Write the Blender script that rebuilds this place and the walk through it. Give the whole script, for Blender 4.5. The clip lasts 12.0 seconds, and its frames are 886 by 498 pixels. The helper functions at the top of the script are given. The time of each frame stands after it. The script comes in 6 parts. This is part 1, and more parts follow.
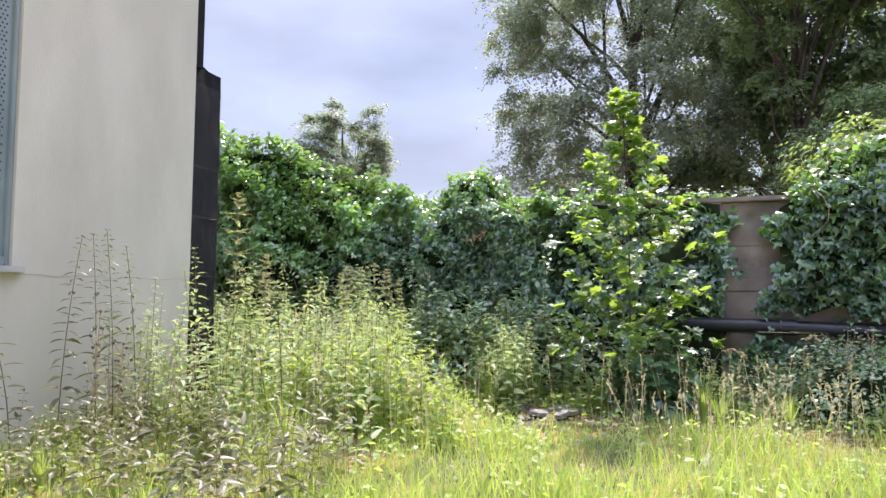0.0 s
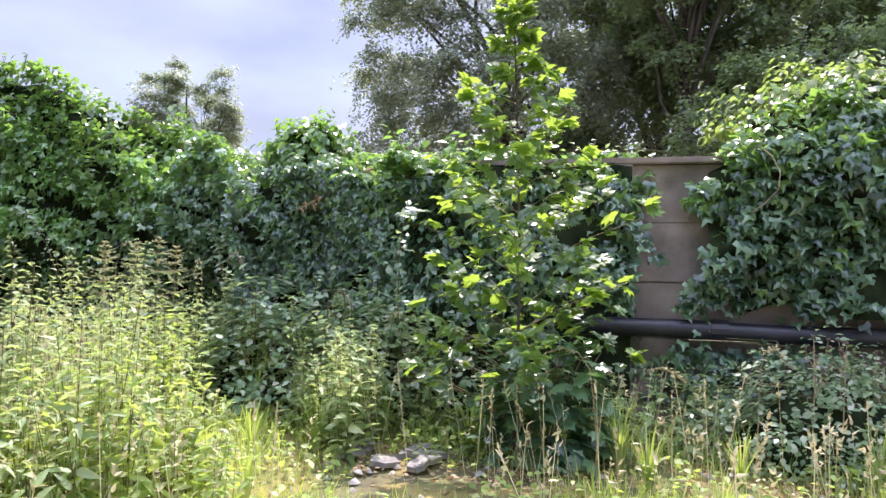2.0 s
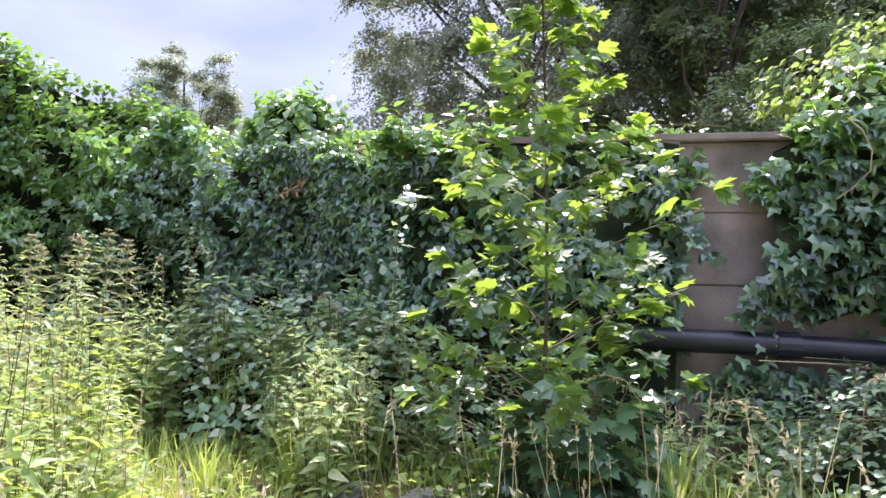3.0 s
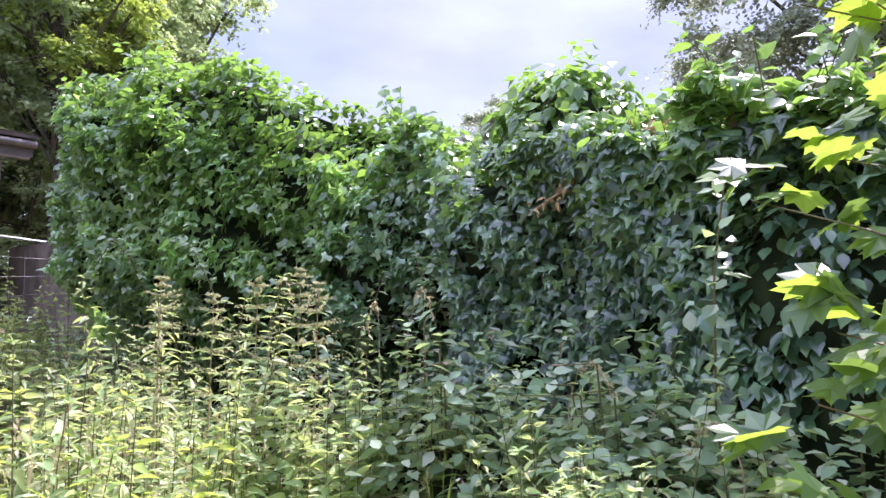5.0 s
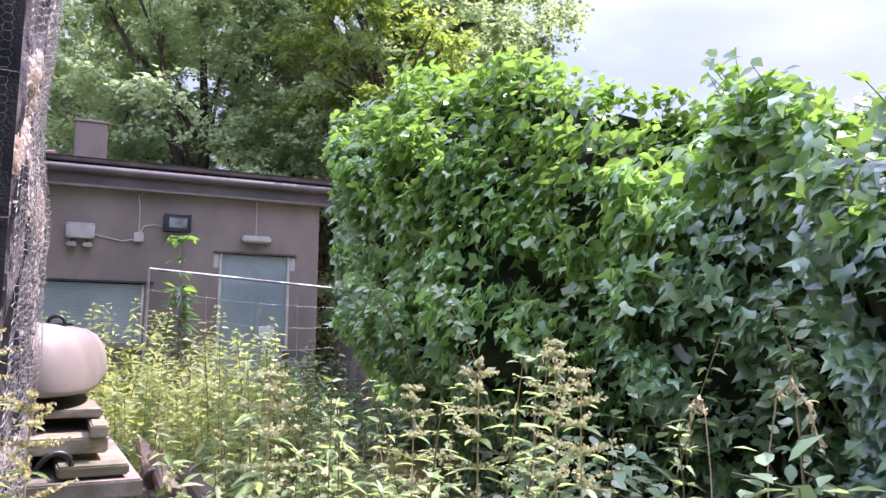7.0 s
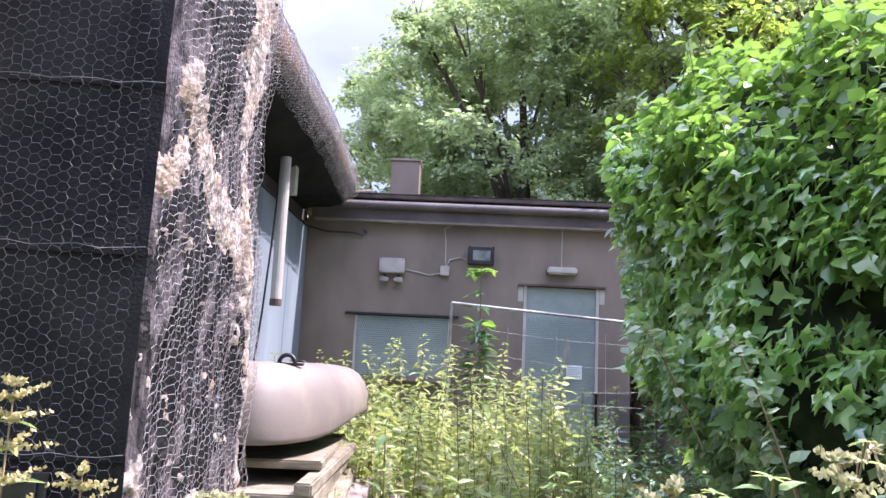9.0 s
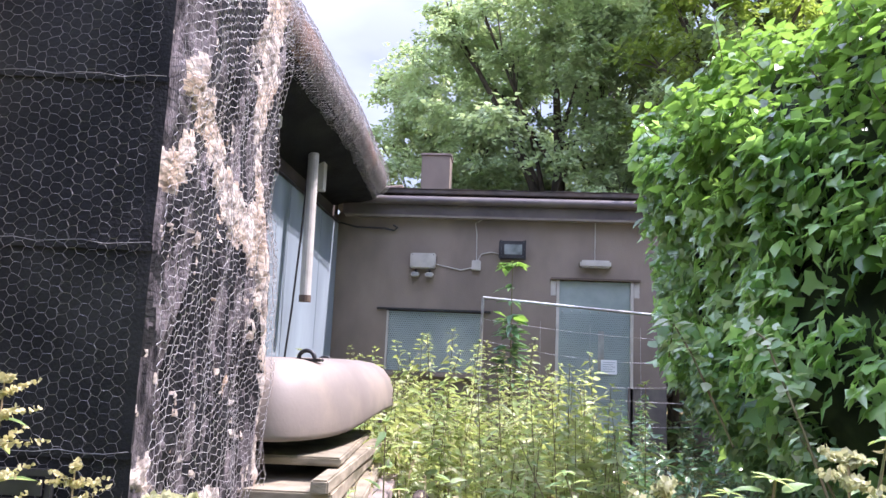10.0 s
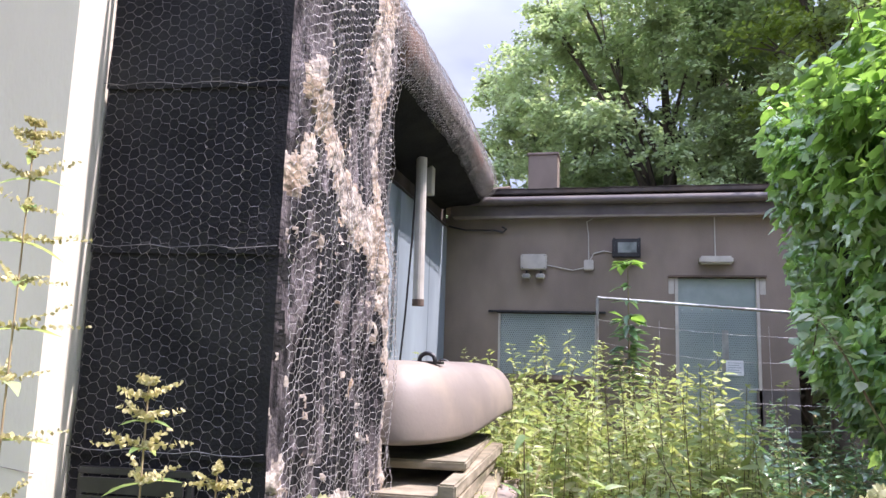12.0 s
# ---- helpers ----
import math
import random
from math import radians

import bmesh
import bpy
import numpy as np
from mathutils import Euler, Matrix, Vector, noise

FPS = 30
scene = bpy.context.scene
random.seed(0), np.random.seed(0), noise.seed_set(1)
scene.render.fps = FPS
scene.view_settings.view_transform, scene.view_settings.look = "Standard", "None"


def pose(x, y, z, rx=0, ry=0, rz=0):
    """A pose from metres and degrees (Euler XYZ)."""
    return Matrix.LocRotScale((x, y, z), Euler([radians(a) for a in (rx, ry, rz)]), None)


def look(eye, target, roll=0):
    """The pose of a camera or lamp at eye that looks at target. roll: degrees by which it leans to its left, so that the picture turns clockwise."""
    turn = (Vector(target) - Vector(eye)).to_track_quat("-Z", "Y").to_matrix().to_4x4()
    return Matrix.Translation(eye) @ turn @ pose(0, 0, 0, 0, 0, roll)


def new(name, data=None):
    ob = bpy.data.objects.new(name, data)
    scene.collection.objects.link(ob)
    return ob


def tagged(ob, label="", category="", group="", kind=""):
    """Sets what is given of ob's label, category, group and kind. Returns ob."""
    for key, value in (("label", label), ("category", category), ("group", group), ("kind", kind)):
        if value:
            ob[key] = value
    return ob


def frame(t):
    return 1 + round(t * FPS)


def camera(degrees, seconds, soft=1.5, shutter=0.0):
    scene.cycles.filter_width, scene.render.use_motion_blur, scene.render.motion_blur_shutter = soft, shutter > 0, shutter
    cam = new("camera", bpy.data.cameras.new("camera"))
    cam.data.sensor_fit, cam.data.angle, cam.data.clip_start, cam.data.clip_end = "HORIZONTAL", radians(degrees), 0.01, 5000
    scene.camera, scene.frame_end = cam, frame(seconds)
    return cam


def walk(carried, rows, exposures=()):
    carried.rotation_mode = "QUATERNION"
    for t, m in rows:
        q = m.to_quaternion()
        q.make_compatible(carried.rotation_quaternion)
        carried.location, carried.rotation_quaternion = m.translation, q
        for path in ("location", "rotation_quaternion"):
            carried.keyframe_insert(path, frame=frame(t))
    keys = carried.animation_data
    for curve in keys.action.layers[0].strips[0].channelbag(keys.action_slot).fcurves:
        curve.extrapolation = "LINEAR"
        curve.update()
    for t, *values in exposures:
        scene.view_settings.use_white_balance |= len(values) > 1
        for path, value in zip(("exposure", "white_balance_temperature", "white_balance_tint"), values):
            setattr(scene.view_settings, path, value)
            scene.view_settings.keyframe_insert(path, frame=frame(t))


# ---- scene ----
cam = camera(61.1, 12.0)
PATH = [
    (0, (0.073, -0.033, 1.293), (-0.754, 1.784, 1.415), 0.7),
    (0.5, (-0.092, 0.537, 1.301), (-0.734, 2.429, 1.391), -0.3),
    (1, (-0.265, 1.083, 1.296), (-0.852, 2.993, 1.387), 0.7),
    (1.5, (-0.453, 1.665, 1.352), (-0.899, 3.613, 1.437), 1.4),
    (2, (-0.564, 2.32, 1.363), (-1.049, 4.258, 1.442), 1.2),
    (2.5, (-0.688, 2.787, 1.394), (-1.204, 4.719, 1.433), 1.0),
    (2.7, (-0.753, 3.021, 1.437), (-1.232, 4.962, 1.483), 1.3),
    (4.3, (-1.137, 4.708, 1.41), (-2.061, 6.475, 1.553), 1.0),
    (4.5, (-1.204, 4.941, 1.419), (-2.237, 6.646, 1.575), 0.8),
    (5, (-1.413, 5.409, 1.453), (-2.682, 6.947, 1.617), 0.4),
    (5.5, (-1.686, 5.838, 1.506), (-3.058, 7.283, 1.674), -0.0),
    (5.9, (-1.896, 6.188, 1.53), (-3.444, 7.438, 1.731), -0.3),
    (6, (-1.944, 6.256, 1.533), (-3.539, 7.444, 1.744), -0.2),
    (6.5, (-2.277, 6.528, 1.574), (-4.0, 7.517, 1.802), -0.3),
    (7, (-2.571, 6.726, 1.656), (-4.378, 7.544, 1.907), 0.4),
    (7.5, (-2.841, 6.987, 1.671), (-4.759, 7.462, 1.983), 2.5),
    (7.7, (-2.945, 7.086, 1.685), (-4.886, 7.44, 2.013), 3.4),
    (9.3, (-3.358, 7.45, 1.768), (-5.331, 7.325, 2.072), 2.4),
    (9.5, (-3.373, 7.48, 1.764), (-5.345, 7.329, 2.065), 2.4),
    (10, (-3.399, 7.501, 1.766), (-5.369, 7.32, 2.062), 2.5),
    (10.5, (-3.413, 7.498, 1.765), (-5.38, 7.298, 2.063), 2.1),
    (11, (-3.401, 7.497, 1.772), (-5.365, 7.262, 2.068), 2.1),
    (11.5, (-3.406, 7.478, 1.772), (-5.358, 7.158, 2.069), 1.9),
    (12, (-3.477, 7.421, 1.751), (-5.402, 6.967, 2.048), 1.8),
]
walk(cam, [(t, look(eye, target, roll)) for t, eye, target, roll in PATH],
     [(0, 0.72, 6450, 26), (2.5, 0.87, 6350, 30), (4.5, 0.97, 6200, 35), (6.5, 1.1, 6200, 38), (9.5, 1.15, 6150, 31), (12, 0.98, 6400, 28)])

# ---- world, sun, exposure ----
SUN_AZ, SUN_EL = -8.0, 58.0      # from +y towards +x, above the horizon
world = bpy.data.worlds.new("sky")
scene.world = world
world.use_nodes = True
wn, wl = world.node_tree.nodes, world.node_tree.links
wn.clear()
w_out = wn.new("ShaderNodeOutputWorld")
w_bg = wn.new("ShaderNodeBackground")
w_sky = wn.new("ShaderNodeTexSky")
w_sky.sky_type, w_sky.sun_disc = "NISHITA", False
w_sky.sun_elevation, w_sky.sun_rotation = radians(SUN_EL), radians(SUN_AZ)
w_tc = wn.new("ShaderNodeTexCoord")
w_map = wn.new("ShaderNodeMapping")
w_map.inputs["Scale"].default_value = (1.0, 1.0, 2.6)
w_noise = wn.new("ShaderNodeTexNoise")
w_noise.inputs["Scale"].default_value, w_noise.inputs["Detail"].default_value = 2.3, 5.0
w_noise.inputs["Roughness"].default_value = 0.5
w_ramp = wn.new("ShaderNodeValToRGB")
w_ramp.color_ramp.elements[0].position, w_ramp.color_ramp.elements[1].position = 0.34, 0.62
w_ramp.color_ramp.elements[0].color = (0.38, 0.38, 0.38, 1)
w_mix = wn.new("ShaderNodeMix")
w_mix.data_type = "RGBA"
# cloud, darker low down than overhead, in lighter and darker heaps
w_sep = wn.new("ShaderNodeSeparateXYZ")
w_up = wn.new("ShaderNodeMapRange")
w_up.interpolation_type = "SMOOTHSTEP"
w_up.inputs[1].default_value, w_up.inputs[2].default_value = 0.34, 1.0
w_up.inputs[3].default_value, w_up.inputs[4].default_value = 0.62, 3.0
w_heap = wn.new("ShaderNodeTexNoise")
w_heap.inputs["Scale"].default_value, w_heap.inputs["Detail"].default_value = 3.6, 4.0
w_hr = wn.new("ShaderNodeMapRange")
w_hr.inputs[1].default_value, w_hr.inputs[2].default_value = 0.35, 0.65
w_hr.inputs[3].default_value, w_hr.inputs[4].default_value = 0.86, 1.12
w_mul = wn.new("ShaderNodeMath")
w_mul.operation = "MULTIPLY"
w_cloud = wn.new("ShaderNodeVectorMath")
w_cloud.operation = "SCALE"
w_mix.inputs[7].default_value = (4.1, 4.85, 5.9, 1)
wl.new(w_tc.outputs["Generated"], w_sep.inputs[0])
wl.new(w_sep.outputs["Z"], w_up.inputs[0])
wl.new(w_map.outputs["Vector"], w_heap.inputs["Vector"])
wl.new(w_heap.outputs["Fac"], w_hr.inputs[0])
wl.new(w_up.outputs[0], w_mul.inputs[0])
wl.new(w_hr.outputs[0], w_mul.inputs[1])
wl.new(w_mul.outputs[0], w_cloud.inputs["Scale"])
wl.new(w_tc.outputs["Generated"], w_map.inputs["Vector"])
wl.new(w_map.outputs["Vector"], w_noise.inputs["Vector"])
wl.new(w_noise.outputs["Fac"], w_ramp.inputs["Fac"])
wl.new(w_ramp.outputs["Color"], w_mix.inputs[0])
wl.new(w_sky.outputs["Color"], w_mix.inputs[6])
wl.new(w_mix.outputs[2], w_cloud.inputs[0])
wl.new(w_cloud.outputs[0], w_bg.inputs["Color"])
w_bg.inputs["Strength"].default_value = 0.15
wl.new(w_bg.outputs["Background"], w_out.inputs["Surface"])

sun = new("sun", bpy.data.lights.new("sun", "SUN"))
sun.data.energy, sun.data.angle, sun.data.color = 5.0, radians(0.6), (1.0, 0.96, 0.89)
s_dir = Vector((math.sin(radians(SUN_AZ)) * math.cos(radians(SUN_EL)), math.cos(radians(SUN_AZ)) * math.cos(radians(SUN_EL)), math.sin(radians(SUN_EL))))
sun.matrix_world = look(s_dir * 60, (0, 0, 0))

# ---- materials ----


def mat(name, c1, c2, scale=6.0, rough=0.8, bump=0.2, bump_scale=40.0, metal=0.0, stain=None, stain_scale=1.2, stain_amount=0.5, sheen=0.5, stretch=(1, 1, 1)):
    """A surface with grain, large stains and fine relief, in metres of the world."""
    m = bpy.data.materials.new(name)
    m.use_nodes = True
    n, l = m.node_tree.nodes, m.node_tree.links
    b = n["Principled BSDF"]
    tc = n.new("ShaderNodeTexCoord")
    mp = n.new("ShaderNodeMapping")
    mp.inputs["Scale"].default_value = stretch
    l.new(tc.outputs["Object"], mp.inputs["Vector"])
    a = n.new("ShaderNodeTexNoise")
    a.inputs["Scale"].default_value, a.inputs["Detail"].default_value = scale, 8
    l.new(mp.outputs["Vector"], a.inputs["Vector"])
    r = n.new("ShaderNodeValToRGB")
    r.color_ramp.elements[0].position, r.color_ramp.elements[1].position = 0.35, 0.65
    r.color_ramp.elements[0].color, r.color_ramp.elements[1].color = (*c1, 1), (*c2, 1)
    l.new(a.outputs["Fac"], r.inputs["Fac"])
    colour = r.outputs["Color"]
    if stain:
        s = n.new("ShaderNodeTexNoise")
        s.inputs["Scale"].default_value, s.inputs["Detail"].default_value = stain_scale, 6
        l.new(mp.outputs["Vector"], s.inputs["Vector"])
        sr = n.new("ShaderNodeValToRGB")
        sr.color_ramp.elements[0].position, sr.color_ramp.elements[1].position = 0.48, 0.66
        sr.color_ramp.elements[1].color = (stain_amount,) * 3 + (1,)
        l.new(s.outputs["Fac"], sr.inputs["Fac"])
        mx = n.new("ShaderNodeMix")
        mx.data_type = "RGBA"
        mx.inputs[7].default_value = (*stain, 1)
        l.new(sr.outputs["Color"], mx.inputs[0])
        l.new(colour, mx.inputs[6])
        colour = mx.outputs[2]
    l.new(colour, b.inputs["Base Color"])
    b.inputs["Roughness"].default_value, b.inputs["Metallic"].default_value = rough, metal
    b.inputs["Specular IOR Level"].default_value = sheen
    if bump:
        f = n.new("ShaderNodeTexNoise")
        f.inputs["Scale"].default_value, f.inputs["Detail"].default_value = bump_scale, 6
        l.new(mp.outputs["Vector"], f.inputs["Vector"])
        bp = n.new("ShaderNodeBump")
        bp.inputs["Strength"].default_value, bp.inputs["Distance"].default_value = bump, 0.01
        l.new(f.outputs["Fac"], bp.inputs["Height"])
        l.new(bp.outputs["Normal"], b.inputs["Normal"])
    return m


def leaf_mat(name, cols, through_col, amount=0.35, rough=0.45, gloss=0.5, wax=0.0):
    """Leaves: each its own green, glossy face, light coming through."""
    m = bpy.data.materials.new(name)
    m.use_nodes = True
    n, l = m.node_tree.nodes, m.node_tree.links
    b, out = n["Principled BSDF"], n["Material Output"]
    g = n.new("ShaderNodeNewGeometry")
    r = n.new("ShaderNodeValToRGB")
    r.color_ramp.elements[0].color = (*cols[0], 1)
    r.color_ramp.elements[1].color = (*cols[-1], 1)
    for i, c in enumerate(cols[1:-1]):
        r.color_ramp.elements.new((i + 1) / (len(cols) - 1)).color = (*c, 1)
    oi = n.new("ShaderNodeObjectInfo")
    ad = n.new("ShaderNodeMath")
    ad.operation = "ADD"
    fr = n.new("ShaderNodeMath")
    fr.operation = "FRACT"
    l.new(g.outputs["Random Per Island"], ad.inputs[0])
    l.new(oi.outputs["Random"], ad.inputs[1])
    l.new(ad.outputs[0], fr.inputs[0])
    l.new(fr.outputs[0], r.inputs["Fac"])
    tc = n.new("ShaderNodeTexCoord")
    a = n.new("ShaderNodeTexNoise")
    a.inputs["Scale"].default_value = 1.3
    l.new(tc.outputs["Object"], a.inputs["Vector"])
    hsv = n.new("ShaderNodeHueSaturation")
    ma = n.new("ShaderNodeMapRange")
    ma.inputs[1].default_value, ma.inputs[2].default_value, ma.inputs[3].default_value, ma.inputs[4].default_value = 0.3, 0.7, 0.7, 1.3
    l.new(a.outputs["Fac"], ma.inputs[0])
    l.new(ma.outputs[0], hsv.inputs["Value"])
    l.new(r.outputs["Color"], hsv.inputs["Color"])
    l.new(hsv.outputs["Color"], b.inputs["Base Color"])
    b.inputs["Roughness"].default_value, b.inputs["Specular IOR Level"].default_value = rough, gloss
    b.inputs["Coat Weight"].default_value, b.inputs["Coat Roughness"].default_value, b.inputs["Coat IOR"].default_value = wax, 0.22, 1.7
    t = n.new("ShaderNodeBsdfTranslucent")
    t.inputs["Color"].default_value = (*through_col, 1)
    mx = n.new("ShaderNodeMixShader")
    mx.inputs[0].default_value = amount
    l.new(b.outputs["BSDF"], mx.inputs[1])
    l.new(t.outputs["BSDF"], mx.inputs[2])
    l.new(mx.outputs["Shader"], out.inputs["Surface"])
    return m


CREAM = mat("cream_render", (0.62, 0.575, 0.485), (0.70, 0.65, 0.555), 2.2, 0.9, 0.25, 60, stain=(0.46, 0.42, 0.35), stain_scale=0.8, stain_amount=0.4, stretch=(1, 1, 0.4))
BROWN = mat("brown_render", (0.215, 0.172, 0.142), (0.272, 0.22, 0.182), 2.6, 0.85, 0.25, 70, stain=(0.10, 0.082, 0.07), stain_scale=0.7, stain_amount=0.5, stretch=(1, 1, 0.6))
BLUE = mat("blue_painted_board", (0.19, 0.235, 0.27), (0.27, 0.325, 0.37), 1.8, 0.6, 0.15, 30, stain=(0.12, 0.145, 0.165), stain_scale=1.1, stain_amount=0.6, stretch=(1, 1, 0.3))
FELT = mat("black_felt", (0.007, 0.007, 0.009), (0.016, 0.016, 0.019), 5.0, 0.75, 0.5, 90, stain=(0.035, 0.034, 0.032), stain_scale=2.0, stain_amount=0.5, sheen=0.2)
FOAM = mat("pale_torn_lagging", (0.20, 0.165, 0.145), (0.60, 0.53, 0.47), 22.0, 0.95, 1.0, 45, stain=(0.45, 0.29, 0.16), stain_scale=5.0, stain_amount=0.5)
# darker grey wire for the side of the bay
WIRE_DIM = mat("dark_grey_wire", (0.10, 0.095, 0.10), (0.24, 0.225, 0.225), 20, 0.55, 0.0, metal=0.3)
SCRIM = mat("fibrous_grey_scrim", (0.006, 0.005, 0.007), (0.22, 0.19, 0.20), 3.6, 0.95, 1.0, 30, stain=(0.008, 0.007, 0.009), stain_scale=1.3, stain_amount=1.0, stretch=(8, 8, 2.2))
WIRE = mat("galvanised_wire", (0.34, 0.32, 0.33), (0.60, 0.57, 0.57), 20, 0.5, 0.0, metal=0.2)
ZINC = mat("galvanised_sheet", (0.28, 0.34, 0.34), (0.40, 0.46, 0.46), 3.0, 0.42, 0.1, 30, metal=0.35, stain=(0.20, 0.27, 0.28), stain_scale=1.5, stain_amount=0.6)
GUTTER = mat("brown_plastic_gutter", (0.085, 0.07, 0.075), (0.14, 0.115, 0.115), 4, 0.45, 0.1, 50, stain=(0.2, 0.17, 0.15), stain_amount=0.4)
ROOFFELT = mat("roofing_felt", (0.06, 0.05, 0.05), (0.11, 0.09, 0.085), 8, 0.9, 0.4, 60, stain=(0.16, 0.11, 0.08))
WHITEP = mat("aged_white_plastic", (0.42, 0.395, 0.36), (0.54, 0.51, 0.47), 6, 0.45, 0.05, 40, stain=(0.40, 0.36, 0.30), stain_amount=0.5)
BLACKM = mat("black_metal", (0.012, 0.012, 0.014), (0.03, 0.03, 0.033), 9, 0.4, 0.1, 60)
GRP = mat("weathered_grp", (0.185, 0.155, 0.136), (0.225, 0.19, 0.168), 3.0, 0.6, 0.08, 60, stain=(0.36, 0.29, 0.22), stain_scale=3.5, stain_amount=0.4)
TIMBER = mat("weathered_timber", (0.20, 0.17, 0.12), (0.36, 0.31, 0.23), 7, 0.85, 0.4, 30, stain=(0.08, 0.08, 0.04), stain_scale=2.5, stain_amount=0.7, stretch=(1, 1, 3))
CONC = mat("mossy_concrete", (0.24, 0.19, 0.17), (0.36, 0.29, 0.26), 3.5, 0.92, 0.5, 60, stain=(0.11, 0.10, 0.07), stain_scale=2.2, stain_amount=0.85)
STONE = mat("rubble_stone", (0.17, 0.155, 0.14), (0.36, 0.34, 0.31), 7, 0.9, 0.6, 40, stain=(0.30, 0.26, 0.07), stain_scale=3.0, stain_amount=0.7)
PIPE = mat("black_pipe", (0.012, 0.012, 0.018), (0.028, 0.026, 0.036), 5, 0.4, 0.15, 30, stain=(0.07, 0.06, 0.06), stain_amount=0.5)
CLAY = mat("dirty_clay_pipe", (0.085, 0.055, 0.042), (0.16, 0.115, 0.09), 8, 0.8, 0.4, 40, stain=(0.06, 0.05, 0.03))
RAIL = mat("galvanised_rail", (0.34, 0.36, 0.36), (0.5, 0.52, 0.52), 12, 0.45, 0.1, 60, metal=0.5, stain=(0.2, 0.14, 0.1))
PAPER = mat("paper_notice", (0.62, 0.66, 0.70), (0.72, 0.75, 0.78), 9, 0.7, 0.0)
BARK = mat("dark_bark", (0.045, 0.036, 0.028), (0.11, 0.09, 0.07), 9, 0.95, 0.8, 30, stretch=(1, 1, 0.3))
STEMM = mat("green_red_stem", (0.09, 0.11, 0.03), (0.17, 0.11, 0.06), 9, 0.7, 0.1)
DRYM = mat("dry_stem", (0.30, 0.22, 0.13), (0.46, 0.36, 0.22), 12, 0.8, 0.1)
# near-black filler inside plants: shade between leaves put into its colour
DARKIN = mat("leaf_gap_shade", (0.012, 0.018, 0.010), (0.035, 0.048, 0.022), 7, 1.0, 0.6, 20, sheen=0.1)

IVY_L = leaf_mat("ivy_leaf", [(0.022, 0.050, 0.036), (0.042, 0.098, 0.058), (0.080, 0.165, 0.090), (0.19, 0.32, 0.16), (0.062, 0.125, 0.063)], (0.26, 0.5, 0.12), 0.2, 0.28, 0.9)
IVY_TOP = leaf_mat("yellow_green_climber_leaf", [(0.035, 0.085, 0.030), (0.075, 0.165, 0.045), (0.13, 0.245, 0.055), (0.20, 0.33, 0.085), (0.06, 0.14, 0.04)], (0.34, 0.60, 0.09), 0.36, 0.32, 0.8)
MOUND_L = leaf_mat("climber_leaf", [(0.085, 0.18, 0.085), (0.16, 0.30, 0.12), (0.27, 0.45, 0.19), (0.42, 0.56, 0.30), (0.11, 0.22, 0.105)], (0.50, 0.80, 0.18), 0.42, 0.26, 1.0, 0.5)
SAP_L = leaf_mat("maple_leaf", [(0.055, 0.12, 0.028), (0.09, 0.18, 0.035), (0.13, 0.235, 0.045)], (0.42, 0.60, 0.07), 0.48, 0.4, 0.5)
# darker copy of the maple leaf: shade low in the crown as colour
SAP_SHADE = leaf_mat("shaded_maple_leaf", [(0.030, 0.075, 0.035), (0.05, 0.11, 0.045), (0.08, 0.16, 0.06)], (0.25, 0.42, 0.07), 0.3, 0.35, 0.7)
# darker copy of the climber leaf: shade below the bulge as colour
MOUND_SHADE = leaf_mat("shaded_climber_leaf", [(0.055, 0.12, 0.07), (0.105, 0.22, 0.115), (0.185, 0.34, 0.175), (0.33, 0.48, 0.28), (0.135, 0.265, 0.14)], (0.36, 0.62, 0.18), 0.32, 0.24, 1.0, 0.5)
NET_L = leaf_mat("nettle_leaf", [(0.10, 0.185, 0.07), (0.18, 0.285, 0.11), (0.31, 0.42, 0.18), (0.50, 0.56, 0.34)], (0.62, 0.74, 0.24), 0.40, 0.5, 0.5)
BRA_L = leaf_mat("bramble_leaf", [(0.10, 0.18, 0.10), (0.18, 0.28, 0.16), (0.30, 0.41, 0.25), (0.56, 0.57, 0.45)], (0.52, 0.68, 0.24), 0.33, 0.42, 0.5)
GRASS_L = leaf_mat("grass_blade", [(0.135, 0.23, 0.064), (0.227, 0.352, 0.088), (0.342, 0.449, 0.128), (0.518, 0.508, 0.29)], (0.558, 0.696, 0.117), 0.45, 0.5, 0.4)
SEED_L = leaf_mat("seed_head", [(0.391, 0.322, 0.184), (0.575, 0.506, 0.299), (0.690, 0.598, 0.414)], (0.545, 0.490, 0.272), 0.3, 0.7, 0.3)
TASSEL_L = leaf_mat("nettle_tassel", [(0.32, 0.33, 0.17), (0.44, 0.44, 0.25), (0.57, 0.54, 0.36)], (0.55, 0.54, 0.28), 0.35, 0.7, 0.3)
DRY_L = leaf_mat("dry_leaf", [(0.192, 0.120, 0.060), (0.336, 0.228, 0.120), (0.504, 0.360, 0.204)], (0.448, 0.291, 0.134), 0.25, 0.7, 0.3)
TREE_DARK = leaf_mat("dark_tree_leaf", [(0.08, 0.105, 0.075), (0.13, 0.17, 0.115), (0.21, 0.26, 0.17)], (0.36, 0.50, 0.17), 0.42, 0.5, 0.4)
TREE_MID = leaf_mat("ash_tree_leaf", [(0.20, 0.265, 0.16), (0.29, 0.37, 0.22), (0.42, 0.51, 0.31), (0.25, 0.32, 0.19)], (0.52, 0.66, 0.28), 0.42, 0.5, 0.4)
TREE_GREY = leaf_mat("birch_leaf", [(0.185, 0.217, 0.177), (0.283, 0.32, 0.265), (0.394, 0.435, 0.373)], (0.40, 0.48, 0.26), 0.38, 0.5, 0.4)
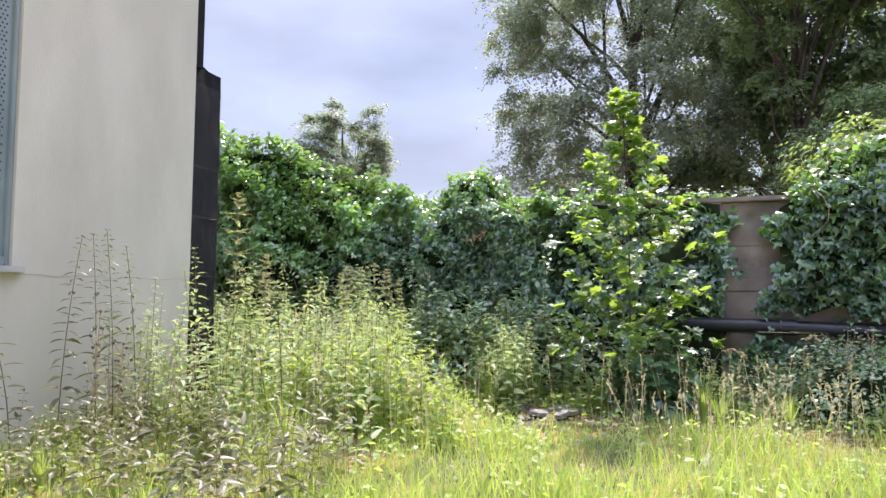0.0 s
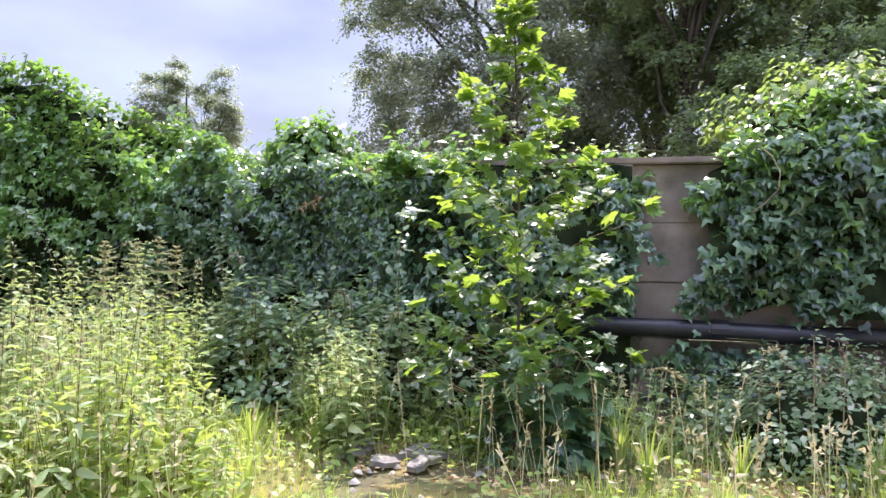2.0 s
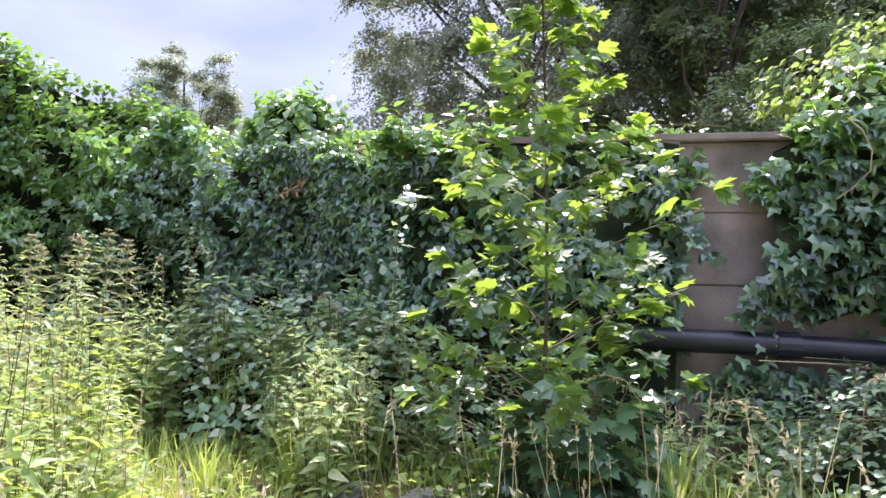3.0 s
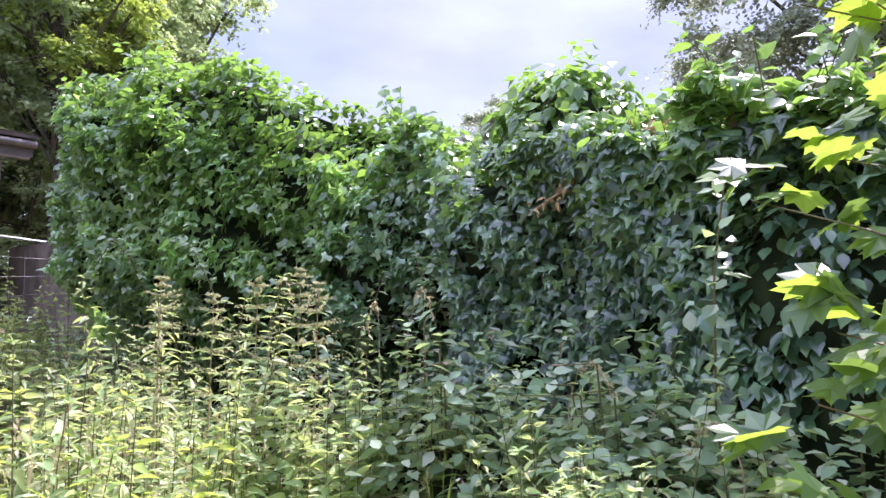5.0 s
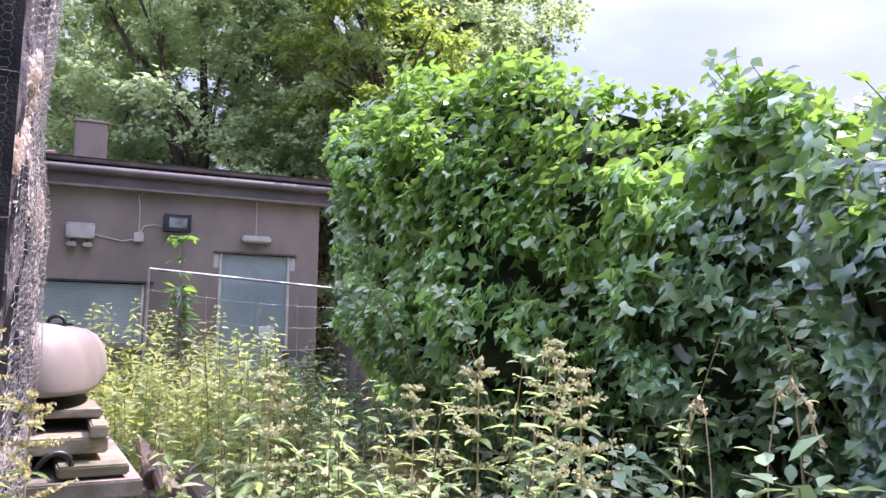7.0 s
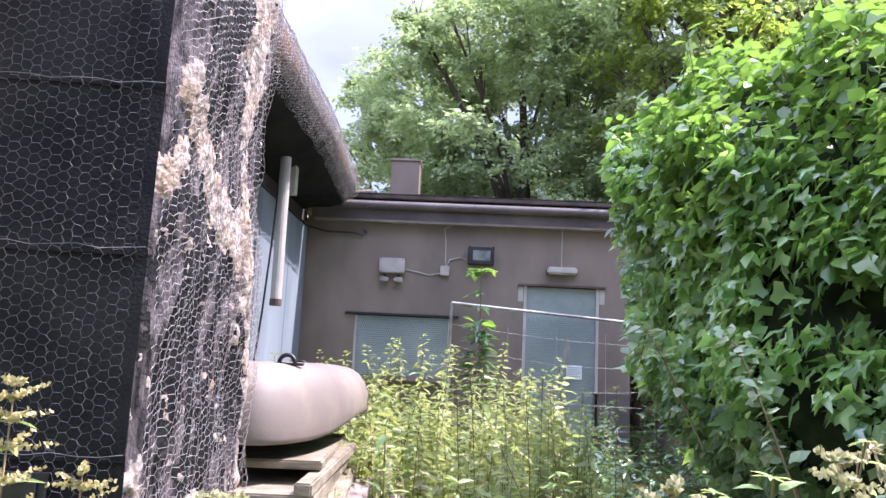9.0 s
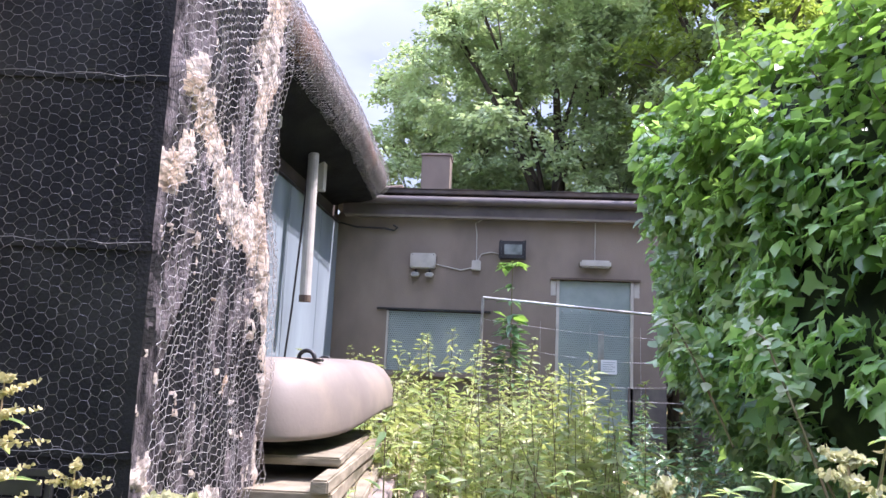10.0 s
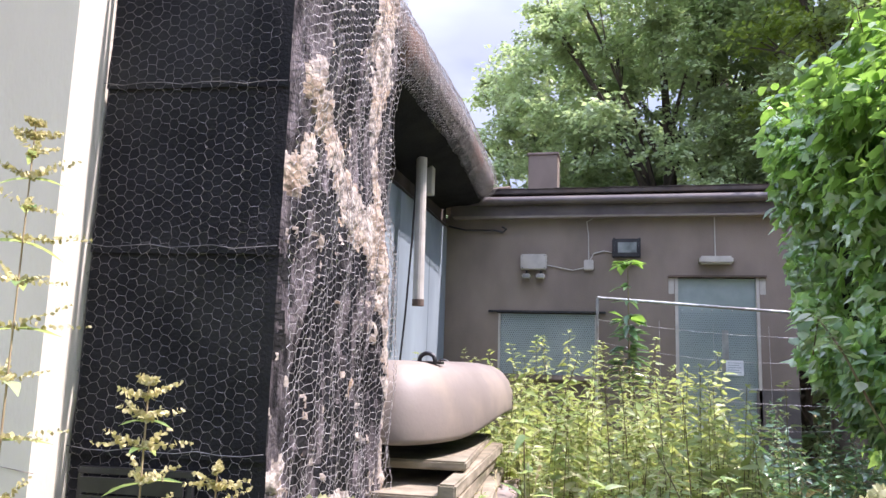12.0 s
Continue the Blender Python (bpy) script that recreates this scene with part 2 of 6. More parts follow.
TREE_LIME = leaf_mat("lime_green_leaf", [(0.109, 0.174, 0.045), (0.172, 0.254, 0.067), (0.254, 0.336, 0.085)], (0.464, 0.606, 0.098), 0.42, 0.5, 0.4)

# dull brownish leaf: the shade beside the house wall put into colour
SHADE_WEED_L = leaf_mat("shaded_weed_leaf", [(0.06, 0.07, 0.035), (0.12, 0.13, 0.06), (0.20, 0.17, 0.09), (0.26, 0.26, 0.12)], (0.25, 0.28, 0.1), 0.25)


def ground_mat():
    m = mat("mossy_ground", (0.075, 0.062, 0.038), (0.14, 0.12, 0.055), 5.0, 1.0, 0.9, 35, stain=(0.10, 0.13, 0.025), stain_scale=0.9, stain_amount=0.9)
    n, l = m.node_tree.nodes, m.node_tree.links
    b = n["Principled BSDF"]
    before = b.inputs["Base Color"].links[0].from_socket
    v = n.new("ShaderNodeTexNoise")
    v.inputs["Scale"].default_value, v.inputs["Detail"].default_value = 2.1, 7
    tc = n.new("ShaderNodeTexCoord")
    l.new(tc.outputs["Object"], v.inputs["Vector"])
    r = n.new("ShaderNodeValToRGB")
    r.color_ramp.elements[0].position, r.color_ramp.elements[1].position = 0.44, 0.6
    l.new(v.outputs["Fac"], r.inputs["Fac"])
    mx = n.new("ShaderNodeMix")
    mx.data_type = "RGBA"
    mx.inputs[7].default_value = (0.28, 0.205, 0.065, 1)
    l.new(r.outputs["Color"], mx.inputs[0])
    l.new(before, mx.inputs[6])
    l.new(mx.outputs[2], b.inputs["Base Color"])
    return m


GROUND = ground_mat()

# ---- mesh helpers ----


def mesh_from(name, verts, faces, material):
    me = bpy.data.meshes.new(name)
    me.from_pydata([tuple(v) for v in verts], [], [tuple(f) for f in faces])
    me.materials.append(material)
    return me


def place(name, me, parent=None, label="", category="", group="", kind=""):
    ob = new(name, me)
    if parent:
        ob.parent = parent
    return tagged(ob, label, category, group, kind)


def part(name, bm, material, parent, label="", smooth=False, kind="", category=""):
    me = bpy.data.meshes.new(name)
    if smooth:
        for f in bm.faces:
            f.smooth = True
    bm.to_mesh(me)
    bm.free()
    me.materials.append(material)
    return place(name, me, parent, label, category, "", kind)


def thing(name, at, label, category, group="", kind=""):
    ob = new(name)
    ob.location = at
    ob.empty_display_size = 0.1
    return tagged(ob, label, category, group, kind)


def box(bm, a, b, bevel=0.0, m=None):
    """A box from corner a to corner b, with worn edges."""
    got = bmesh.ops.create_cube(bm, size=1.0)["verts"]
    bmesh.ops.scale(bm, vec=[abs(q - p) for p, q in zip(a, b)], verts=got)
    bmesh.ops.translate(bm, vec=[(p + q) / 2 for p, q in zip(a, b)], verts=got)
    if m is not None:
        bmesh.ops.transform(bm, matrix=m, verts=got)
    if bevel:
        edges = list({e for v in got for e in v.link_edges})
        bmesh.ops.bevel(bm, geom=edges, offset=bevel, segments=2, affect="EDGES")
    return bm


def rod(bm, p, q, r, seg=8, r2=None):
    p, q = Vector(p), Vector(q)
    d = q - p
    m = Matrix.Translation((p + q) / 2) @ d.to_track_quat("Z", "Y").to_matrix().to_4x4()
    bmesh.ops.create_cone(bm, cap_ends=True, segments=seg, radius1=r, radius2=r if r2 is None else r2, depth=d.length, matrix=m)
    return bm


def tube(bm, pts, r, seg=6, r2=None):
    """A tube along points, tapering to r2."""
    pts = [Vector(p) for p in pts]
    rings = []
    for i, p in enumerate(pts):
        d = (pts[min(i + 1, len(pts) - 1)] - pts[max(i - 1, 0)]).normalized()
        side = d.cross(Vector((0.13, 0.21, 0.97))) if abs(d.z) < 0.9 else d.cross(Vector((1, 0.1, 0)))
        side.normalize()
        up = side.cross(d)
        rr = r if r2 is None else r + (r2 - r) * i / (len(pts) - 1)
        rings.append([bm.verts.new(p + (side * math.cos(2 * math.pi * k / seg) + up * math.sin(2 * math.pi * k / seg)) * rr) for k in range(seg)])
    for a, b in zip(rings, rings[1:]):
        for k in range(seg):
            bm.faces.new((a[k], a[(k + 1) % seg], b[(k + 1) % seg], b[k]))
    bm.faces.new(rings[0][::-1])
    bm.faces.new(rings[-1])
    return bm


def scatter_mesh(name, template, faces, pos, right, tip, norm, size, material):
    """One mesh of many copies of a small leaf: template points (right, tip, normal), laid on the given frames."""
    T = np.array(template, float)
    n, k = len(pos), len(T)
    V = (pos[:, None, :] + size[:, None, None] * (T[None, :, 0:1] * right[:, None, :] + T[None, :, 1:2] * tip[:, None, :] + T[None, :, 2:3] * norm[:, None, :])).reshape(-1, 3)
    lens = np.array([len(f) for f in faces], np.int32)
    flat = np.array([i for f in faces for i in f], np.int32)
    loops = (flat[None, :] + (np.arange(n, dtype=np.int32) * k)[:, None]).ravel()
    totals = np.tile(lens, n)
    starts = np.concatenate(([0], np.cumsum(totals)[:-1])).astype(np.int32)
    me = bpy.data.meshes.new(name)
    me.vertices.add(n * k)
    me.vertices.foreach_set("co", V.astype(np.float32).ravel())
    me.loops.add(len(loops))
    me.loops.foreach_set("vertex_index", loops)
    me.polygons.add(len(totals))
    me.polygons.foreach_set("loop_start", starts)
    me.polygons.foreach_set("loop_total", totals.astype(np.int32))
    me.update(calc_edges=True)
    me.materials.append(material)
    return me


RNG = np.random.default_rng(7)


def unit(v):
    return v / np.maximum(np.linalg.norm(v, axis=1, keepdims=True), 1e-9)


def frames(n, norm, tip, jitter=0.5, rng=None):
    """Leaf frames round the given normals and tip ways, shaken."""
    rng = rng or RNG
    norm = unit(norm + rng.normal(0, jitter, (n, 3)))
    tip = tip + rng.normal(0, jitter * 0.8, (n, 3))
    tip = unit(tip - norm * np.sum(tip * norm, axis=1, keepdims=True))
    return np.cross(tip, norm), tip, norm


# leaf templates: right, tip, normal
IVY_T = [(0, 0, 0), (-0.42, -0.10, 0.02), (-0.52, 0.28, -0.07), (-0.20, 0.42, 0), (0, 1.0, -0.12), (0.20, 0.42, 0), (0.52, 0.28, -0.07), (0.42, -0.10, 0.02), (0, 0.4, 0.11)]
IVY_F = [(0, 8, 2, 1), (8, 3, 2), (8, 4, 3), (8, 5, 4), (8, 6, 5), (0, 7, 6, 8)]
OVAL_T = [(0, 0, 0), (-0.26, 0.25, 0.03), (-0.30, 0.52, 0.04), (0, 1, -0.12), (0.30, 0.52, 0.04), (0.26, 0.25, 0.03), (0, 0.5, -0.03)]
OVAL_F = [(0, 6, 2, 1), (6, 3, 2), (6, 4, 3), (0, 5, 4, 6)]
LONG_T = [(0, 0, 0), (-0.14, 0.12, 0.03), (-0.175, 0.33, 0.04), (-0.11, 0.64, -0.01), (0, 1, -0.16), (0.11, 0.64, -0.01), (0.175, 0.33, 0.04), (0.14, 0.12, 0.03), (0, 0.45, -0.02)]
LONG_F = [(0, 8, 2, 1), (8, 4, 3, 2), (0, 7, 6, 8), (8, 6, 5, 4)]
MAPLE_T = [(0, 0, 0), (-0.36, -0.04, 0), (-0.42, 0.13, 0), (-0.66, 0.32, -0.07), (-0.46, 0.42, 0), (-0.44, 0.74, -0.06), (-0.24, 0.66, 0), (0, 1.0, -0.12),
           (0.24, 0.66, 0), (0.44, 0.74, -0.06), (0.46, 0.42, 0), (0.66, 0.32, -0.07), (0.42, 0.13, 0), (0.36, -0.04, 0), (0, 0.34, 0.05)]
MAPLE_F = [(14, i + 1, i) for i in range(0, 13)] + [(14, 0, 13)]
CARD_T = [(-0.3, 0, 0), (0.3, 0, 0), (0.36, 0.6, 0.05), (0, 1, -0.1), (-0.36, 0.6, 0.05)]
CARD_F = [(0, 1, 2, 3, 4)]
TREE_T = [(-0.34, 0.35, 0), (0, 0, 0), (0.34, 0.4, 0.05), (0, 1, -0.1)]
TREE_F = [(0, 1, 2, 3)]
BLADE_T = [(-0.5, 0, 0), (0.5, 0, 0), (-0.35, 0.5, 0.08), (0.35, 0.5, 0.08), (0.05, 1.0, 0.30)]
BLADE_F = [(0, 1, 3, 2), (2, 3, 4)]


def smooth(x, a, b):
    t = np.clip((x - a) / (b - a), 0, 1)
    return t * t * (3 - 2 * t)


def ground_z(x, y):
    """Height of the ground: it rises gently to the ivy wall and more to the annex."""
    return 0.14 * smooth(y, 2, 7) + 0.45 * smooth(-x, 5.5, 10.5) * smooth(y, 2, 6) + 0.02 * np.sin(x * 2.1 + 1) * np.sin(y * 1.7)

# ---- ground ----


def build_ground():
    rng = np.random.default_rng(3)
    xs = np.concatenate(([-400, -120, -50, -28], np.arange(-20, 8.01, 0.16), [12, 20, 50, 120, 400]))
    ys = np.concatenate(([-300, -90, -30, -10], np.arange(-4, 14.01, 0.16), [18, 26, 50, 120, 400]))
    X, Y = np.meshgrid(xs, ys)
    Z = ground_z(X, Y) + rng.normal(0, 0.008, X.shape) + 0.015 * np.sin(X * 9.3) * np.sin(Y * 8.1 + X)
    nx, ny = len(xs), len(ys)
    verts = np.stack([X, Y, Z], -1).reshape(-1, 3)
    faces = [(j * nx + i, j * nx + i + 1, (j + 1) * nx + i + 1, (j + 1) * nx + i) for j in range(ny - 1) for i in range(nx - 1)]
    me = mesh_from("ground", verts, faces, GROUND)
    me.shade_smooth()
    place("ground", me, label="mossy rubble ground with rough grass", kind="structure")


build_ground()

# ---- chicken wire ----


def hexnet(name, length, height, surface, parent=None, cell=0.05, r=0.001, label="", shake=0.004, seed=1, material=None):
    """Hexagonal wire netting on a surface: surface(u, v) gives the place u metres along and v metres up."""
    rng = np.random.default_rng(seed)
    a = cell / 2
    h = a * math.sqrt(3) * 0.92
    pts, index, segs = [], {}, set()

    def vert(u, v):
        k = (round(u * 1000 / 3), round(v * 1000 / 3))
        if k not in index:
            index[k] = len(pts)
            pts.append((u, v))
        return index[k]
    cols, rows = int(length / (1.5 * a)) + 1, int(height / h) + 1
    for c in range(cols):
        for q in range(rows):
            cu, cv = c * 1.5 * a, q * h + (h / 2 if c % 2 else 0)
            ring = [(cu + a, cv), (cu + a / 2, cv + h / 2), (cu - a / 2, cv + h / 2), (cu - a, cv), (cu - a / 2, cv - h / 2), (cu + a / 2, cv - h / 2)]
            if any(u < -0.001 or u > length + 0.001 or v < 0 or v > height for u, v in ring):
                continue
            ids = [vert(u, v) for u, v in ring]
            for i in range(6):
                segs.add(tuple(sorted((ids[i], ids[(i + 1) % 6]))))
    P = np.array([surface(u + rng.normal(0, shake), v + rng.normal(0, shake)) for u, v in pts])
    S = np.array(sorted(segs))
    A, B = P[S[:, 0]], P[S[:, 1]]
    d = unit(B - A)
    s1 = unit(np.cross(d, np.array([[0.31, 0.72, 0.62]])))
    s2 = np.cross(d, s1)
    verts = np.concatenate([np.stack([E + r * (math.cos(t) * s1 + math.sin(t) * s2) for t in (0, 2.094, 4.189)], 1) for E in (A, B)], 1).reshape(-1, 3)
    faces = []
    for i in range(len(S)):
        k = i * 6
        faces += [(k, k + 1, k + 4, k + 3), (k + 1, k + 2, k + 5, k + 4), (k + 2, k, k + 3, k + 5)]
    return place(name, mesh_from(name, verts, faces, material or WIRE), parent, label)


# ---- the cream house ----
WX, WY = -5.368, 5.782          # corner of the cream wall
EX, EY = -5.535, 5.79           # where its return meets the black bay
CX, CY = -5.60, 6.405            # outer corner of the bay
RX, RY = -6.64, 6.40            # far corner of the bay
BLUE_Y = 5.35
WALL_X = -12.43


def cream_house():
    bm = bmesh.new()
    for a, b in (((WX - 0.25, -5.0, -0.1), (WX, 2.5, 4.7)), ((WX - 0.25, 2.5, -0.1), (WX, 3.87, 1.46)), ((WX - 0.25, 2.5, 3.7), (WX, 3.87, 4.7)), ((WX - 0.25, 3.87, -0.1), (WX, WY, 4.7))):
        box(bm, a, b)
    wall = part("wall_cream", bm, CREAM, None, "cream rendered outside wall with a hairline crack", kind="structure")
    win = thing("window_1", (WX - 0.1, 3.12, 1.46), "tall window boarded with grey perforated steel sheet", "window", kind="structure")
    win.location = (0, 0, 0)
    bm = bmesh.new()
    for a, b in (((WX - 0.13, 3.83, 1.48), (WX - 0.03, 3.87, 3.7)), ((WX - 0.13, 2.5, 1.48), (WX - 0.03, 2.57, 3.7)), ((WX - 0.13, 2.57, 1.48), (WX - 0.03, 3.83, 1.55))):
        box(bm, a, b, 0.006)
    part("window_frame", bm, ZINC, win, "flaking grey window frame")
    bm = bmesh.new()
    box(bm, (WX - 0.09, 2.57, 1.55), (WX - 0.07, 3.83, 3.7))
    part("sheet", bm, ZINC, win, "grey perforated steel sheet")
    bm = bmesh.new()
    for i in range(22):
        for k in range(60):
            y, z = 3.1 + i * 0.036 + (0.018 if k % 2 else 0), 1.6 + k * 0.034
            if y < 3.80 and z < 3.66:
                bmesh.ops.create_circle(bm, cap_ends=True, segments=6, radius=0.009, matrix=Matrix.Translation((WX - 0.066, y, z)) @ Matrix.Rotation(radians(90), 4, "Y"))
    part("hole", bm, BLACKM, win, "round holes of the perforated sheet", kind="stuff")
    bm = bmesh.new()
    box(bm, (WX - 0.1, 2.45, 1.42), (WX + 0.07, 3.94, 1.475), 0.008)
    part("window_sill", bm, WHITEP, win, "pale window sill")
    bm = bmesh.new()
    tube(bm, [(WX + 0.002, 3.90 + i * 0.19, 1.41 + 0.012 * math.sin(i * 2.3)) for i in range(11)], 0.0011, 4)
    part("crack", bm, BROWN, wall, "hairline crack in the render")
    bm = bmesh.new()
    for a, b in (((-12.43, -5.0, 4.7), (WX + 0.08, 5.2, 4.8)), ((-12.43, -5.0, -0.1), (-12.2, 5.1, 4.7)), ((-12.2, -5.0, -0.1), (WX - 0.25, -4.8, 4.7))):
        box(bm, a, b)
    part("roof_1", bm, ROOFFELT, None, "flat felted roof of the cream house", kind="structure")


cream_house()


def north_wall():
    bm = bmesh.new()
    box(bm, (WALL_X, BLUE_Y - 0.22, -0.1), (EX - 0.25, BLUE_Y - 0.012, 4.7))
    part("wall_north_side", bm, mat("dark_brown_wall", (0.045, 0.036, 0.034), (0.075, 0.06, 0.055), 3, 0.9, 0.3), None, "dark brown upper wall behind the boards", kind="structure")
    x = -6.7
    while x > WALL_X + 0.1:
        x2 = max(x - 1.22, WALL_X + 0.01)
        bm = bmesh.new()
        box(bm, (x2 + 0.006, BLUE_Y - 0.012, 0.2), (x, BLUE_Y + 0.01, 3.40), 0.003)
        b = part("board", bm, BLUE, None, "blue grey painted sheet board with worn paint", kind="structure")
        x = x2
    bm = bmesh.new()
    tube(bm, [(-6.7 - i * 0.57, BLUE_Y + 0.02, 3.42 - 0.015 * (i % 2)) for i in range(11)], 0.012, 6)
    t = part("cable", bm, BLACKM, None, "black cable clipped along the board edge", category="cable")
    # leaning tube
    tb = thing("waste_pipe", (-10.25, 5.6, 2.27), "pale plastic pipe hanging below the eave", "pipe")
    bm = bmesh.new()
    rod(bm, (0, 0, 0), (-0.03, -0.02, 1.42), 0.052, 14)
    part("pipe", bm, WHITEP, tb, smooth=False)
    bm = bmesh.new()
    rod(bm, (0, 0, -0.012), (0, 0, 0.05), 0.057, 14)
    part("end_socket", bm, CLAY, tb, "brown stained pipe end")
    bm = bmesh.new()
    tube(bm, [(-10.33, 5.52, 3.5), (-10.32, 5.5, 2.9), (-10.36, 5.45, 2.2), (-10.37, 5.40, 1.6)], 0.010, 6)
    part("hanging_cable", bm, BLACKM, None, "thin black cable hanging beside the pale pipe", category="cable")
    bm = bmesh.new()
    box(bm, (-10.75, 5.48, 3.42), (-10.62, 5.60, 3.72), 0.006)
    part("bracket_block", bm, WHITEP, None, "pale block fixed under the eave", category="bracket")
    bm = bmesh.new()
    box(bm, (-9.2, 5.52, 3.60), (-8.3, 5.60, 3.70), 0.006)
    part("eave_batten", bm, WHITEP, None, "pale timber batten under the eave", category="batten")


north_wall()


def fold(u, v):
    """Folds of the torn lagging: u along 0 to 1.1, v up."""
    n1 = noise.noise(Vector((u * 3.2, v * 1.3, 4.0)))
    n2 = noise.noise(Vector((u * 9.0 - v * 2.0, v * 3.0, 8.0)))
    n3 = noise.noise(Vector((u * 24, v * 14, 2.0)))
    n4 = noise.noise(Vector((u * 26 - v * 4.5, v * 1.6, 6.0)))
    return (0.075 * n1 + 0.04 * n2 + 0.010 * n3 + 0.030 * n4) * min(1.0, u / 0.16) + 0.012


PATCHES = [(0.90, 3.12, 0.15, 0.30), (0.86, 2.86, 0.10, 0.18), (0.12, 2.66, 0.06, 0.09), (0.24, 2.60, 0.07, 0.08), (0.36, 2.53, 0.06, 0.09), (0.46, 2.45, 0.06, 0.10), (0.56, 2.36, 0.07, 0.10), (0.66, 2.28, 0.08, 0.10), (0.78, 2.20, 0.07, 0.10),
           (0.06, 2.34, 0.06, 0.07), (0.14, 2.41, 0.06, 0.07), (0.92, 2.52, 0.08, 0.14), (0.86, 2.26, 0.09, 0.14), (0.94, 2.10, 0.09, 0.16), (1.04, 1.90, 0.05, 0.16), (1.07, 1.62, 0.05, 0.20), (1.06, 1.35, 0.04, 0.12),
           (0.34, 1.22, 0.16, 0.06), (0.52, 1.24, 0.09, 0.05), (0.06, 1.38, 0.05, 0.04)]


def black_bay():
    bay = thing("lagged_bay", (0, 0, 0), "wall bay wrapped in black felt and wire netting, torn", "wall bay")
    bm = bmesh.new()
    vs = [bm.verts.new(p) for p in ((EX - 0.02, EY, -0.1), (CX - 0.03, CY - 0.04, -0.1), (RX, RY - 0.14, -0.1), (RX, BLUE_Y, -0.1), (EX - 0.02, BLUE_Y, -0.1),
                                    (EX - 0.02, EY, 3.82), (CX - 0.03, CY - 0.06, 3.66), (RX, RY - 0.1, 3.6), (RX, BLUE_Y, 3.74), (EX - 0.02, BLUE_Y, 3.74))]
    for i in range(5):
        bm.faces.new((vs[i], vs[(i + 1) % 5], vs[5 + (i + 1) % 5], vs[5 + i]))
    bm.faces.new(vs[5:])
    bmesh.ops.recalc_face_normals(bm, faces=bm.faces)
    part("core", bm, FELT, bay, "black felt core")
    # felt sheets on the side, with lapped seams
    E, C = Vector((EX, EY, 0)), Vector((CX, CY, 0))
    along = (C - E)
    L = along.length
    along.normalize()
    out = Vector((along.y, -along.x, 0))
    for z0, z1 in ((0.0, 1.46), (1.44, 2.08), (2.06, 2.62), (2.60, 3.67)):
        n, m = 14, max(4, int((z1 - z0) / 0.07))
        verts, faces = [], []
        for j in range(m + 1):
            for i in range(n + 1):
                u, z = L * i / n, z0 + (z1 - z0) * j / m
                d = 0.010 + 0.005 * (1 - j / m) + 0.004 * (j < 2) + 0.012 * noise.noise(Vector((u * 3, z * 2.0, 1))) + 0.006 * noise.noise(Vector((u * 11, z * 7, 1)))
                verts.append(E + along * u + out * d + Vector((0, 0, z)))
        for j in range(m):
            for i in range(n):
                k = j * (n + 1) + i
                faces.append((k, k + 1, k + n + 2, k + n + 1))
        me = mesh_from("felt_sheet", verts, faces, FELT)
        me.shade_smooth()
        place("felt_sheet", me, bay, "black felt sheet with a lapped seam")
    hexnet("wire_netting", L, 3.2, lambda u, v: E + along * u + out * (0.032 + 0.008 * noise.noise(Vector((u * 3, v * 2, 7)))) + Vector((0, 0, 0.3 + v)), bay, 0.042, 0.0007, "darker grey hexagonal wire netting", 0.0022, material=WIRE_DIM)
    bm = bmesh.new()
    for z in (1.46, 2.08, 2.61):
        tube(bm, [tuple(E + along * (L * i / 9) + out * 0.038 + Vector((0, 0, z + 0.006 * math.sin(i * 2.1 + z)))) for i in range(10)], 0.0013, 4)
    part("tie_wire", bm, WIRE_DIM, bay, "horizontal tie wires", kind="stuff")
    # torn face
    n, m = 110, 300
    W, z0, z1 = 1.12, 0.0, 3.55
    verts, faces, pale = [], [], []
    T = Vector((RX - CX, RY - CY, 0)).normalized()
    N = Vector((-T.y, T.x, 0))
    if N.y < 0:
        N = -N
    C0 = Vector((CX, CY, 0))

    def mask(u, v):
        w = 0.8 * noise.noise(Vector((u * 10 + v * 4, v * 4.5, 3))) + 0.8 * noise.noise(Vector((u * 40 + v * 12, v * 22, 6)))
        best = -1
        for pu, pv, ru, rv in PATCHES:
            best = max(best, 1 - math.hypot((u - pu) / (ru * 1.08), (v - pv) / (rv * 1.08)) + 0.45 * w)
        return max(best, 1.5 * w - 0.80)
    for j in range(m + 1):
        for i in range(n + 1):
            u, v = W * i / n, z0 + (z1 - z0) * j / m
            e = max(0.0, min(1.0, mask(u, v) * 3))
            edge = 0.03 * (1 - math.exp(-(u / 0.05) ** 2))
            d = fold(u, v) + 0.010 * e + 0.012 * e * noise.noise(Vector((u * 34, v * 30, 1))) + edge - 0.03
            d *= 1 - max(0, (u - 1.02) / 0.1) * 0.4
            verts.append(C0 + T * u + N * d + Vector((0, 0, v)) + T * (0.02 * noise.noise(Vector((v * 5, u, 1)))))
    for j in range(m):
        for i in range(n):
            k = j * (n + 1) + i
            faces.append((k, k + 1, k + n + 2, k + n + 1))
            pale.append(1 if mask(W * (i + 0.5) / n, z0 + (z1 - z0) * (j + 0.5) / m) > 0 else 0)
    gap = []
    for j in range(m):
        for i in range(n):
            u, v = W * (i + 0.5) / n, z0 + (z1 - z0) * (j + 0.5) / m
            w = noise.noise(Vector((u * 9 - v * 1.6, v * 1.3, 21))) + 0.4 * noise.noise(Vector((u * 30, v * 12, 22)))
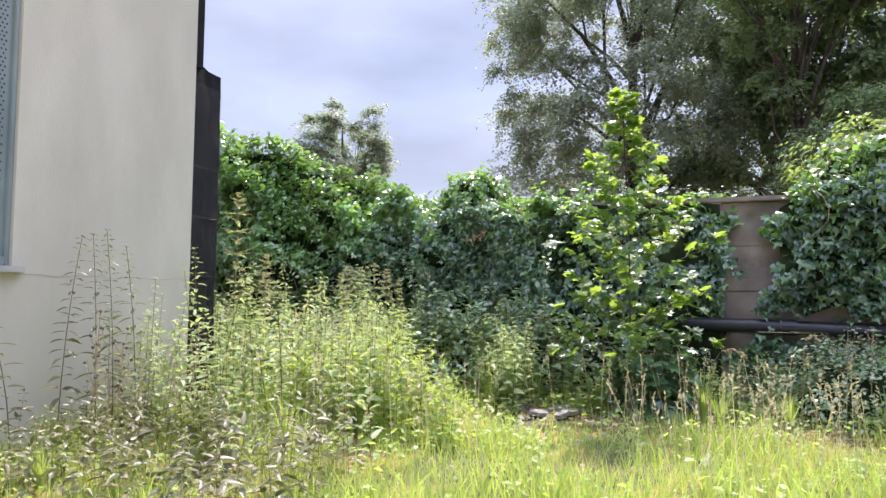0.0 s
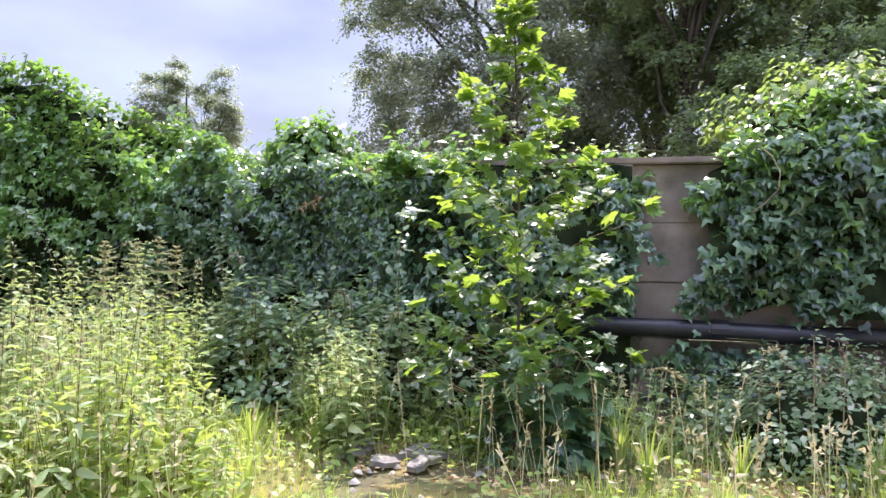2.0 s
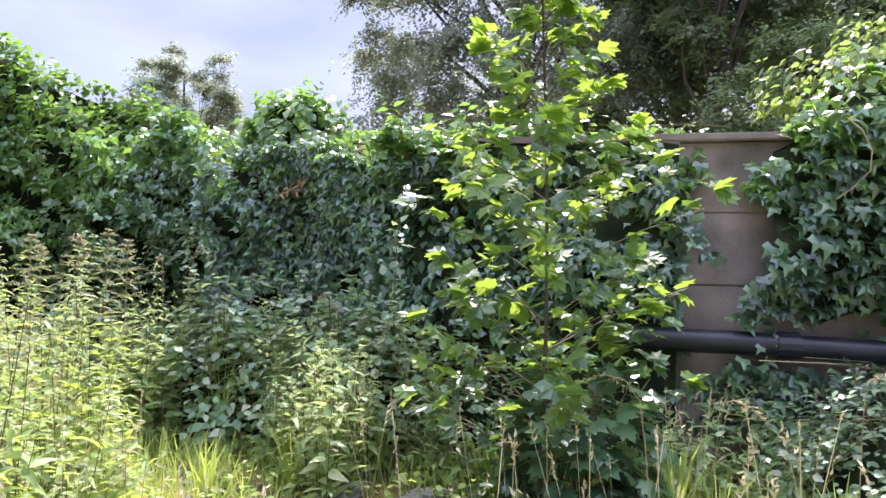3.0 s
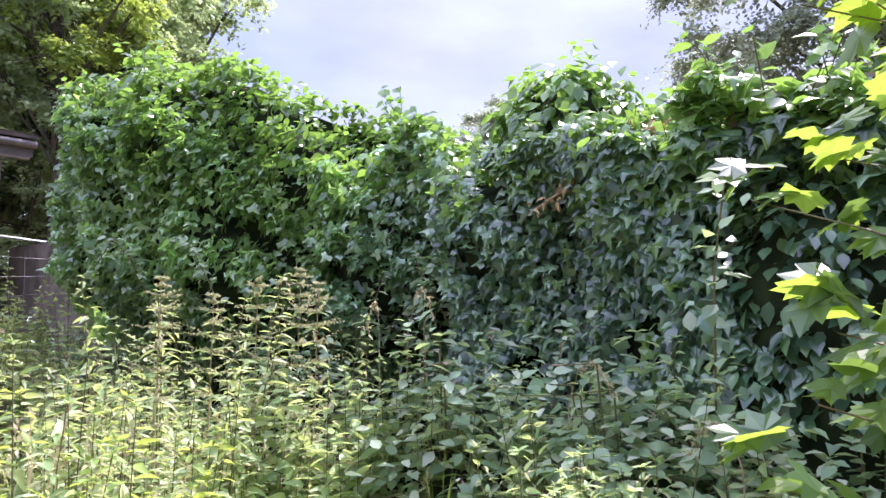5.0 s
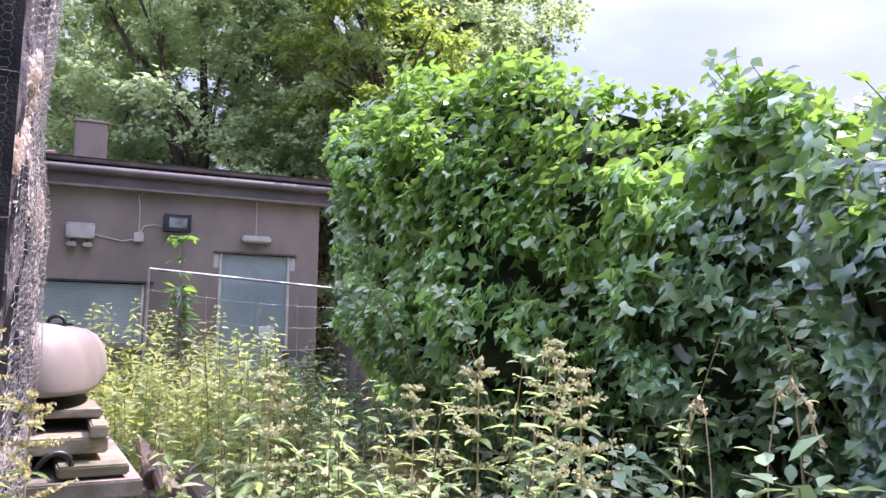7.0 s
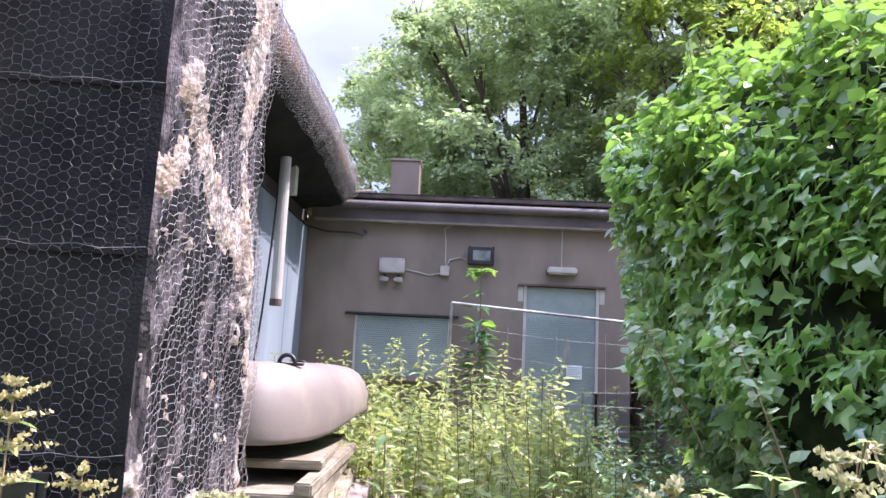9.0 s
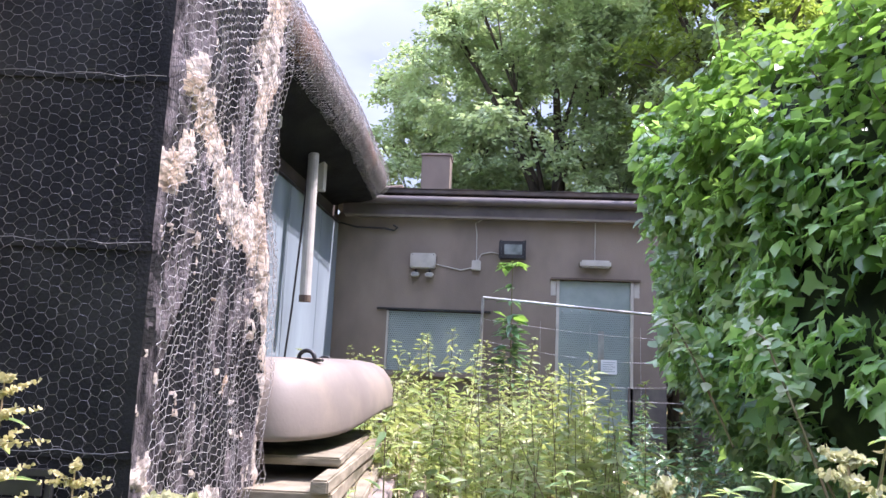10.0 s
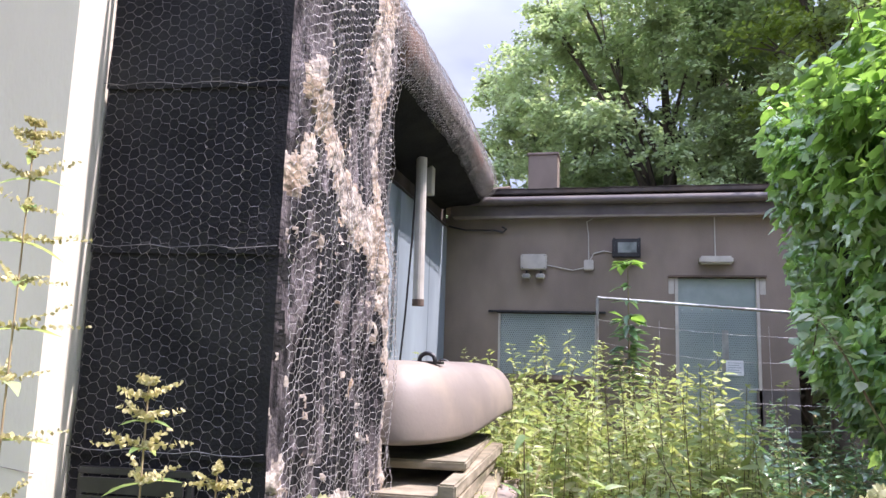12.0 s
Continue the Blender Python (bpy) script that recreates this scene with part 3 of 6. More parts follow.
            mid = 0.55 * math.exp(-(((u - 0.52 - 0.08 * (v - 2.8)) / 0.22) ** 2 + ((v - 2.85) / 0.55) ** 2)) + 0.35 * math.exp(-(((u - 0.35) / 0.25) ** 2 + ((v - 1.95) / 0.35) ** 2))
            gap.append(w + mid > 0.02 + 0.25 * (u < 0.12))
    me = mesh_from("gap_felt", verts, [f for f, p, g in zip(faces, pale, gap) if not p and g], FELT)
    me.shade_smooth()
    place("gap_felt", me, bay, "black felt between the torn strips")
    me = mesh_from("torn_felt", verts, [f for f, p, g in zip(faces, pale, gap) if not p and not g], SCRIM)
    me.shade_smooth()
    place("torn_felt", me, bay, "crumpled fibrous grey and black felt")
    me = mesh_from("lagging", verts, [f for f, p in zip(faces, pale) if p], FOAM)
    me.shade_smooth()
    place("lagging", me, bay, "torn pale insulation lagging bulging through")

    def surf(u, v, d=0.02):
        v2 = v + 0.25 + 0.03 * noise.noise(Vector((u * 2.5, v * 1.5, 12)))
        u = min(max(u + 0.05 * noise.noise(Vector((u * 2.2, v * 1.1, 15))), 0), 1.12)
        return C0 + T * u + N * (fold(u, v2) * 0.9 + 0.006 + 0.03 * (1 - math.exp(-(u / 0.05) ** 2)) - 0.015 + d) + Vector((0, 0, v2))
    hexnet("wire_netting", W, 3.25, surf, bay, 0.038, 0.0010, "bright hexagonal wire netting", 0.003, 2)
    # returns round the far edge, and the narrow upstand
    bm = bmesh.new()
    box(bm, (EX - 0.2, EY + 0.002, 3.60), (EX + 0.03, EY + 0.29, 4.46), 0.05)
    part("upstand", bm, FELT, bay, "narrow black felt upstand")
    g = thing("louvre_vent", (0, 0, 0), "black louvred vent low on the black wall", "vent")
    mt = Matrix.Translation((EX + 0.03, EY + 0.06, 1.05)) @ Matrix.Rotation(math.atan2(along.y, along.x), 4, "Z")
    bm = bmesh.new()
    for a, b in (((0, -0.02, 0), (0.36, 0.0, 0.02)), ((0, -0.02, 0.34), (0.36, 0.0, 0.36)), ((0, -0.02, 0.02), (0.02, 0.0, 0.34)), ((0.34, -0.02, 0.02), (0.36, 0.0, 0.34))):
        box(bm, a, b, 0.002, None)
    bmesh.ops.transform(bm, matrix=mt, verts=bm.verts)
    part("vent_frame", bm, BLACKM, g)
    for i in range(6):
        bm = bmesh.new()
        box(bm, (0.02, -0.02, 0.03 + i * 0.052), (0.34, -0.014, 0.075 + i * 0.052), 0.0)
        bmesh.ops.transform(bm, matrix=mt @ Matrix.Rotation(radians(3), 4, "X"), verts=bm.verts)
        part("slat", bm, BLACKM, g)


black_bay()


def ragged_eave():
    eave = thing("felted_eave", (0, 0, 0), "sagging roof eave wrapped in black felt and wire netting", "roof eave")
    x0, x1 = -6.45, -12.18
    n, m = 120, 16
    prof = [(5.34, 3.58), (5.5, 3.66), (5.66, 3.74), (5.80, 3.82), (5.90, 3.90), (5.96, 3.98), (5.97, 4.06), (5.95, 4.15), (5.90, 4.28), (5.86, 4.35), (5.75, 4.38), (5.4, 4.45), (4.9, 4.72)]
    verts, faces, under = [], [], []
    for i in range(n + 1):
        x = x0 + (x1 - x0) * i / n
        for k, (y, z) in enumerate(prof):
            w = 0.5 if 3 < k < 10 else 1.0
            d = 0.05 * noise.noise(Vector((x * 1.7, k * 0.5, 3))) + 0.03 * noise.noise(Vector((x * 7, k * 1.1, 5)))
            if k == 0 or k == 12:
                d = 0
            drop = -0.16 * smooth(i / n, 0.7, 1.0) * smooth(k, 0, 3)
            verts.append((x, y + d * w, z + (d * 0.6 if k < 4 else d * 0.3) + drop))
    q = len(prof)
    for i in range(n):
        for k in range(q - 1):
            a = i * q + k
            f = (a, a + q, a + q + 1, a + 1)
            x = x0 + (x1 - x0) * i / n
            w = noise.noise(Vector((x * 5, k * 0.8, 1)))
            under.append(0 if k < 4 or k > 8 else 1)
            faces.append(f)
    me = mesh_from("felt", verts, [f for f, u in zip(faces, under) if not u], FELT)
    me.shade_smooth()
    place("felt", me, eave, "crumpled black felt")
    me = mesh_from("lagging", verts, [f for f, u in zip(faces, under) if u], mat("moss_and_lagging", (0.02, 0.018, 0.018), (0.17, 0.14, 0.13), 22, 0.95, 1.0, 60, stain=(0.26, 0.11, 0.05), stain_scale=1.6, stain_amount=0.4))
    me.shade_smooth()
    place("lagging", me, eave, "grey brown torn lagging with rusty moss")

    def surf(u, v):
        t = 3 + min(v / 0.78, 0.999) * 7
        k = int(t)
        f = t - k
        y = prof[k][0] * (1 - f) + prof[k + 1][0] * f
        z = prof[k][1] * (1 - f) + prof[k + 1][1] * f
        i = u / (x0 - x1)
        return Vector((x0 - u, y + 0.045 + 0.02 * noise.noise(Vector((u * 5, v * 6, 4))), z - 0.16 * float(smooth(i, 0.7, 1.0))))
    hexnet("wire_netting", x0 - x1, 0.78, surf, eave, 0.042, 0.0014, "hexagonal wire netting over the eave", 0.006, 5)
    bm = bmesh.new()
    for x in (x1 + 0.001,):
        vs = [bm.verts.new((x, y, z - 0.16 * float(smooth(k, 0, 3)))) for k, (y, z) in enumerate(prof)]
        bm.faces.new(vs)
    part("end_cap", bm, FELT, eave, "black felt end of the eave")


ragged_eave()

# ---- the brown annex ----


def annex():
    X = WALL_X
    bm = bmesh.new()
    T = 0.25
    for y0, y1, z0, z1 in ((5.3, 6.02, 0.2, 3.52), (6.02, 7.18, 0.2, 1.63), (6.02, 7.18, 2.36, 3.52), (7.18, 8.07, 0.2, 3.52), (8.07, 8.95, 2.79, 3.52), (8.95, 9.34, 0.2, 3.52)):
        box(bm, (X - T, y0, z0), (X, y1, z1))
    for a, b in (((X - 4.5, 9.1, 0.2), (X - T, 9.34, 3.6)), ((X - 4.5, 5.3, 0.2), (X - 4.25, 9.1, 3.7)), ((X - 4.25, 5.3, 0.2), (X - T, 5.5, 3.6))):
        box(bm, a, b)
    part("wall_annex", bm, BROWN, None, "brown painted rendered wall of the single-storey annex", kind="structure")
    bm = bmesh.new()
    box(bm, (X, 8.9, 0.3), (X + 0.012, 9.34, 1.55))
    part("wall_repair", bm, mat("patchy_plaster", (0.10, 0.09, 0.085), (0.16, 0.14, 0.13), 4, 0.9, 0.3), None, "grey patched plaster by the door", kind="structure")
    # roof, fascia, gutter
    bm = bmesh.new()
    box(bm, (X - 4.7, 5.1, 3.77), (X + 0.16, 9.74, 3.83), 0.01)
    part("roof_2", bm, ROOFFELT, None, "flat felted roof with a ragged dark edge", kind="structure")
    bm = bmesh.new()
    box(bm, (X, 5.42, 3.52), (X + 0.10, 9.70, 3.765), 0.006)
    part("fascia", bm, GUTTER, None, "brown fascia board under the roof edge", kind="structure")
    bm = bmesh.new()
    tube(bm, [(X + 0.155, y, 3.69) for y in np.linspace(5.5, 9.72, 12)], 0.052, 10)
    part("gutter", bm, GUTTER, None, "brown plastic gutter on the annex", category="gutter", smooth=True)
    bm = bmesh.new()
    box(bm, (X, 5.45, 3.490), (X + 0.115, 9.66, 3.518), 0.004)
    part("trim", bm, mat("pale_trim", (0.22, 0.18, 0.16), (0.30, 0.26, 0.23), 5, 0.7, 0.1), None, "pale lower edge of the fascia", kind="structure")
    for i in range(26):
        bm = bmesh.new()
        y = 5.3 + i * 0.172
        box(bm, (X + 0.02, y, 3.83), (X + 0.165, y + 0.171, 3.838 + 0.004 * math.sin(i * 1.7)), 0.001)
        part("edge_strip", bm, ROOFFELT, None, "curled dark strip of roofing along the edge", kind="structure")
    # chimney
    ch = thing("chimney", (X - 0.8, 6.47, 3.83), "short square brown rendered chimney", "chimney")
    bm = bmesh.new()
    box(bm, (-0.19, -0.19, 0), (0.19, 0.19, 0.64), 0.01)
    part("chimney_body", bm, BROWN, ch)
    bm = bmesh.new()
    box(bm, (-0.205, -0.205, 0.64), (0.205, 0.205, 0.67), 0.006)
    part("cap", bm, CONC, ch, "thin mossy cap")
    pile = thing("clay_ridge", (X - 0.3, 6.0, 3.86), "broken clay tile lying on the flat roof", "tile")
    bm = bmesh.new()
    tube(bm, [(0, -0.2, 0.03), (0.02, 0.1, 0.05)], 0.07, 8)
    part("tile", bm, CLAY, pile)
    # window boarded with perforated sheet
    w = thing("window_2", (0, 0, 0), "low wide window boarded with perforated zinc sheet", "window", kind="structure")
    bm = bmesh.new()
    box(bm, (X - 0.04, 6.03, 1.64), (X - 0.028, 7.17, 2.35), 0.002)
    part("sheet", bm, ZINC, w, "perforated zinc sheet")
    bm = bmesh.new()
    for i in range(44):
        for k in range(27):
            y, z = 6.05 + i * 0.0255 + (0.0127 if k % 2 else 0), 1.665 + k * 0.0255
            bmesh.ops.create_circle(bm, cap_ends=True, segments=5, radius=0.0055, matrix=Matrix.Translation((X - 0.0255, y, z)) @ Matrix.Rotation(radians(90), 4, "Y"))
    part("hole", bm, BLACKM, w, "small round holes of the sheet", kind="stuff")
    bm = bmesh.new()
    for y in (6.02, 7.155):
        box(bm, (X - 0.06, y, 1.64), (X + 0.006, y + 0.025, 2.35), 0.003)
    part("window_frame", bm, WHITEP, w, "worn pale window reveal")
    bm = bmesh.new()
    box(bm, (X - 0.02, 5.90, 2.36), (X + 0.035, 7.28, 2.385), 0.004)
    part("drip_edge", bm, BLACKM, w, "dark drip edge above the window")
    bm = bmesh.new()
    box(bm, (X - 0.06, 5.95, 1.58), (X + 0.07, 7.22, 1.635), 0.006)
    part("window_sill", bm, CONC, w, "worn sill")
    # steel door
    d = thing("door_1", (0, 0, 0), "steel-sheeted security door with a paper notice", "door", kind="structure")
    bm = bmesh.new()
    box(bm, (X - 0.06, 8.075, 2.44), (X - 0.035, 8.945, 2.785), 0.003)
    part("top_sheet", bm, ZINC, d, "plain zinc top sheet")
    bm = bmesh.new()
    box(bm, (X - 0.055, 8.075, 0.62), (X - 0.028, 8.945, 2.445), 0.003)
    part("door_sheet", bm, ZINC, d, "large zinc door sheet")
    bm = bmesh.new()
    for i in range(33):
        for k in range(44):
            y, z = 8.11 + i * 0.025 + (0.0125 if k % 2 else 0), 1.30 + k * 0.0252
            bmesh.ops.create_circle(bm, cap_ends=True, segments=5, radius=0.0045, matrix=Matrix.Translation((X - 0.0258, y, z)) @ Matrix.Rotation(radians(90), 4, "Y"))
    part("hole", bm, BLACKM, d, "small round holes of the door sheet", kind="stuff")
    for i in range(8):
        bm = bmesh.new()
        bmesh.ops.create_uvsphere(bm, u_segments=8, v_segments=5, radius=0.011, matrix=Matrix.Translation((X - 0.028, 8.13 + i * 0.108, 2.42)))
        part("rivet", bm, RAIL, d)
    bm = bmesh.new()
    for y in (8.055, 8.925):
        box(bm, (X - 0.03, y, 0.62), (X + 0.012, y + 0.035, 2.79), 0.003)
    part("door_frame", bm, WHITEP, d, "chipped pale door frame")
    bm = bmesh.new()
    box(bm, (X - 0.02, 7.98, 2.79), (X + 0.04, 9.04, 2.815), 0.004)
    part("drip_edge", bm, CLAY, d, "rusty drip edge above the door")
    for y in (8.02, 9.0):
        bm = bmesh.new()
        box(bm, (X - 0.02, y - 0.035, 2.60), (X + 0.004, y + 0.03, 2.785), 0.004)
        part("plaster_patch", bm, WHITEP, d, "bare plaster patch beside the door head")
    bm = bmesh.new()
    box(bm, (X - 0.028, 8.555, 1.74), (X - 0.018, 8.625, 2.20), 0.003)
    part("hasp_bar", bm, RAIL, d, "vertical galvanised bar")
    bm = bmesh.new()
    box(bm, (X - 0.018, 8.59, 1.70), (X - 0.014, 8.775, 1.865), 0.0)
    part("notice", bm, PAPER, d, "white paper notice")
    for i in range(5):
        bm = bmesh.new()
        box(bm, (X - 0.014, 8.61, 1.835 - i * 0.026), (X - 0.0125, 8.75 - 0.02 * (i % 2), 1.841 - i * 0.026), 0.0)
        part("text_line", bm, BLUE, d, "unreadable line of print")
    # lamps and cables
    tw = thing("emergency_light", (X, 6.44, 2.96), "white emergency light box with two small spot heads", "emergency light")
    bm = bmesh.new()
    box(bm, (0, -0.155, -0.09), (0.09, 0.155, 0.095), 0.012)
    part("housing", bm, WHITEP, tw)
    for y in (-0.085, 0.085):
        bm = bmesh.new()
        rod(bm, (0.05, y, -0.10), (0.05, y, -0.14), 0.012, 8)
        part("neck", bm, BLACKM, tw)
        bm = bmesh.new()
        box(bm, (0.02, y - 0.05, -0.195), (0.10, y + 0.05, -0.14), 0.012)
        hd = part("spot_head", bm, WHITEP, tw)
        bm = bmesh.new()
        box(bm, (0.10, y - 0.038, -0.187), (0.104, y + 0.038, -0.15), 0.0)
        part("lens", bm, mat("grey_lens", (0.25, 0.25, 0.25), (0.4, 0.4, 0.38), 6, 0.2, 0), hd)
    for y in (-0.13, 0.13):
        for z in (-0.07, 0.075):
            bm = bmesh.new()
            rod(bm, (0.089, y, z), (0.093, y, z), 0.006, 6)
            part("screw", bm, BLACKM, tw)
    jb = thing("junction_box", (X, 7.085, 2.93), "small white cable junction box", "junction box")
    bm = bmesh.new()
    box(bm, (0, -0.055, -0.06), (0.05, 0.055, 0.06), 0.008)
    part("housing", bm, WHITEP, jb)
    fl = thing("floodlight", (X + 0.05, 7.515, 3.115), "square black floodlight with a glass front", "floodlight")
    bm = bmesh.new()
    box(bm, (0, -0.16, -0.105), (0.10, 0.16, 0.11), 0.01)
    part("housing", bm, BLACKM, fl)
    bm = bmesh.new()
    box(bm, (0.10, -0.095, -0.055), (0.104, 0.115, 0.065), 0.0)
    part("glass", bm, mat("flood_glass", (0.10, 0.12, 0.115), (0.26, 0.29, 0.28), 5, 0.12, 0), fl, "reflective glass front")
    for y in (-0.135, 0.15):
        bm = bmesh.new()
        box(bm, (0.0, y - 0.014, -0.11), (0.125, y + 0.010, 0.115), 0.004)
        part("rim", bm, BLACKM, fl)
    bm = bmesh.new()
    box(bm, (-0.05, -0.02, -0.06), (0.0, 0.02, 0.06), 0.004)
    part("bracket", bm, BLACKM, fl)
    bl = thing("bulkhead_light", (X, 8.505, 2.985), "long white bulkhead light above the steel door", "wall lamp")
    bm = bmesh.new()
    box(bm, (0, -0.18, -0.045), (0.10, 0.18, 0.045), 0.02)
    part("diffuser", bm, WHITEP, bl)
    bm = bmesh.new()
    box(bm, (0.0, -0.19, -0.03), (0.03, 0.19, 0.03), 0.004)
    part("base_plate", bm, TIMBER, bl)
    c = thing("cable_run", (0, 0, 0), "thin white electric cables clipped to the wall", "cable")
    for pts in ([(7.085, 2.99), (7.08, 3.3), (7.06, 3.45), (7.14, 3.495)], [(8.5, 3.03), (8.5, 3.49)], [(6.6, 2.93), (6.75, 2.9), (6.9, 2.87), (7.03, 2.90)], [(7.10, 2.99), (7.14, 3.07), (7.26, 3.10), (7.36, 3.08)]):
        bm = bmesh.new()
        tube(bm, [(X + 0.012, y, z) for y, z in pts], 0.007, 6)
        part("cable", bm, WHITEP, c)
    bm = bmesh.new()
    tube(bm, [(X + 0.02, 5.36, 3.42), (X + 0.03, 5.6, 3.36), (X + 0.03, 5.95, 3.355), (X + 0.03, 6.06, 3.33), (X + 0.03, 6.10, 3.37), (X + 0.03, 6.05, 3.40)], 0.012, 6)
    part("old_cable", bm, BLACKM, None, "black cable stub curled at its end", category="cable")


annex()

# ---- metal hurdle against the annex ----


def hurdle():
    f = thing("metal_hurdle", (0, 0, 0), "leaning galvanised metal hurdle with sagging wires", "fence")
    X = -11.9
    a, b = Vector((X, 7.20, 2.50)), Vector((X, 9.75, 2.33))
    bm = bmesh.new()
    rod(bm, a, b, 0.017, 10)
    part("top_rail", bm, RAIL, f)
    bm = bmesh.new()
    rod(bm, a, (X, 7.18, 0.45), 0.017, 10)
    part("post", bm, RAIL, f)
    for i in range(9):
        dz = 0.24 * (i + 1)
        bm = bmesh.new()
        tube(bm, [(X, 7.2 + t * 2.6, 2.50 - dz * (1 - 0.06 * t) - 0.17 * t - 0.05 * math.sin(t * math.pi) * (1 + i % 3)) for t in np.linspace(0, 1, 8)], 0.0014, 4)
        part("wire", bm, WIRE, f)
    for i in range(4):
        bm = bmesh.new()
        y = 7.85 + i * 0.55
        tube(bm, [(X, y, 2.26 - i * 0.02), (X, y + 0.01, 1.5), (X, y - 0.01, 0.6)], 0.0014, 4)
        part("wire", bm, WIRE, f)


hurdle()

# ---- fibreglass vent cowl on its base ----


def vent_cowl():
    cx, cy, zr = -7.36, 6.38, 1.40
    v = thing("roof_vent_cowl", (cx - 0.54, cy, zr), "long beige fibreglass vent cowl with lifting rings, standing on stacked timber", "ventilator")
    prof = [(0.965, -0.012), (0.99, -0.004), (1.0, 0.015), (1.0, 0.06), (0.985, 0.13), (0.93, 0.215), (0.83, 0.285), (0.68, 0.328), (0.48, 0.346), (0.25, 0.352), (0.0, 0.354)]
    seg = 64
    verts, faces = [], []
    for r, z in prof[:-1]:
        for k in range(seg):
            t = 2 * math.pi * k / seg
            c, s = math.cos(t), math.sin(t)
            # a long tapering nose at one end, a blunt end at the other
            p = 2 / (1.62 if c > 0 else 6.0)
            half = 1.25 if c > 0 else 0.62
            soft = 2 / 3.2 if c > 0 else p
            x, y = abs(c) ** p * math.copysign(1, c), abs(s) ** soft * math.copysign(1, s)
            rx = half - (1 - r) * (0.42 if c > 0 else 0.5)
            rise = 0.07 * float(smooth(-x * rx, -0.9, 0.1)) * (1 - z / 0.36)
            verts.append((x * rx, (y * 0.395) * (r if r > 0.9 else r * 0.97 + 0.02), z + rise))
    verts.append((0, 0, prof[-1][1]))
    n = len(prof) - 1
    for j in range(n - 1):
        for k in range(seg):
            faces.append((j * seg + k, j * seg + (k + 1) % seg, (j + 1) * seg + (k + 1) % seg, (j + 1) * seg + k))
    for k in range(seg):
        faces.append(((n - 1) * seg + k, (n - 1) * seg + (k + 1) % seg, n * seg))
    me = mesh_from("shell", verts, faces, GRP)
    me.shade_smooth()
    place("shell", me, v, "beige fibreglass shell with a rolled rim")
    for x in (0.82, -0.3):
        bm = bmesh.new()
        tube(bm, [(x, (0.13 if x > 0 else -0.05) + 0.04 * math.cos(t), (0.350 if x > 0 else 0.33) + (0.04 if x > 0 else 0.03) * math.sin(t)) for t in np.linspace(-0.5, math.pi + 0.5, 16)], 0.011, 8)
        part("lifting_ring", bm, BLACKM, v, "black steel lifting ring", smooth=True)
        bm = bmesh.new()
        box(bm, (x - 0.03, (0.05 if x > 0 else -0.13), 0.338), (x + 0.03, (0.21 if x > 0 else 0.03), 0.352), 0.003)
        part("ring_plate", bm, BLACKM, v)
    bm = bmesh.new()
    box(bm, (-0.45, -0.28, -0.02), (0.80, 0.25, 0.10), 0.01)
    box(bm, (-0.3, -0.26, -0.04), (0.9, 0.14, 0.02), 0.01)
    part("throat", bm, BLACKM, v, "dark vent throat")
    base = thing("timber_stack", (cx, cy, -0.07), "stack of weathered planks and slabs under the cowl", "timber stack")
    base.rotation_euler = (0, 0, radians(3.7))
    for i, (a, b, mt, tilt) in enumerate((((-0.86, -0.36, 1.345), (0.55, 0.34, 1.385), TIMBER, 1), ((-0.82, -0.40, 1.20), (0.80, 0.36, 1.275), TIMBER, 0), ((-0.86, 0.30, 1.275), (0.86, 0.375, 1.335), TIMBER, -1.5),
                                          ((-1.02, 0.12, 1.115), (0.96, 0.42, 1.165), TIMBER, 1.5), ((-0.95, -0.44, 1.115), (0.98, -0.10, 1.165), TIMBER, 0),
                                          ((-1.05, -0.46, 1.02), (1.0, 0.50, 1.10), CONC, 0))):
        bm = bmesh.new()
        box(bm, a, b, 0.008, Matrix.Rotation(radians(tilt), 4, "Z"))
        part("plank" if mt is TIMBER else "slab", bm, mt, base)
    bm = bmesh.new()
    box(bm, (-0.85, -0.38, 0.0), (0.80, 0.36, 1.02), 0.02)
    part("pier", bm, CONC, base, "rough concrete pier")
    for i, (p, q, r, mt) in enumerate((((-7.9, 7.02, 0.98), (-7.0, 7.03, 0.92), 0.045, CLAY), ((-8.1, 7.14, 0.88), (-7.2, 7.16, 0.83), 0.045, CLAY), ((-7.4, 7.06, 0.97), (-6.5, 7.09, 0.90), 0.05, CLAY), ((-7.6, 7.25, 0.86), (-6.6, 7.3, 0.82), 0.06, CLAY))):
        t = thing("clay_pipe", (0, 0, 0), "dirty broken clay pipe on the rubble beside the cowl", "pipe", "clay pipes on the rubble")
        bm = bmesh.new()
        rod(bm, p, q, r, 12)
        part("barrel", bm, mt, t, smooth=False)
        bm = bmesh.new()
        d = (Vector(q) - Vector(p)).normalized()
        rod(bm, Vector(q) - d * 0.07, Vector(q), r * 1.25, 12)
        part("collar", bm, mt, t)
    rng = np.random.default_rng(11)
    heap = thing("rubble_heap", (-7.3, 7.2, 0.2), "heap of broken stone and brick beside the cowl base", "rubble")
    for i in range(46):
        bm = bmesh.new()
        r = rng.uniform(0.07, 0.16)
        bmesh.ops.create_icosphere(bm, subdivisions=1, radius=r)
        for q in bm.verts:
            q.co *= rng.uniform(0.7, 1.15)
            q.co.z *= 0.7
        h = rng.uniform(0, 0.62)
        w = 0.75 - h * 0.6
        o = part("stone", bm, STONE if i % 3 else CLAY, heap)
        o.location = (rng.uniform(-w, w), rng.uniform(-0.35, 0.35) * (1 - h * 0.8), h)
    bm = bmesh.new()
    bmesh.ops.create_icosphere(bm, subdivisions=3, radius=1.0)
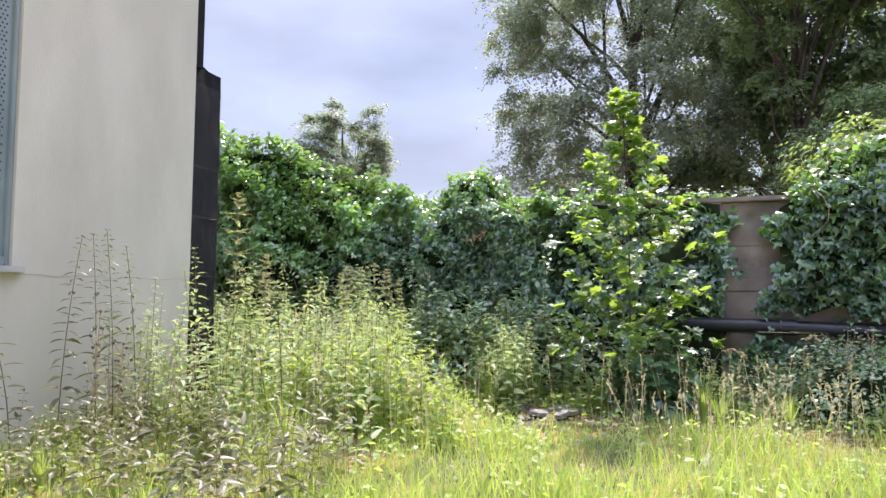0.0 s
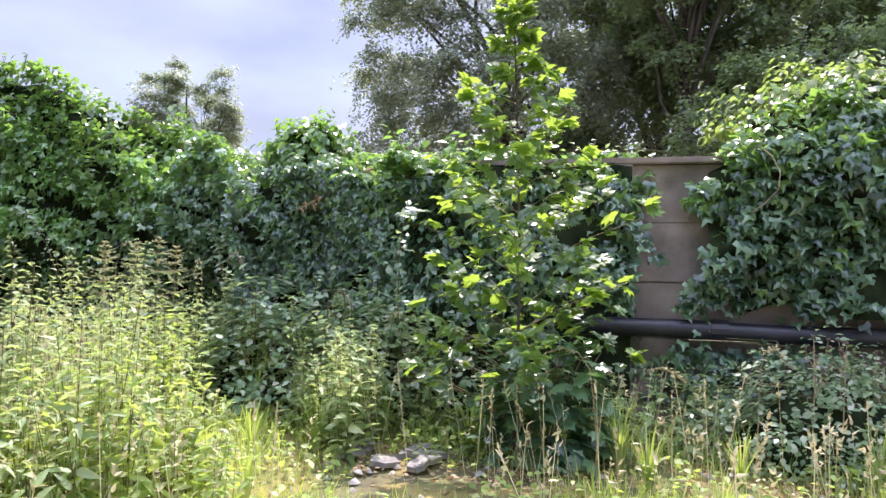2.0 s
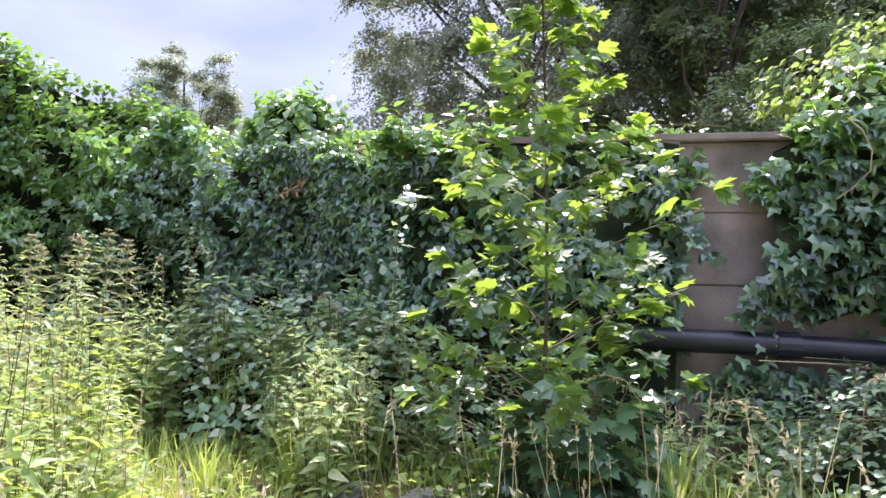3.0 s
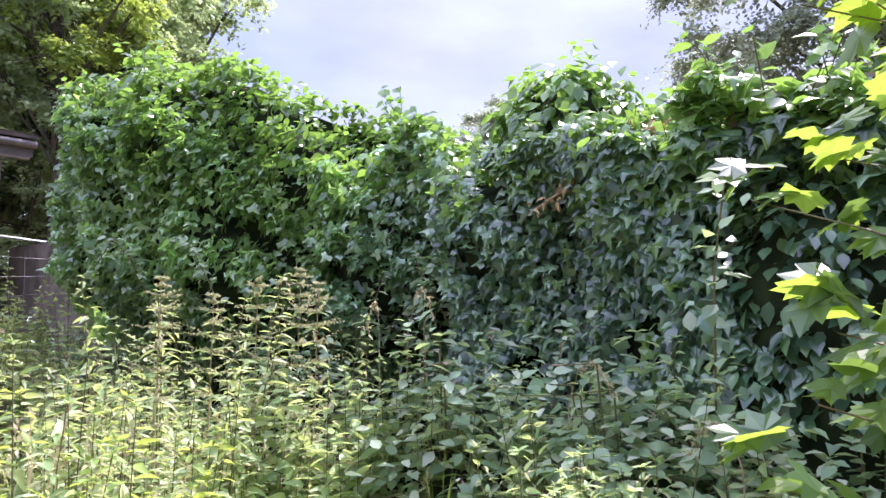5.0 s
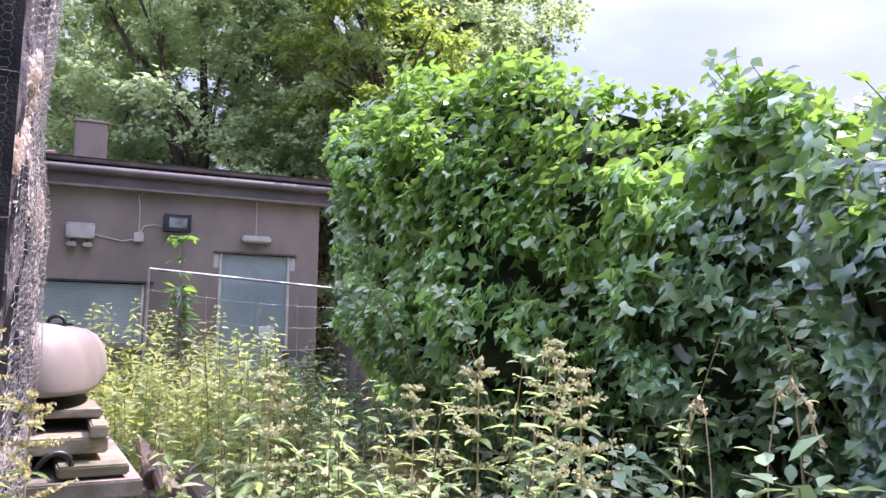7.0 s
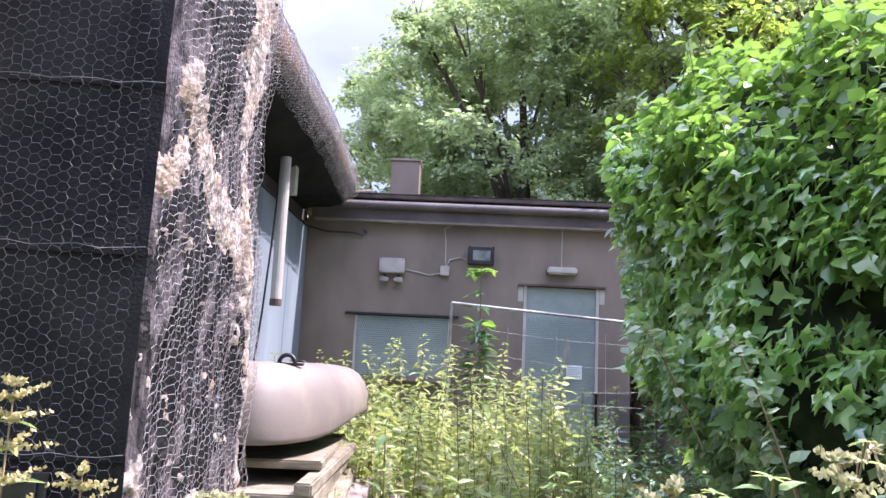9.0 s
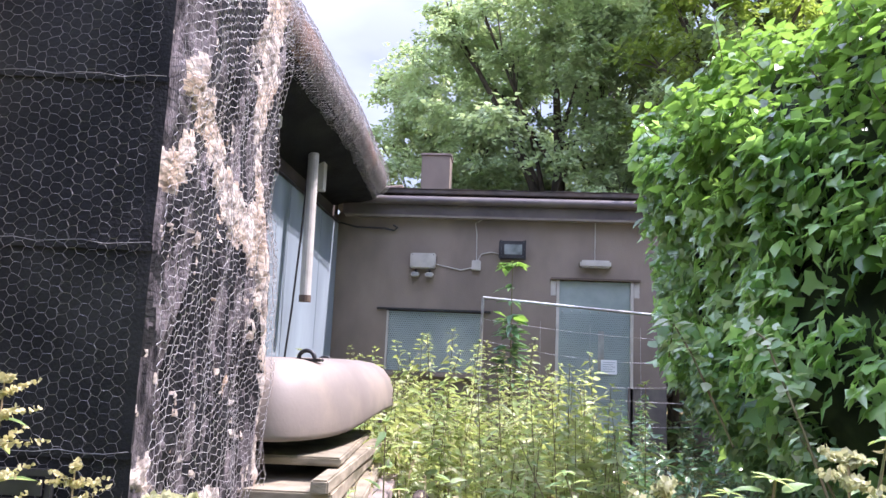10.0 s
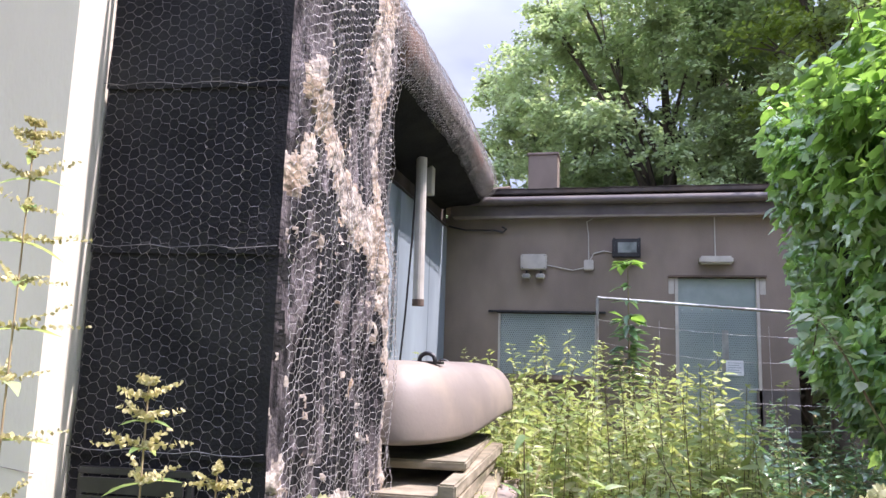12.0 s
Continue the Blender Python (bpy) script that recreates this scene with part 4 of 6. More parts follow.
    for q in bm.verts:
        q.co = Vector((q.co.x * 0.8, q.co.y * 0.42, max(q.co.z, -0.2) * 0.66)) * (1 + 0.12 * noise.noise(q.co * 4))
    part("core", bm, STONE, heap, kind="stuff")
    hose = thing("black_hose", (-6.45, 6.58, 0), "black hose looping beside the timber stack", "hose")
    bm = bmesh.new()
    tube(bm, [(0.0 + 0.02 * t, 0.06 * math.cos(t), 1.10 + 0.06 * math.sin(t)) for t in np.linspace(-1.2, 2.4, 14)] + [(0.02, -0.2, 0.95), (0, -0.25, 0.4)], 0.014, 8)
    part("tube", bm, BLACKM, hose, smooth=True)


vent_cowl()

# ---- garden wall of concrete panels, and the black pipe on it ----


def garden_wall():
    posts = (-2.45, -0.62, 1.21, 3.04, 4.87)
    for i, x in enumerate(posts):
        bm = bmesh.new()
        box(bm, (x - 0.07, 8.70, 0.0), (x + 0.07, 8.86, 2.40), 0.008)
        part("wall_post", bm, CONC, None, "mossy concrete wall post", kind="structure")
        if i + 1 < len(posts):
            # added slab, stops light showing through the panel joints
            bm = bmesh.new()
            box(bm, (x + 0.07, 8.80, 0.0), (posts[i + 1] - 0.07, 8.835, 2.345))
            part("wall_backing", bm, CONC, None, "added slab closing the joints behind the concrete panels", kind="structure")
            for z0, z1 in ((0.0, 0.45), (0.453, 0.91), (0.913, 1.365), (1.373, 1.86), (1.863, 2.34)):
                bm = bmesh.new()
                box(bm, (x + 0.07, 8.745, z0), (posts[i + 1] - 0.07, 8.80, z1), 0.006)
                part("wall_panel", bm, CONC, None, "mossy pinkish concrete wall panel", kind="structure")
    bm = bmesh.new()
    box(bm, (-2.5, 8.69, 2.345), (5.0, 8.87, 2.40), 0.01)
    part("coping", bm, CONC, None, "flat concrete coping with creepers", kind="structure")
    bm = bmesh.new()
    box(bm, (-13.5, 9.90, 0.0), (-2.52, 10.05, 2.35))
    part("wall_back", bm, CONC, None, "concrete wall buried under climbers", kind="structure")
    bm = bmesh.new()
    box(bm, (-2.58, 8.87, 0.0), (-2.45, 10.05, 2.35))
    part("wall_return", bm, CONC, None, "concrete wall return buried under climbers", kind="structure")
    p = thing("black_drain_pipe", (0, 0, 0), "thick black pipe running along the concrete wall", "pipe")
    bm = bmesh.new()
    tube(bm, [(x, 8.55, 1.01 - 0.012 * i + 0.01 * (i % 2)) for i, x in enumerate(np.linspace(-0.95, 4.9, 9))], 0.075, 14)
    part("pipe", bm, PIPE, p, smooth=True)
    for x in (0.05, 1.9, 3.7):
        bm = bmesh.new()
        rod(bm, (x, 8.55, 1.0), (x + 0.13, 8.55, 1.0), 0.088, 14)
        part("coupling", bm, PIPE, p)
    for x in (-0.5, 1.3, 3.1):
        bm = bmesh.new()
        box(bm, (x, 8.55, 0.90), (x + 0.03, 8.744, 0.935), 0.003)
        part("bracket", bm, BLACKM, p)
    p = thing("lower_drain_pipe", (0, 0, 0), "second dark pipe low along the wall", "pipe")
    bm = bmesh.new()
    tube(bm, [(x, 8.56, 0.62 - 0.01 * i) for i, x in enumerate(np.linspace(0.2, 4.9, 6))], 0.06, 12)
    part("pipe", bm, PIPE, p, smooth=True)


garden_wall()


def slabs():
    rng = np.random.default_rng(21)
    for i in range(22):
        x, y = rng.uniform(-2.5, -1.8), rng.uniform(6.95, 7.45)
        s = thing("broken_slab", (x, y, float(ground_z(x, y)) + 0.02), "broken mossy paving slab lying among grass", "slab", "broken paving slabs")
        bm = bmesh.new()
        n = rng.integers(5, 8)
        pts = [(rng.uniform(0.6, 1) * 0.13 * math.cos(2 * math.pi * k / n), rng.uniform(0.6, 1) * 0.09 * math.sin(2 * math.pi * k / n)) for k in range(n)]
        f = bm.faces.new([bm.verts.new((a, b, 0)) for a, b in pts])
        up = bmesh.ops.extrude_face_region(bm, geom=[f])["geom"]
        bmesh.ops.translate(bm, vec=(0, 0, 0.035), verts=[g for g in up if isinstance(g, bmesh.types.BMVert)])
        bmesh.ops.recalc_face_normals(bm, faces=bm.faces)
        part("slab", bm, STONE, s)
        s.rotation_euler = (rng.normal(0, 0.12), rng.normal(0, 0.12), rng.uniform(0, 6))
    m = thing("rubble_stones", (0, 0, 0), "scattered small stones and rubble in the grass", "stones", kind="stuff")
    P, n = [], 500
    x, y = rng.uniform(-5.5, 1.8, n), rng.uniform(4.5, 8.4, n)
    z = ground_z(x, y) + 0.005
    pos = np.stack([x, y, z], 1)
    T = [(0.6, 0, 0), (0.2, 0.5, 0), (-0.5, 0.35, 0), (-0.5, -0.4, 0), (0.2, -0.5, 0), (0.3, 0.05, 0.4), (-0.2, -0.05, 0.45)]
    Fc = [(0, 1, 5), (1, 2, 6, 5), (2, 3, 6), (3, 4, 5, 6), (4, 0, 5)]
    r, t, nn = frames(n, np.tile([0, 0, 1.0], (n, 1)), rng.normal(0, 1, (n, 3)), 0.15, rng)
    place("stone", scatter_mesh("stone", T, Fc, pos, r, t, nn, rng.uniform(0.02, 0.07, n), STONE), m, kind="stuff")


slabs()

# ---- plants ----
LINE = np.array([(0.07, -0.5), (0.07, 0), (-0.27, 1.1), (-0.56, 2.3), (-0.75, 3.0), (-1.14, 4.7), (-1.41, 5.4), (-1.9, 6.2), (-2.28, 6.53), (-2.84, 7.0), (-3.4, 7.5)])


def off_path(x, y, gap):
    """True where a place keeps that far from the trodden line."""
    best = np.full(np.shape(x), 99.0)
    for a, b in zip(LINE, LINE[1:]):
        d = b - a
        t = np.clip(((x - a[0]) * d[0] + (y - a[1]) * d[1]) / (d @ d), 0, 1)
        best = np.minimum(best, np.hypot(x - a[0] - t * d[0], y - a[1] - t * d[1]))
    return best > gap


TOPX = [-9.95, -9.5, -9.1, -8.5, -7.4, -6.1, -5.28, -4.6, -4.3, -4.05, -3.6, -3.2, -2.7, -1.0, -0.1, 0.1, 0.5, 1.0, 3.0, 5.0]
TOPZ = [2.1, 2.7, 3.25, 3.92, 3.62, 3.30, 2.96, 2.70, 2.46, 2.60, 2.66, 2.52, 2.44, 2.44, 2.40, 2.42, 2.74, 2.88, 2.95, 3.0]
FRX = [-9.95, -9.5, -9.0, -8.3, -7.2, -6.4, -5.6, -4.8, -4.2, -3.4, -2.6, -0.6, -0.05, 0.5, 3.0, 5.0]
FRY = [9.75, 9.4, 8.85, 8.46, 8.52, 8.75, 9.12, 9.30, 9.02, 8.88, 8.62, 8.62, 8.50, 8.38, 8.30, 8.30]
BKY = 9.75


def ivy_surface(x, s):
    """The hanging front (s 0 to 1, from the ground up) and the sloping top (s 1 to 1.6) of the climbers, with the outward way."""
    zt, yf = np.interp(x, TOPX, TOPZ), np.interp(x, FRX, FRY)
    deep = np.where(x < -2.7, 1.0, 0.45)
    shoulder = zt - np.where(x < -5.2, 0.9, 0.35)
    big = np.where(x < -4.6, 0.16, 0.05) * np.sin(x * 1.7 + 2.0 * np.sin(s * 2.6)) * np.sin(s * 3.3 + x * 1.1)
    lump = big + np.where(x < -4.6, 0.23, 0.17) * np.sin(x * 3.1 + 1.3 * np.sin(s * 5)) * np.sin(s * 7 + x * 1.9) + 0.09 * np.sin(x * 7.7 + s * 11) * np.sin(s * 9 - x * 3) + 0.06 * np.sin(x * 15 + 3 * np.sin(s * 9)) * np.sin(s * 21 + x * 4)
    a = np.clip(s, 0, 1)
    b = np.clip((s - 1) / 0.6, 0, 1)
    under = np.where(x < -4.6, 0.5 + 0.4 * smooth(-x, 6.5, 9.0), 0.18) * (1 - smooth(a, 0.25, 0.75))
    ang = b * math.pi / 2
    y = yf + under - lump * 0.8 + deep * (1 - np.cos(ang)) * 0.9
    z = a * shoulder + (zt - shoulder) * np.sin(ang) + lump * np.where(x < -4.4, 0.55, 0.22) * (s > 0.8)
    ny, nz = -np.cos(ang), np.sin(ang) + 0.12
    return y, z, ny, nz


def ivy_run(name, x0, x1, n_leaf, n_top, label, seed, size=(0.06, 0.11), hole=None):
    rng = np.random.default_rng(seed)
    ob = thing(name, (0, 0, 0), label, "climbing plant")
    # near-black sheet behind the leaves; its colour stands for the shade between them
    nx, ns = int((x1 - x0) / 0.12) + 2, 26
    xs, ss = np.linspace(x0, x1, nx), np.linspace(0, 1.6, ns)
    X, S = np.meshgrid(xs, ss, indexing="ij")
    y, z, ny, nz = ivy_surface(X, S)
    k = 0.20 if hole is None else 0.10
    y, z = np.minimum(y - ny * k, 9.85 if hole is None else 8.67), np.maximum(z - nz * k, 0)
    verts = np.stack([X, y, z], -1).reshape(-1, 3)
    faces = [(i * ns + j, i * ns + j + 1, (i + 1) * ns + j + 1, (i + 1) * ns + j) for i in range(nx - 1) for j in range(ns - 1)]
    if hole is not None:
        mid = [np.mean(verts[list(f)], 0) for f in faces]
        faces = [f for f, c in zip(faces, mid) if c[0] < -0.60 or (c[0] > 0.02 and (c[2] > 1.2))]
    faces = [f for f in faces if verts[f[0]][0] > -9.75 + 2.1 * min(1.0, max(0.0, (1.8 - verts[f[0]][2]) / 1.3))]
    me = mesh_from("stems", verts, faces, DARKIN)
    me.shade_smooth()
    place("stem_mass", me, ob, "dark backing sheet, shade between the ivy leaves as colour", kind="stuff")

    def leaves(nm, n, lo, hi, material, sz, template, fcs, jit, depth):
        x = rng.uniform(x0, x1, n)
        s = rng.uniform(lo, hi, n)
        y, z, ny, nz = ivy_surface(x, s)
        dep = np.abs(rng.normal(0, depth, n)) - 0.05
        pos = np.stack([x + rng.normal(0, 0.02, n), y - ny * dep, z - nz * dep], 1)
        keep = pos[:, 2] > ground_z(pos[:, 0], pos[:, 1]) + 0.02
        # the far end of the mound hangs clear of the ground
        keep &= pos[:, 0] > -9.95 + 1.9 * np.clip((1.7 - pos[:, 2]) / 1.3, 0, 1)
        if hole is not None:
            w = 0.10 * np.sin(pos[:, 2] * 9) + rng.normal(0, 0.035, n)
            low = (pos[:, 0] > -0.45 + w) & (pos[:, 0] < -0.10 + w) & (pos[:, 2] > 0.95)
            high = (pos[:, 0] > -0.50 + w) & (pos[:, 0] < -0.15 + w) & (pos[:, 2] > 2.18 + w) & (rng.random(n) > 0.2)
            pipe = (pos[:, 0] > -0.50 + w) & (pos[:, 2] < 1.16 + 0.05 * np.sin(pos[:, 0] * 13)) & (rng.random(n) > np.where(pos[:, 2] < 0.86, 0.85, 0.05))
            keep &= ~(low | high | pipe)
        gap = np.sin(pos[:, 0] * 5.3 + 2 * np.sin(pos[:, 2] * 3.1)) * np.sin(pos[:, 2] * 6.1 + pos[:, 0] * 2.2)
        keep &= (gap < rng.uniform(0.15, 0.9, n)) | ((hole is not None) & (pos[:, 0] < -0.5))
        fine = np.sin(pos[:, 0] * 14 + 3 * np.sin(pos[:, 2] * 5)) * np.sin(pos[:, 2] * 17 + 2 * np.sin(pos[:, 0] * 7))
        keep &= (fine < rng.uniform(0.2, 1.2, n)) | ((hole is not None) & (pos[:, 0] < -0.5))
        keep &= rng.random(n) < np.where((pos[:, 2] < 1.7) & (x < -4.6), 0.35 + 0.35 * pos[:, 2] / 1.7, 1.0)
        x, ny, nz, pos = x[keep], ny[keep], nz[keep], pos[keep]
        m = len(pos)
        side = -np.interp(x, FRX, np.gradient(FRY, FRX)) * ny * -1
        norm = np.stack([side, ny, nz + 0.6], 1)
        tip = np.stack([rng.normal(0, 0.3, m), ny * 0.6, -1.0 + 0 * x], 1)
        r, t, nn = frames(m, norm, tip, jit, rng)
        size_of = rng.uniform(sz[0], sz[1], m)
        # leaves low on the mound take the darker copy, shade put into colour
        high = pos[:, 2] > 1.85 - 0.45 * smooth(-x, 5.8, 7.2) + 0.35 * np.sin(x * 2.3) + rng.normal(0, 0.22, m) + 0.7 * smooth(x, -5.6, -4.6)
        sets = ((high, material), (~high, MOUND_SHADE)) if material is MOUND_L else ((high | ~high, material),)
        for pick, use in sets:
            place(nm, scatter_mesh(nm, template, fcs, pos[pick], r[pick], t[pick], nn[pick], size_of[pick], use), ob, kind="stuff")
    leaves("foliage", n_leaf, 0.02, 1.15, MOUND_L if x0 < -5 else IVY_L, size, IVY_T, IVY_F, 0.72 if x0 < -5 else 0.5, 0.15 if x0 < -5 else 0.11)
    # lighter, yellower leaves over the upper edge
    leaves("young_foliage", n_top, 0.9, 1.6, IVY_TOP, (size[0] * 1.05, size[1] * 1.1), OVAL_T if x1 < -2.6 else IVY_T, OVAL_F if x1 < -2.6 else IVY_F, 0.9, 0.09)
    # the outermost leaves, each by itself
    lm = []
    for k in range(5):
        v = [(a * (1 + rng.normal(0, 0.06)), b * (1 + rng.normal(0, 0.05)), c + rng.normal(0, 0.03)) for a, b, c in IVY_T]
        me = bpy.data.meshes.new("leaf")
        me.from_pydata(v, [], IVY_F)
        me.materials.append(IVY_L if k % 2 else IVY_TOP)
        lm.append(me)
    made = 0
    while made < 140:
        x, s = rng.uniform(x0 + 0.2, min(x1, 2.2) - 0.1), rng.uniform(0.35, 1.15)
        y, z, ny, nz = [float(q) for q in ivy_surface(np.array(x), np.array(s))]
        if hole is not None and (-1.05 < x < 0.12 or z < 1.25):
            made += 0.25
            continue
        up = Vector((rng.normal(0, 0.4), ny + rng.normal(0, 0.3), nz + 0.5 + rng.normal(0, 0.3))).normalized()
        d = Vector((rng.normal(0, 0.4), -0.3, -1))
        d = (d - up * d.dot(up)).normalized()
        o = new("leaf", lm[int(made) % 5])
        o.parent = ob
        o.matrix_basis = Matrix.Translation((x, y + ny * 0.06, z + nz * 0.03)) @ Matrix((d.cross(up), d, up)).transposed().to_4x4() @ Matrix.Scale(rng.uniform(*size) * 1.05, 4)
        made += 1
    # shoots standing up and out of the top
    m = int((x1 - x0) * 11)
    x = rng.uniform(x0, x1, m)
    s = rng.uniform(1.0, 1.5, m)
    y, z, ny, nz = ivy_surface(x, s)
    P, R2 = [], []
    bm = bmesh.new()
    for i in range(m):
        if hole is not None and -1.0 < x[i] < 0.0:
            continue
        p = Vector((x[i], y[i], z[i]))
        d = Vector((rng.normal(0, 0.5), ny[i] * 0.5 + rng.normal(0, 0.3), 0.9)).normalized()
        L = rng.uniform(0.12, 0.32)
        pts = [p + d * L * t + Vector((0, 0, -0.1 * t * t * L)) for t in (0, 0.4, 0.7, 1)]
        tube(bm, pts, 0.004, 3, 0.002)
        for t in np.linspace(0.25, 1, 6):
            P.append(p + d * L * t)
    part("shoot", bm, STEMM, ob, kind="stuff")
    P = np.array(P)
    q = len(P)
    r, t, nn = frames(q, np.tile([0, -0.5, 0.9], (q, 1)), rng.normal(0, 1, (q, 3)), 0.5, rng)
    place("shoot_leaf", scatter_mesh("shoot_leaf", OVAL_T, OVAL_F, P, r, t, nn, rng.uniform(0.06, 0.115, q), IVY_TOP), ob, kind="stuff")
    return ob


ivy_run("climber_mound", -9.95, -4.35, 30000, 12000, "great mound of glossy green climber hiding the wall", 31, (0.05, 0.11))
ivy_run("ivy_hedge", -4.35, -2.45, 10000, 3600, "dense ivy hanging over the wall, young shoots on top", 32, (0.05, 0.10))
ivy_run("wall_ivy", -2.45, 5.0, 17000, 6000, "dark ivy hanging down the concrete wall, leaving part bare", 33, (0.06, 0.115), hole=True)


def ivy_lump(name, c, r, n, label, material, seed, size=(0.06, 0.11)):
    rng = np.random.default_rng(seed)
    ob = thing(name, tuple(c), label, "climbing plant")
    d = unit(rng.normal(0, 1, (n, 3)))
    d[:, 2] = np.abs(d[:, 2])
    lump = 0.95 + 0.34 * np.sin(d[:, 0] * 7 + c[0]) * np.sin(d[:, 2] * 6 + d[:, 1] * 5)
    pos = d * np.array(r) * (lump * rng.uniform(0.82, 1.04, n))[:, None]
    rr, t, nn = frames(n, d + np.array([0, 0, 0.5]), np.tile([0, -0.3, -1.0], (n, 1)), 0.45, rng)
    place("foliage", scatter_mesh("foliage", OVAL_T, OVAL_F, pos, rr, t, nn, rng.uniform(*size, n), material), ob, kind="stuff")
    # dark filler ball, coloured as the shade inside the clump
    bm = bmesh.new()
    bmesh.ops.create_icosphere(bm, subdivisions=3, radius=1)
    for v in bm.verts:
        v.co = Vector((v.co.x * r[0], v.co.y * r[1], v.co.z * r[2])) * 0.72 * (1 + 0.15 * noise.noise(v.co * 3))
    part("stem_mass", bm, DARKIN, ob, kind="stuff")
    return ob


ivy_lump("young_climber", (-3.75, 9.45, 2.52), (0.48, 0.36, 0.47), 1000, "rounded crown of bright young climber on the hedge", IVY_TOP, 41, (0.07, 0.12))
ivy_lump("hanging_ivy", (-2.15, 8.72, 1.0), (0.62, 0.26, 1.25), 2300, "dark ivy hanging in a clump before the wall", IVY_L, 44, (0.06, 0.11))
ivy_lump("hop_tangle", (1.35, 9.75, 2.75), (1.1, 0.6, 0.62), 2600, "leafy climber tangle behind the wall", leaf_mat("hop_leaf", [(0.07, 0.13, 0.04), (0.14, 0.22, 0.07), (0.26, 0.31, 0.13)], (0.45, 0.6, 0.13), 0.4), 42, (0.06, 0.12))
ivy_lump("hop_tangle", (3.4, 9.75, 2.9), (1.2, 0.6, 0.7), 2600, "pale flowering climber tangle behind the wall", IVY_TOP, 43, (0.05, 0.10))


def dead_branch():
    b = thing("dead_branch", (-3.40, 8.80, 2.05), "reddish dead branch with withered leaves caught in the ivy", "branch")
    bm = bmesh.new()
    pts = [(-0.18, 0, -0.06), (0, -0.03, 0.02), (0.16, -0.04, 0.13), (0.38, -0.02, 0.26), (0.6, 0.05, 0.34)]
    tube(bm, pts, 0.009, 5, 0.005)
    part("twig", bm, DRYM, b)
    rng = np.random.default_rng(4)
    pos = np.array([np.array(pts[k]) * (1 - f) + np.array(pts[k + 1]) * f for k, f in zip(rng.integers(0, 4, 120), rng.random(120))]) + rng.normal(0, 0.028, (120, 3))
    r, t, n = frames(120, np.tile([0, -1, 0.3], (120, 1)), np.tile([0, -0.2, -1.0], (120, 1)), 0.7, rng)
    place("dry_leaf", scatter_mesh("dry_leaf", LONG_T, LONG_F, pos, r, t, n, rng.uniform(0.03, 0.06, 120), DRY_L), b, "withered red-brown leaves", kind="stuff")
    c = thing("dry_tendril", (0.35, 8.18, 2.36), "pale dry curling tendril hanging from the ivy", "stem")
    bm = bmesh.new()
    tube(bm, [(0, 0, 0.02), (0.08, -0.02, -0.06), (0.13, -0.03, -0.18), (0.12, -0.03, -0.30), (0.03, -0.02, -0.40), (-0.05, 0, -0.46)], 0.005, 5, 0.003)
    part("stem", bm, DRYM, c)


dead_branch()

# ---- nettles ----


def nettle_parts(h, rng, rich=1.0):
    """Leaves of one nettle: places, ways, sizes; and its tassels."""
    P, Tt, S = [], [], []
    Q, Qt, Qs = [], [], []
    lean = rng.normal(0, 0.05, 2)
    z, a = h * rng.uniform(0.08, 0.2), rng.uniform(0, 6)
    while z < h:
        f = z / h
        size = (0.150 * (1 - f) ** 0.55 + 0.034) * rng.uniform(0.8, 1.15) * rich
        for s in (0, math.pi):
            d = np.array([math.cos(a + s), math.sin(a + s), 0.25 - 0.35 * (1 - f)])
            P.append(np.array([lean[0] * z * f * 2, lean[1] * z * f * 2, z]) + d * 0.012)
            Tt.append(d)
            S.append(size)
            if 0.45 < f < 0.97:
                for _ in range(2):
                    e = np.array([math.cos(a + s + rng.normal(0, 0.5)), math.sin(a + s + rng.normal(0, 0.5)), rng.uniform(-0.6, 0.2)])
                    Q.append(P[-1] + e * 0.01)
                    Qt.append(e)
                    Qs.append(rng.uniform(0.025, 0.055) * (1.2 - f * 0.6))
        a += math.pi / 2 + rng.normal(0, 0.15)
        z += (0.095 - 0.055 * f) * rng.uniform(0.85, 1.15)
    for _ in range(6):
        e = np.array([rng.normal(0, 0.5), rng.normal(0, 0.5), 1.0])
        P.append(np.array([lean[0] * h * 2, lean[1] * h * 2, h]))
        Tt.append(e)
        S.append(0.035)
    return lean, [np.array(v) for v in (P, Tt, S, Q, Qt, Qs)]


TASSEL_T = [(-0.10, 0, 0), (0.10, 0, 0), (0.13, 0.5, 0.06), (0, 1, -0.1), (-0.13, 0.5, 0.06)]


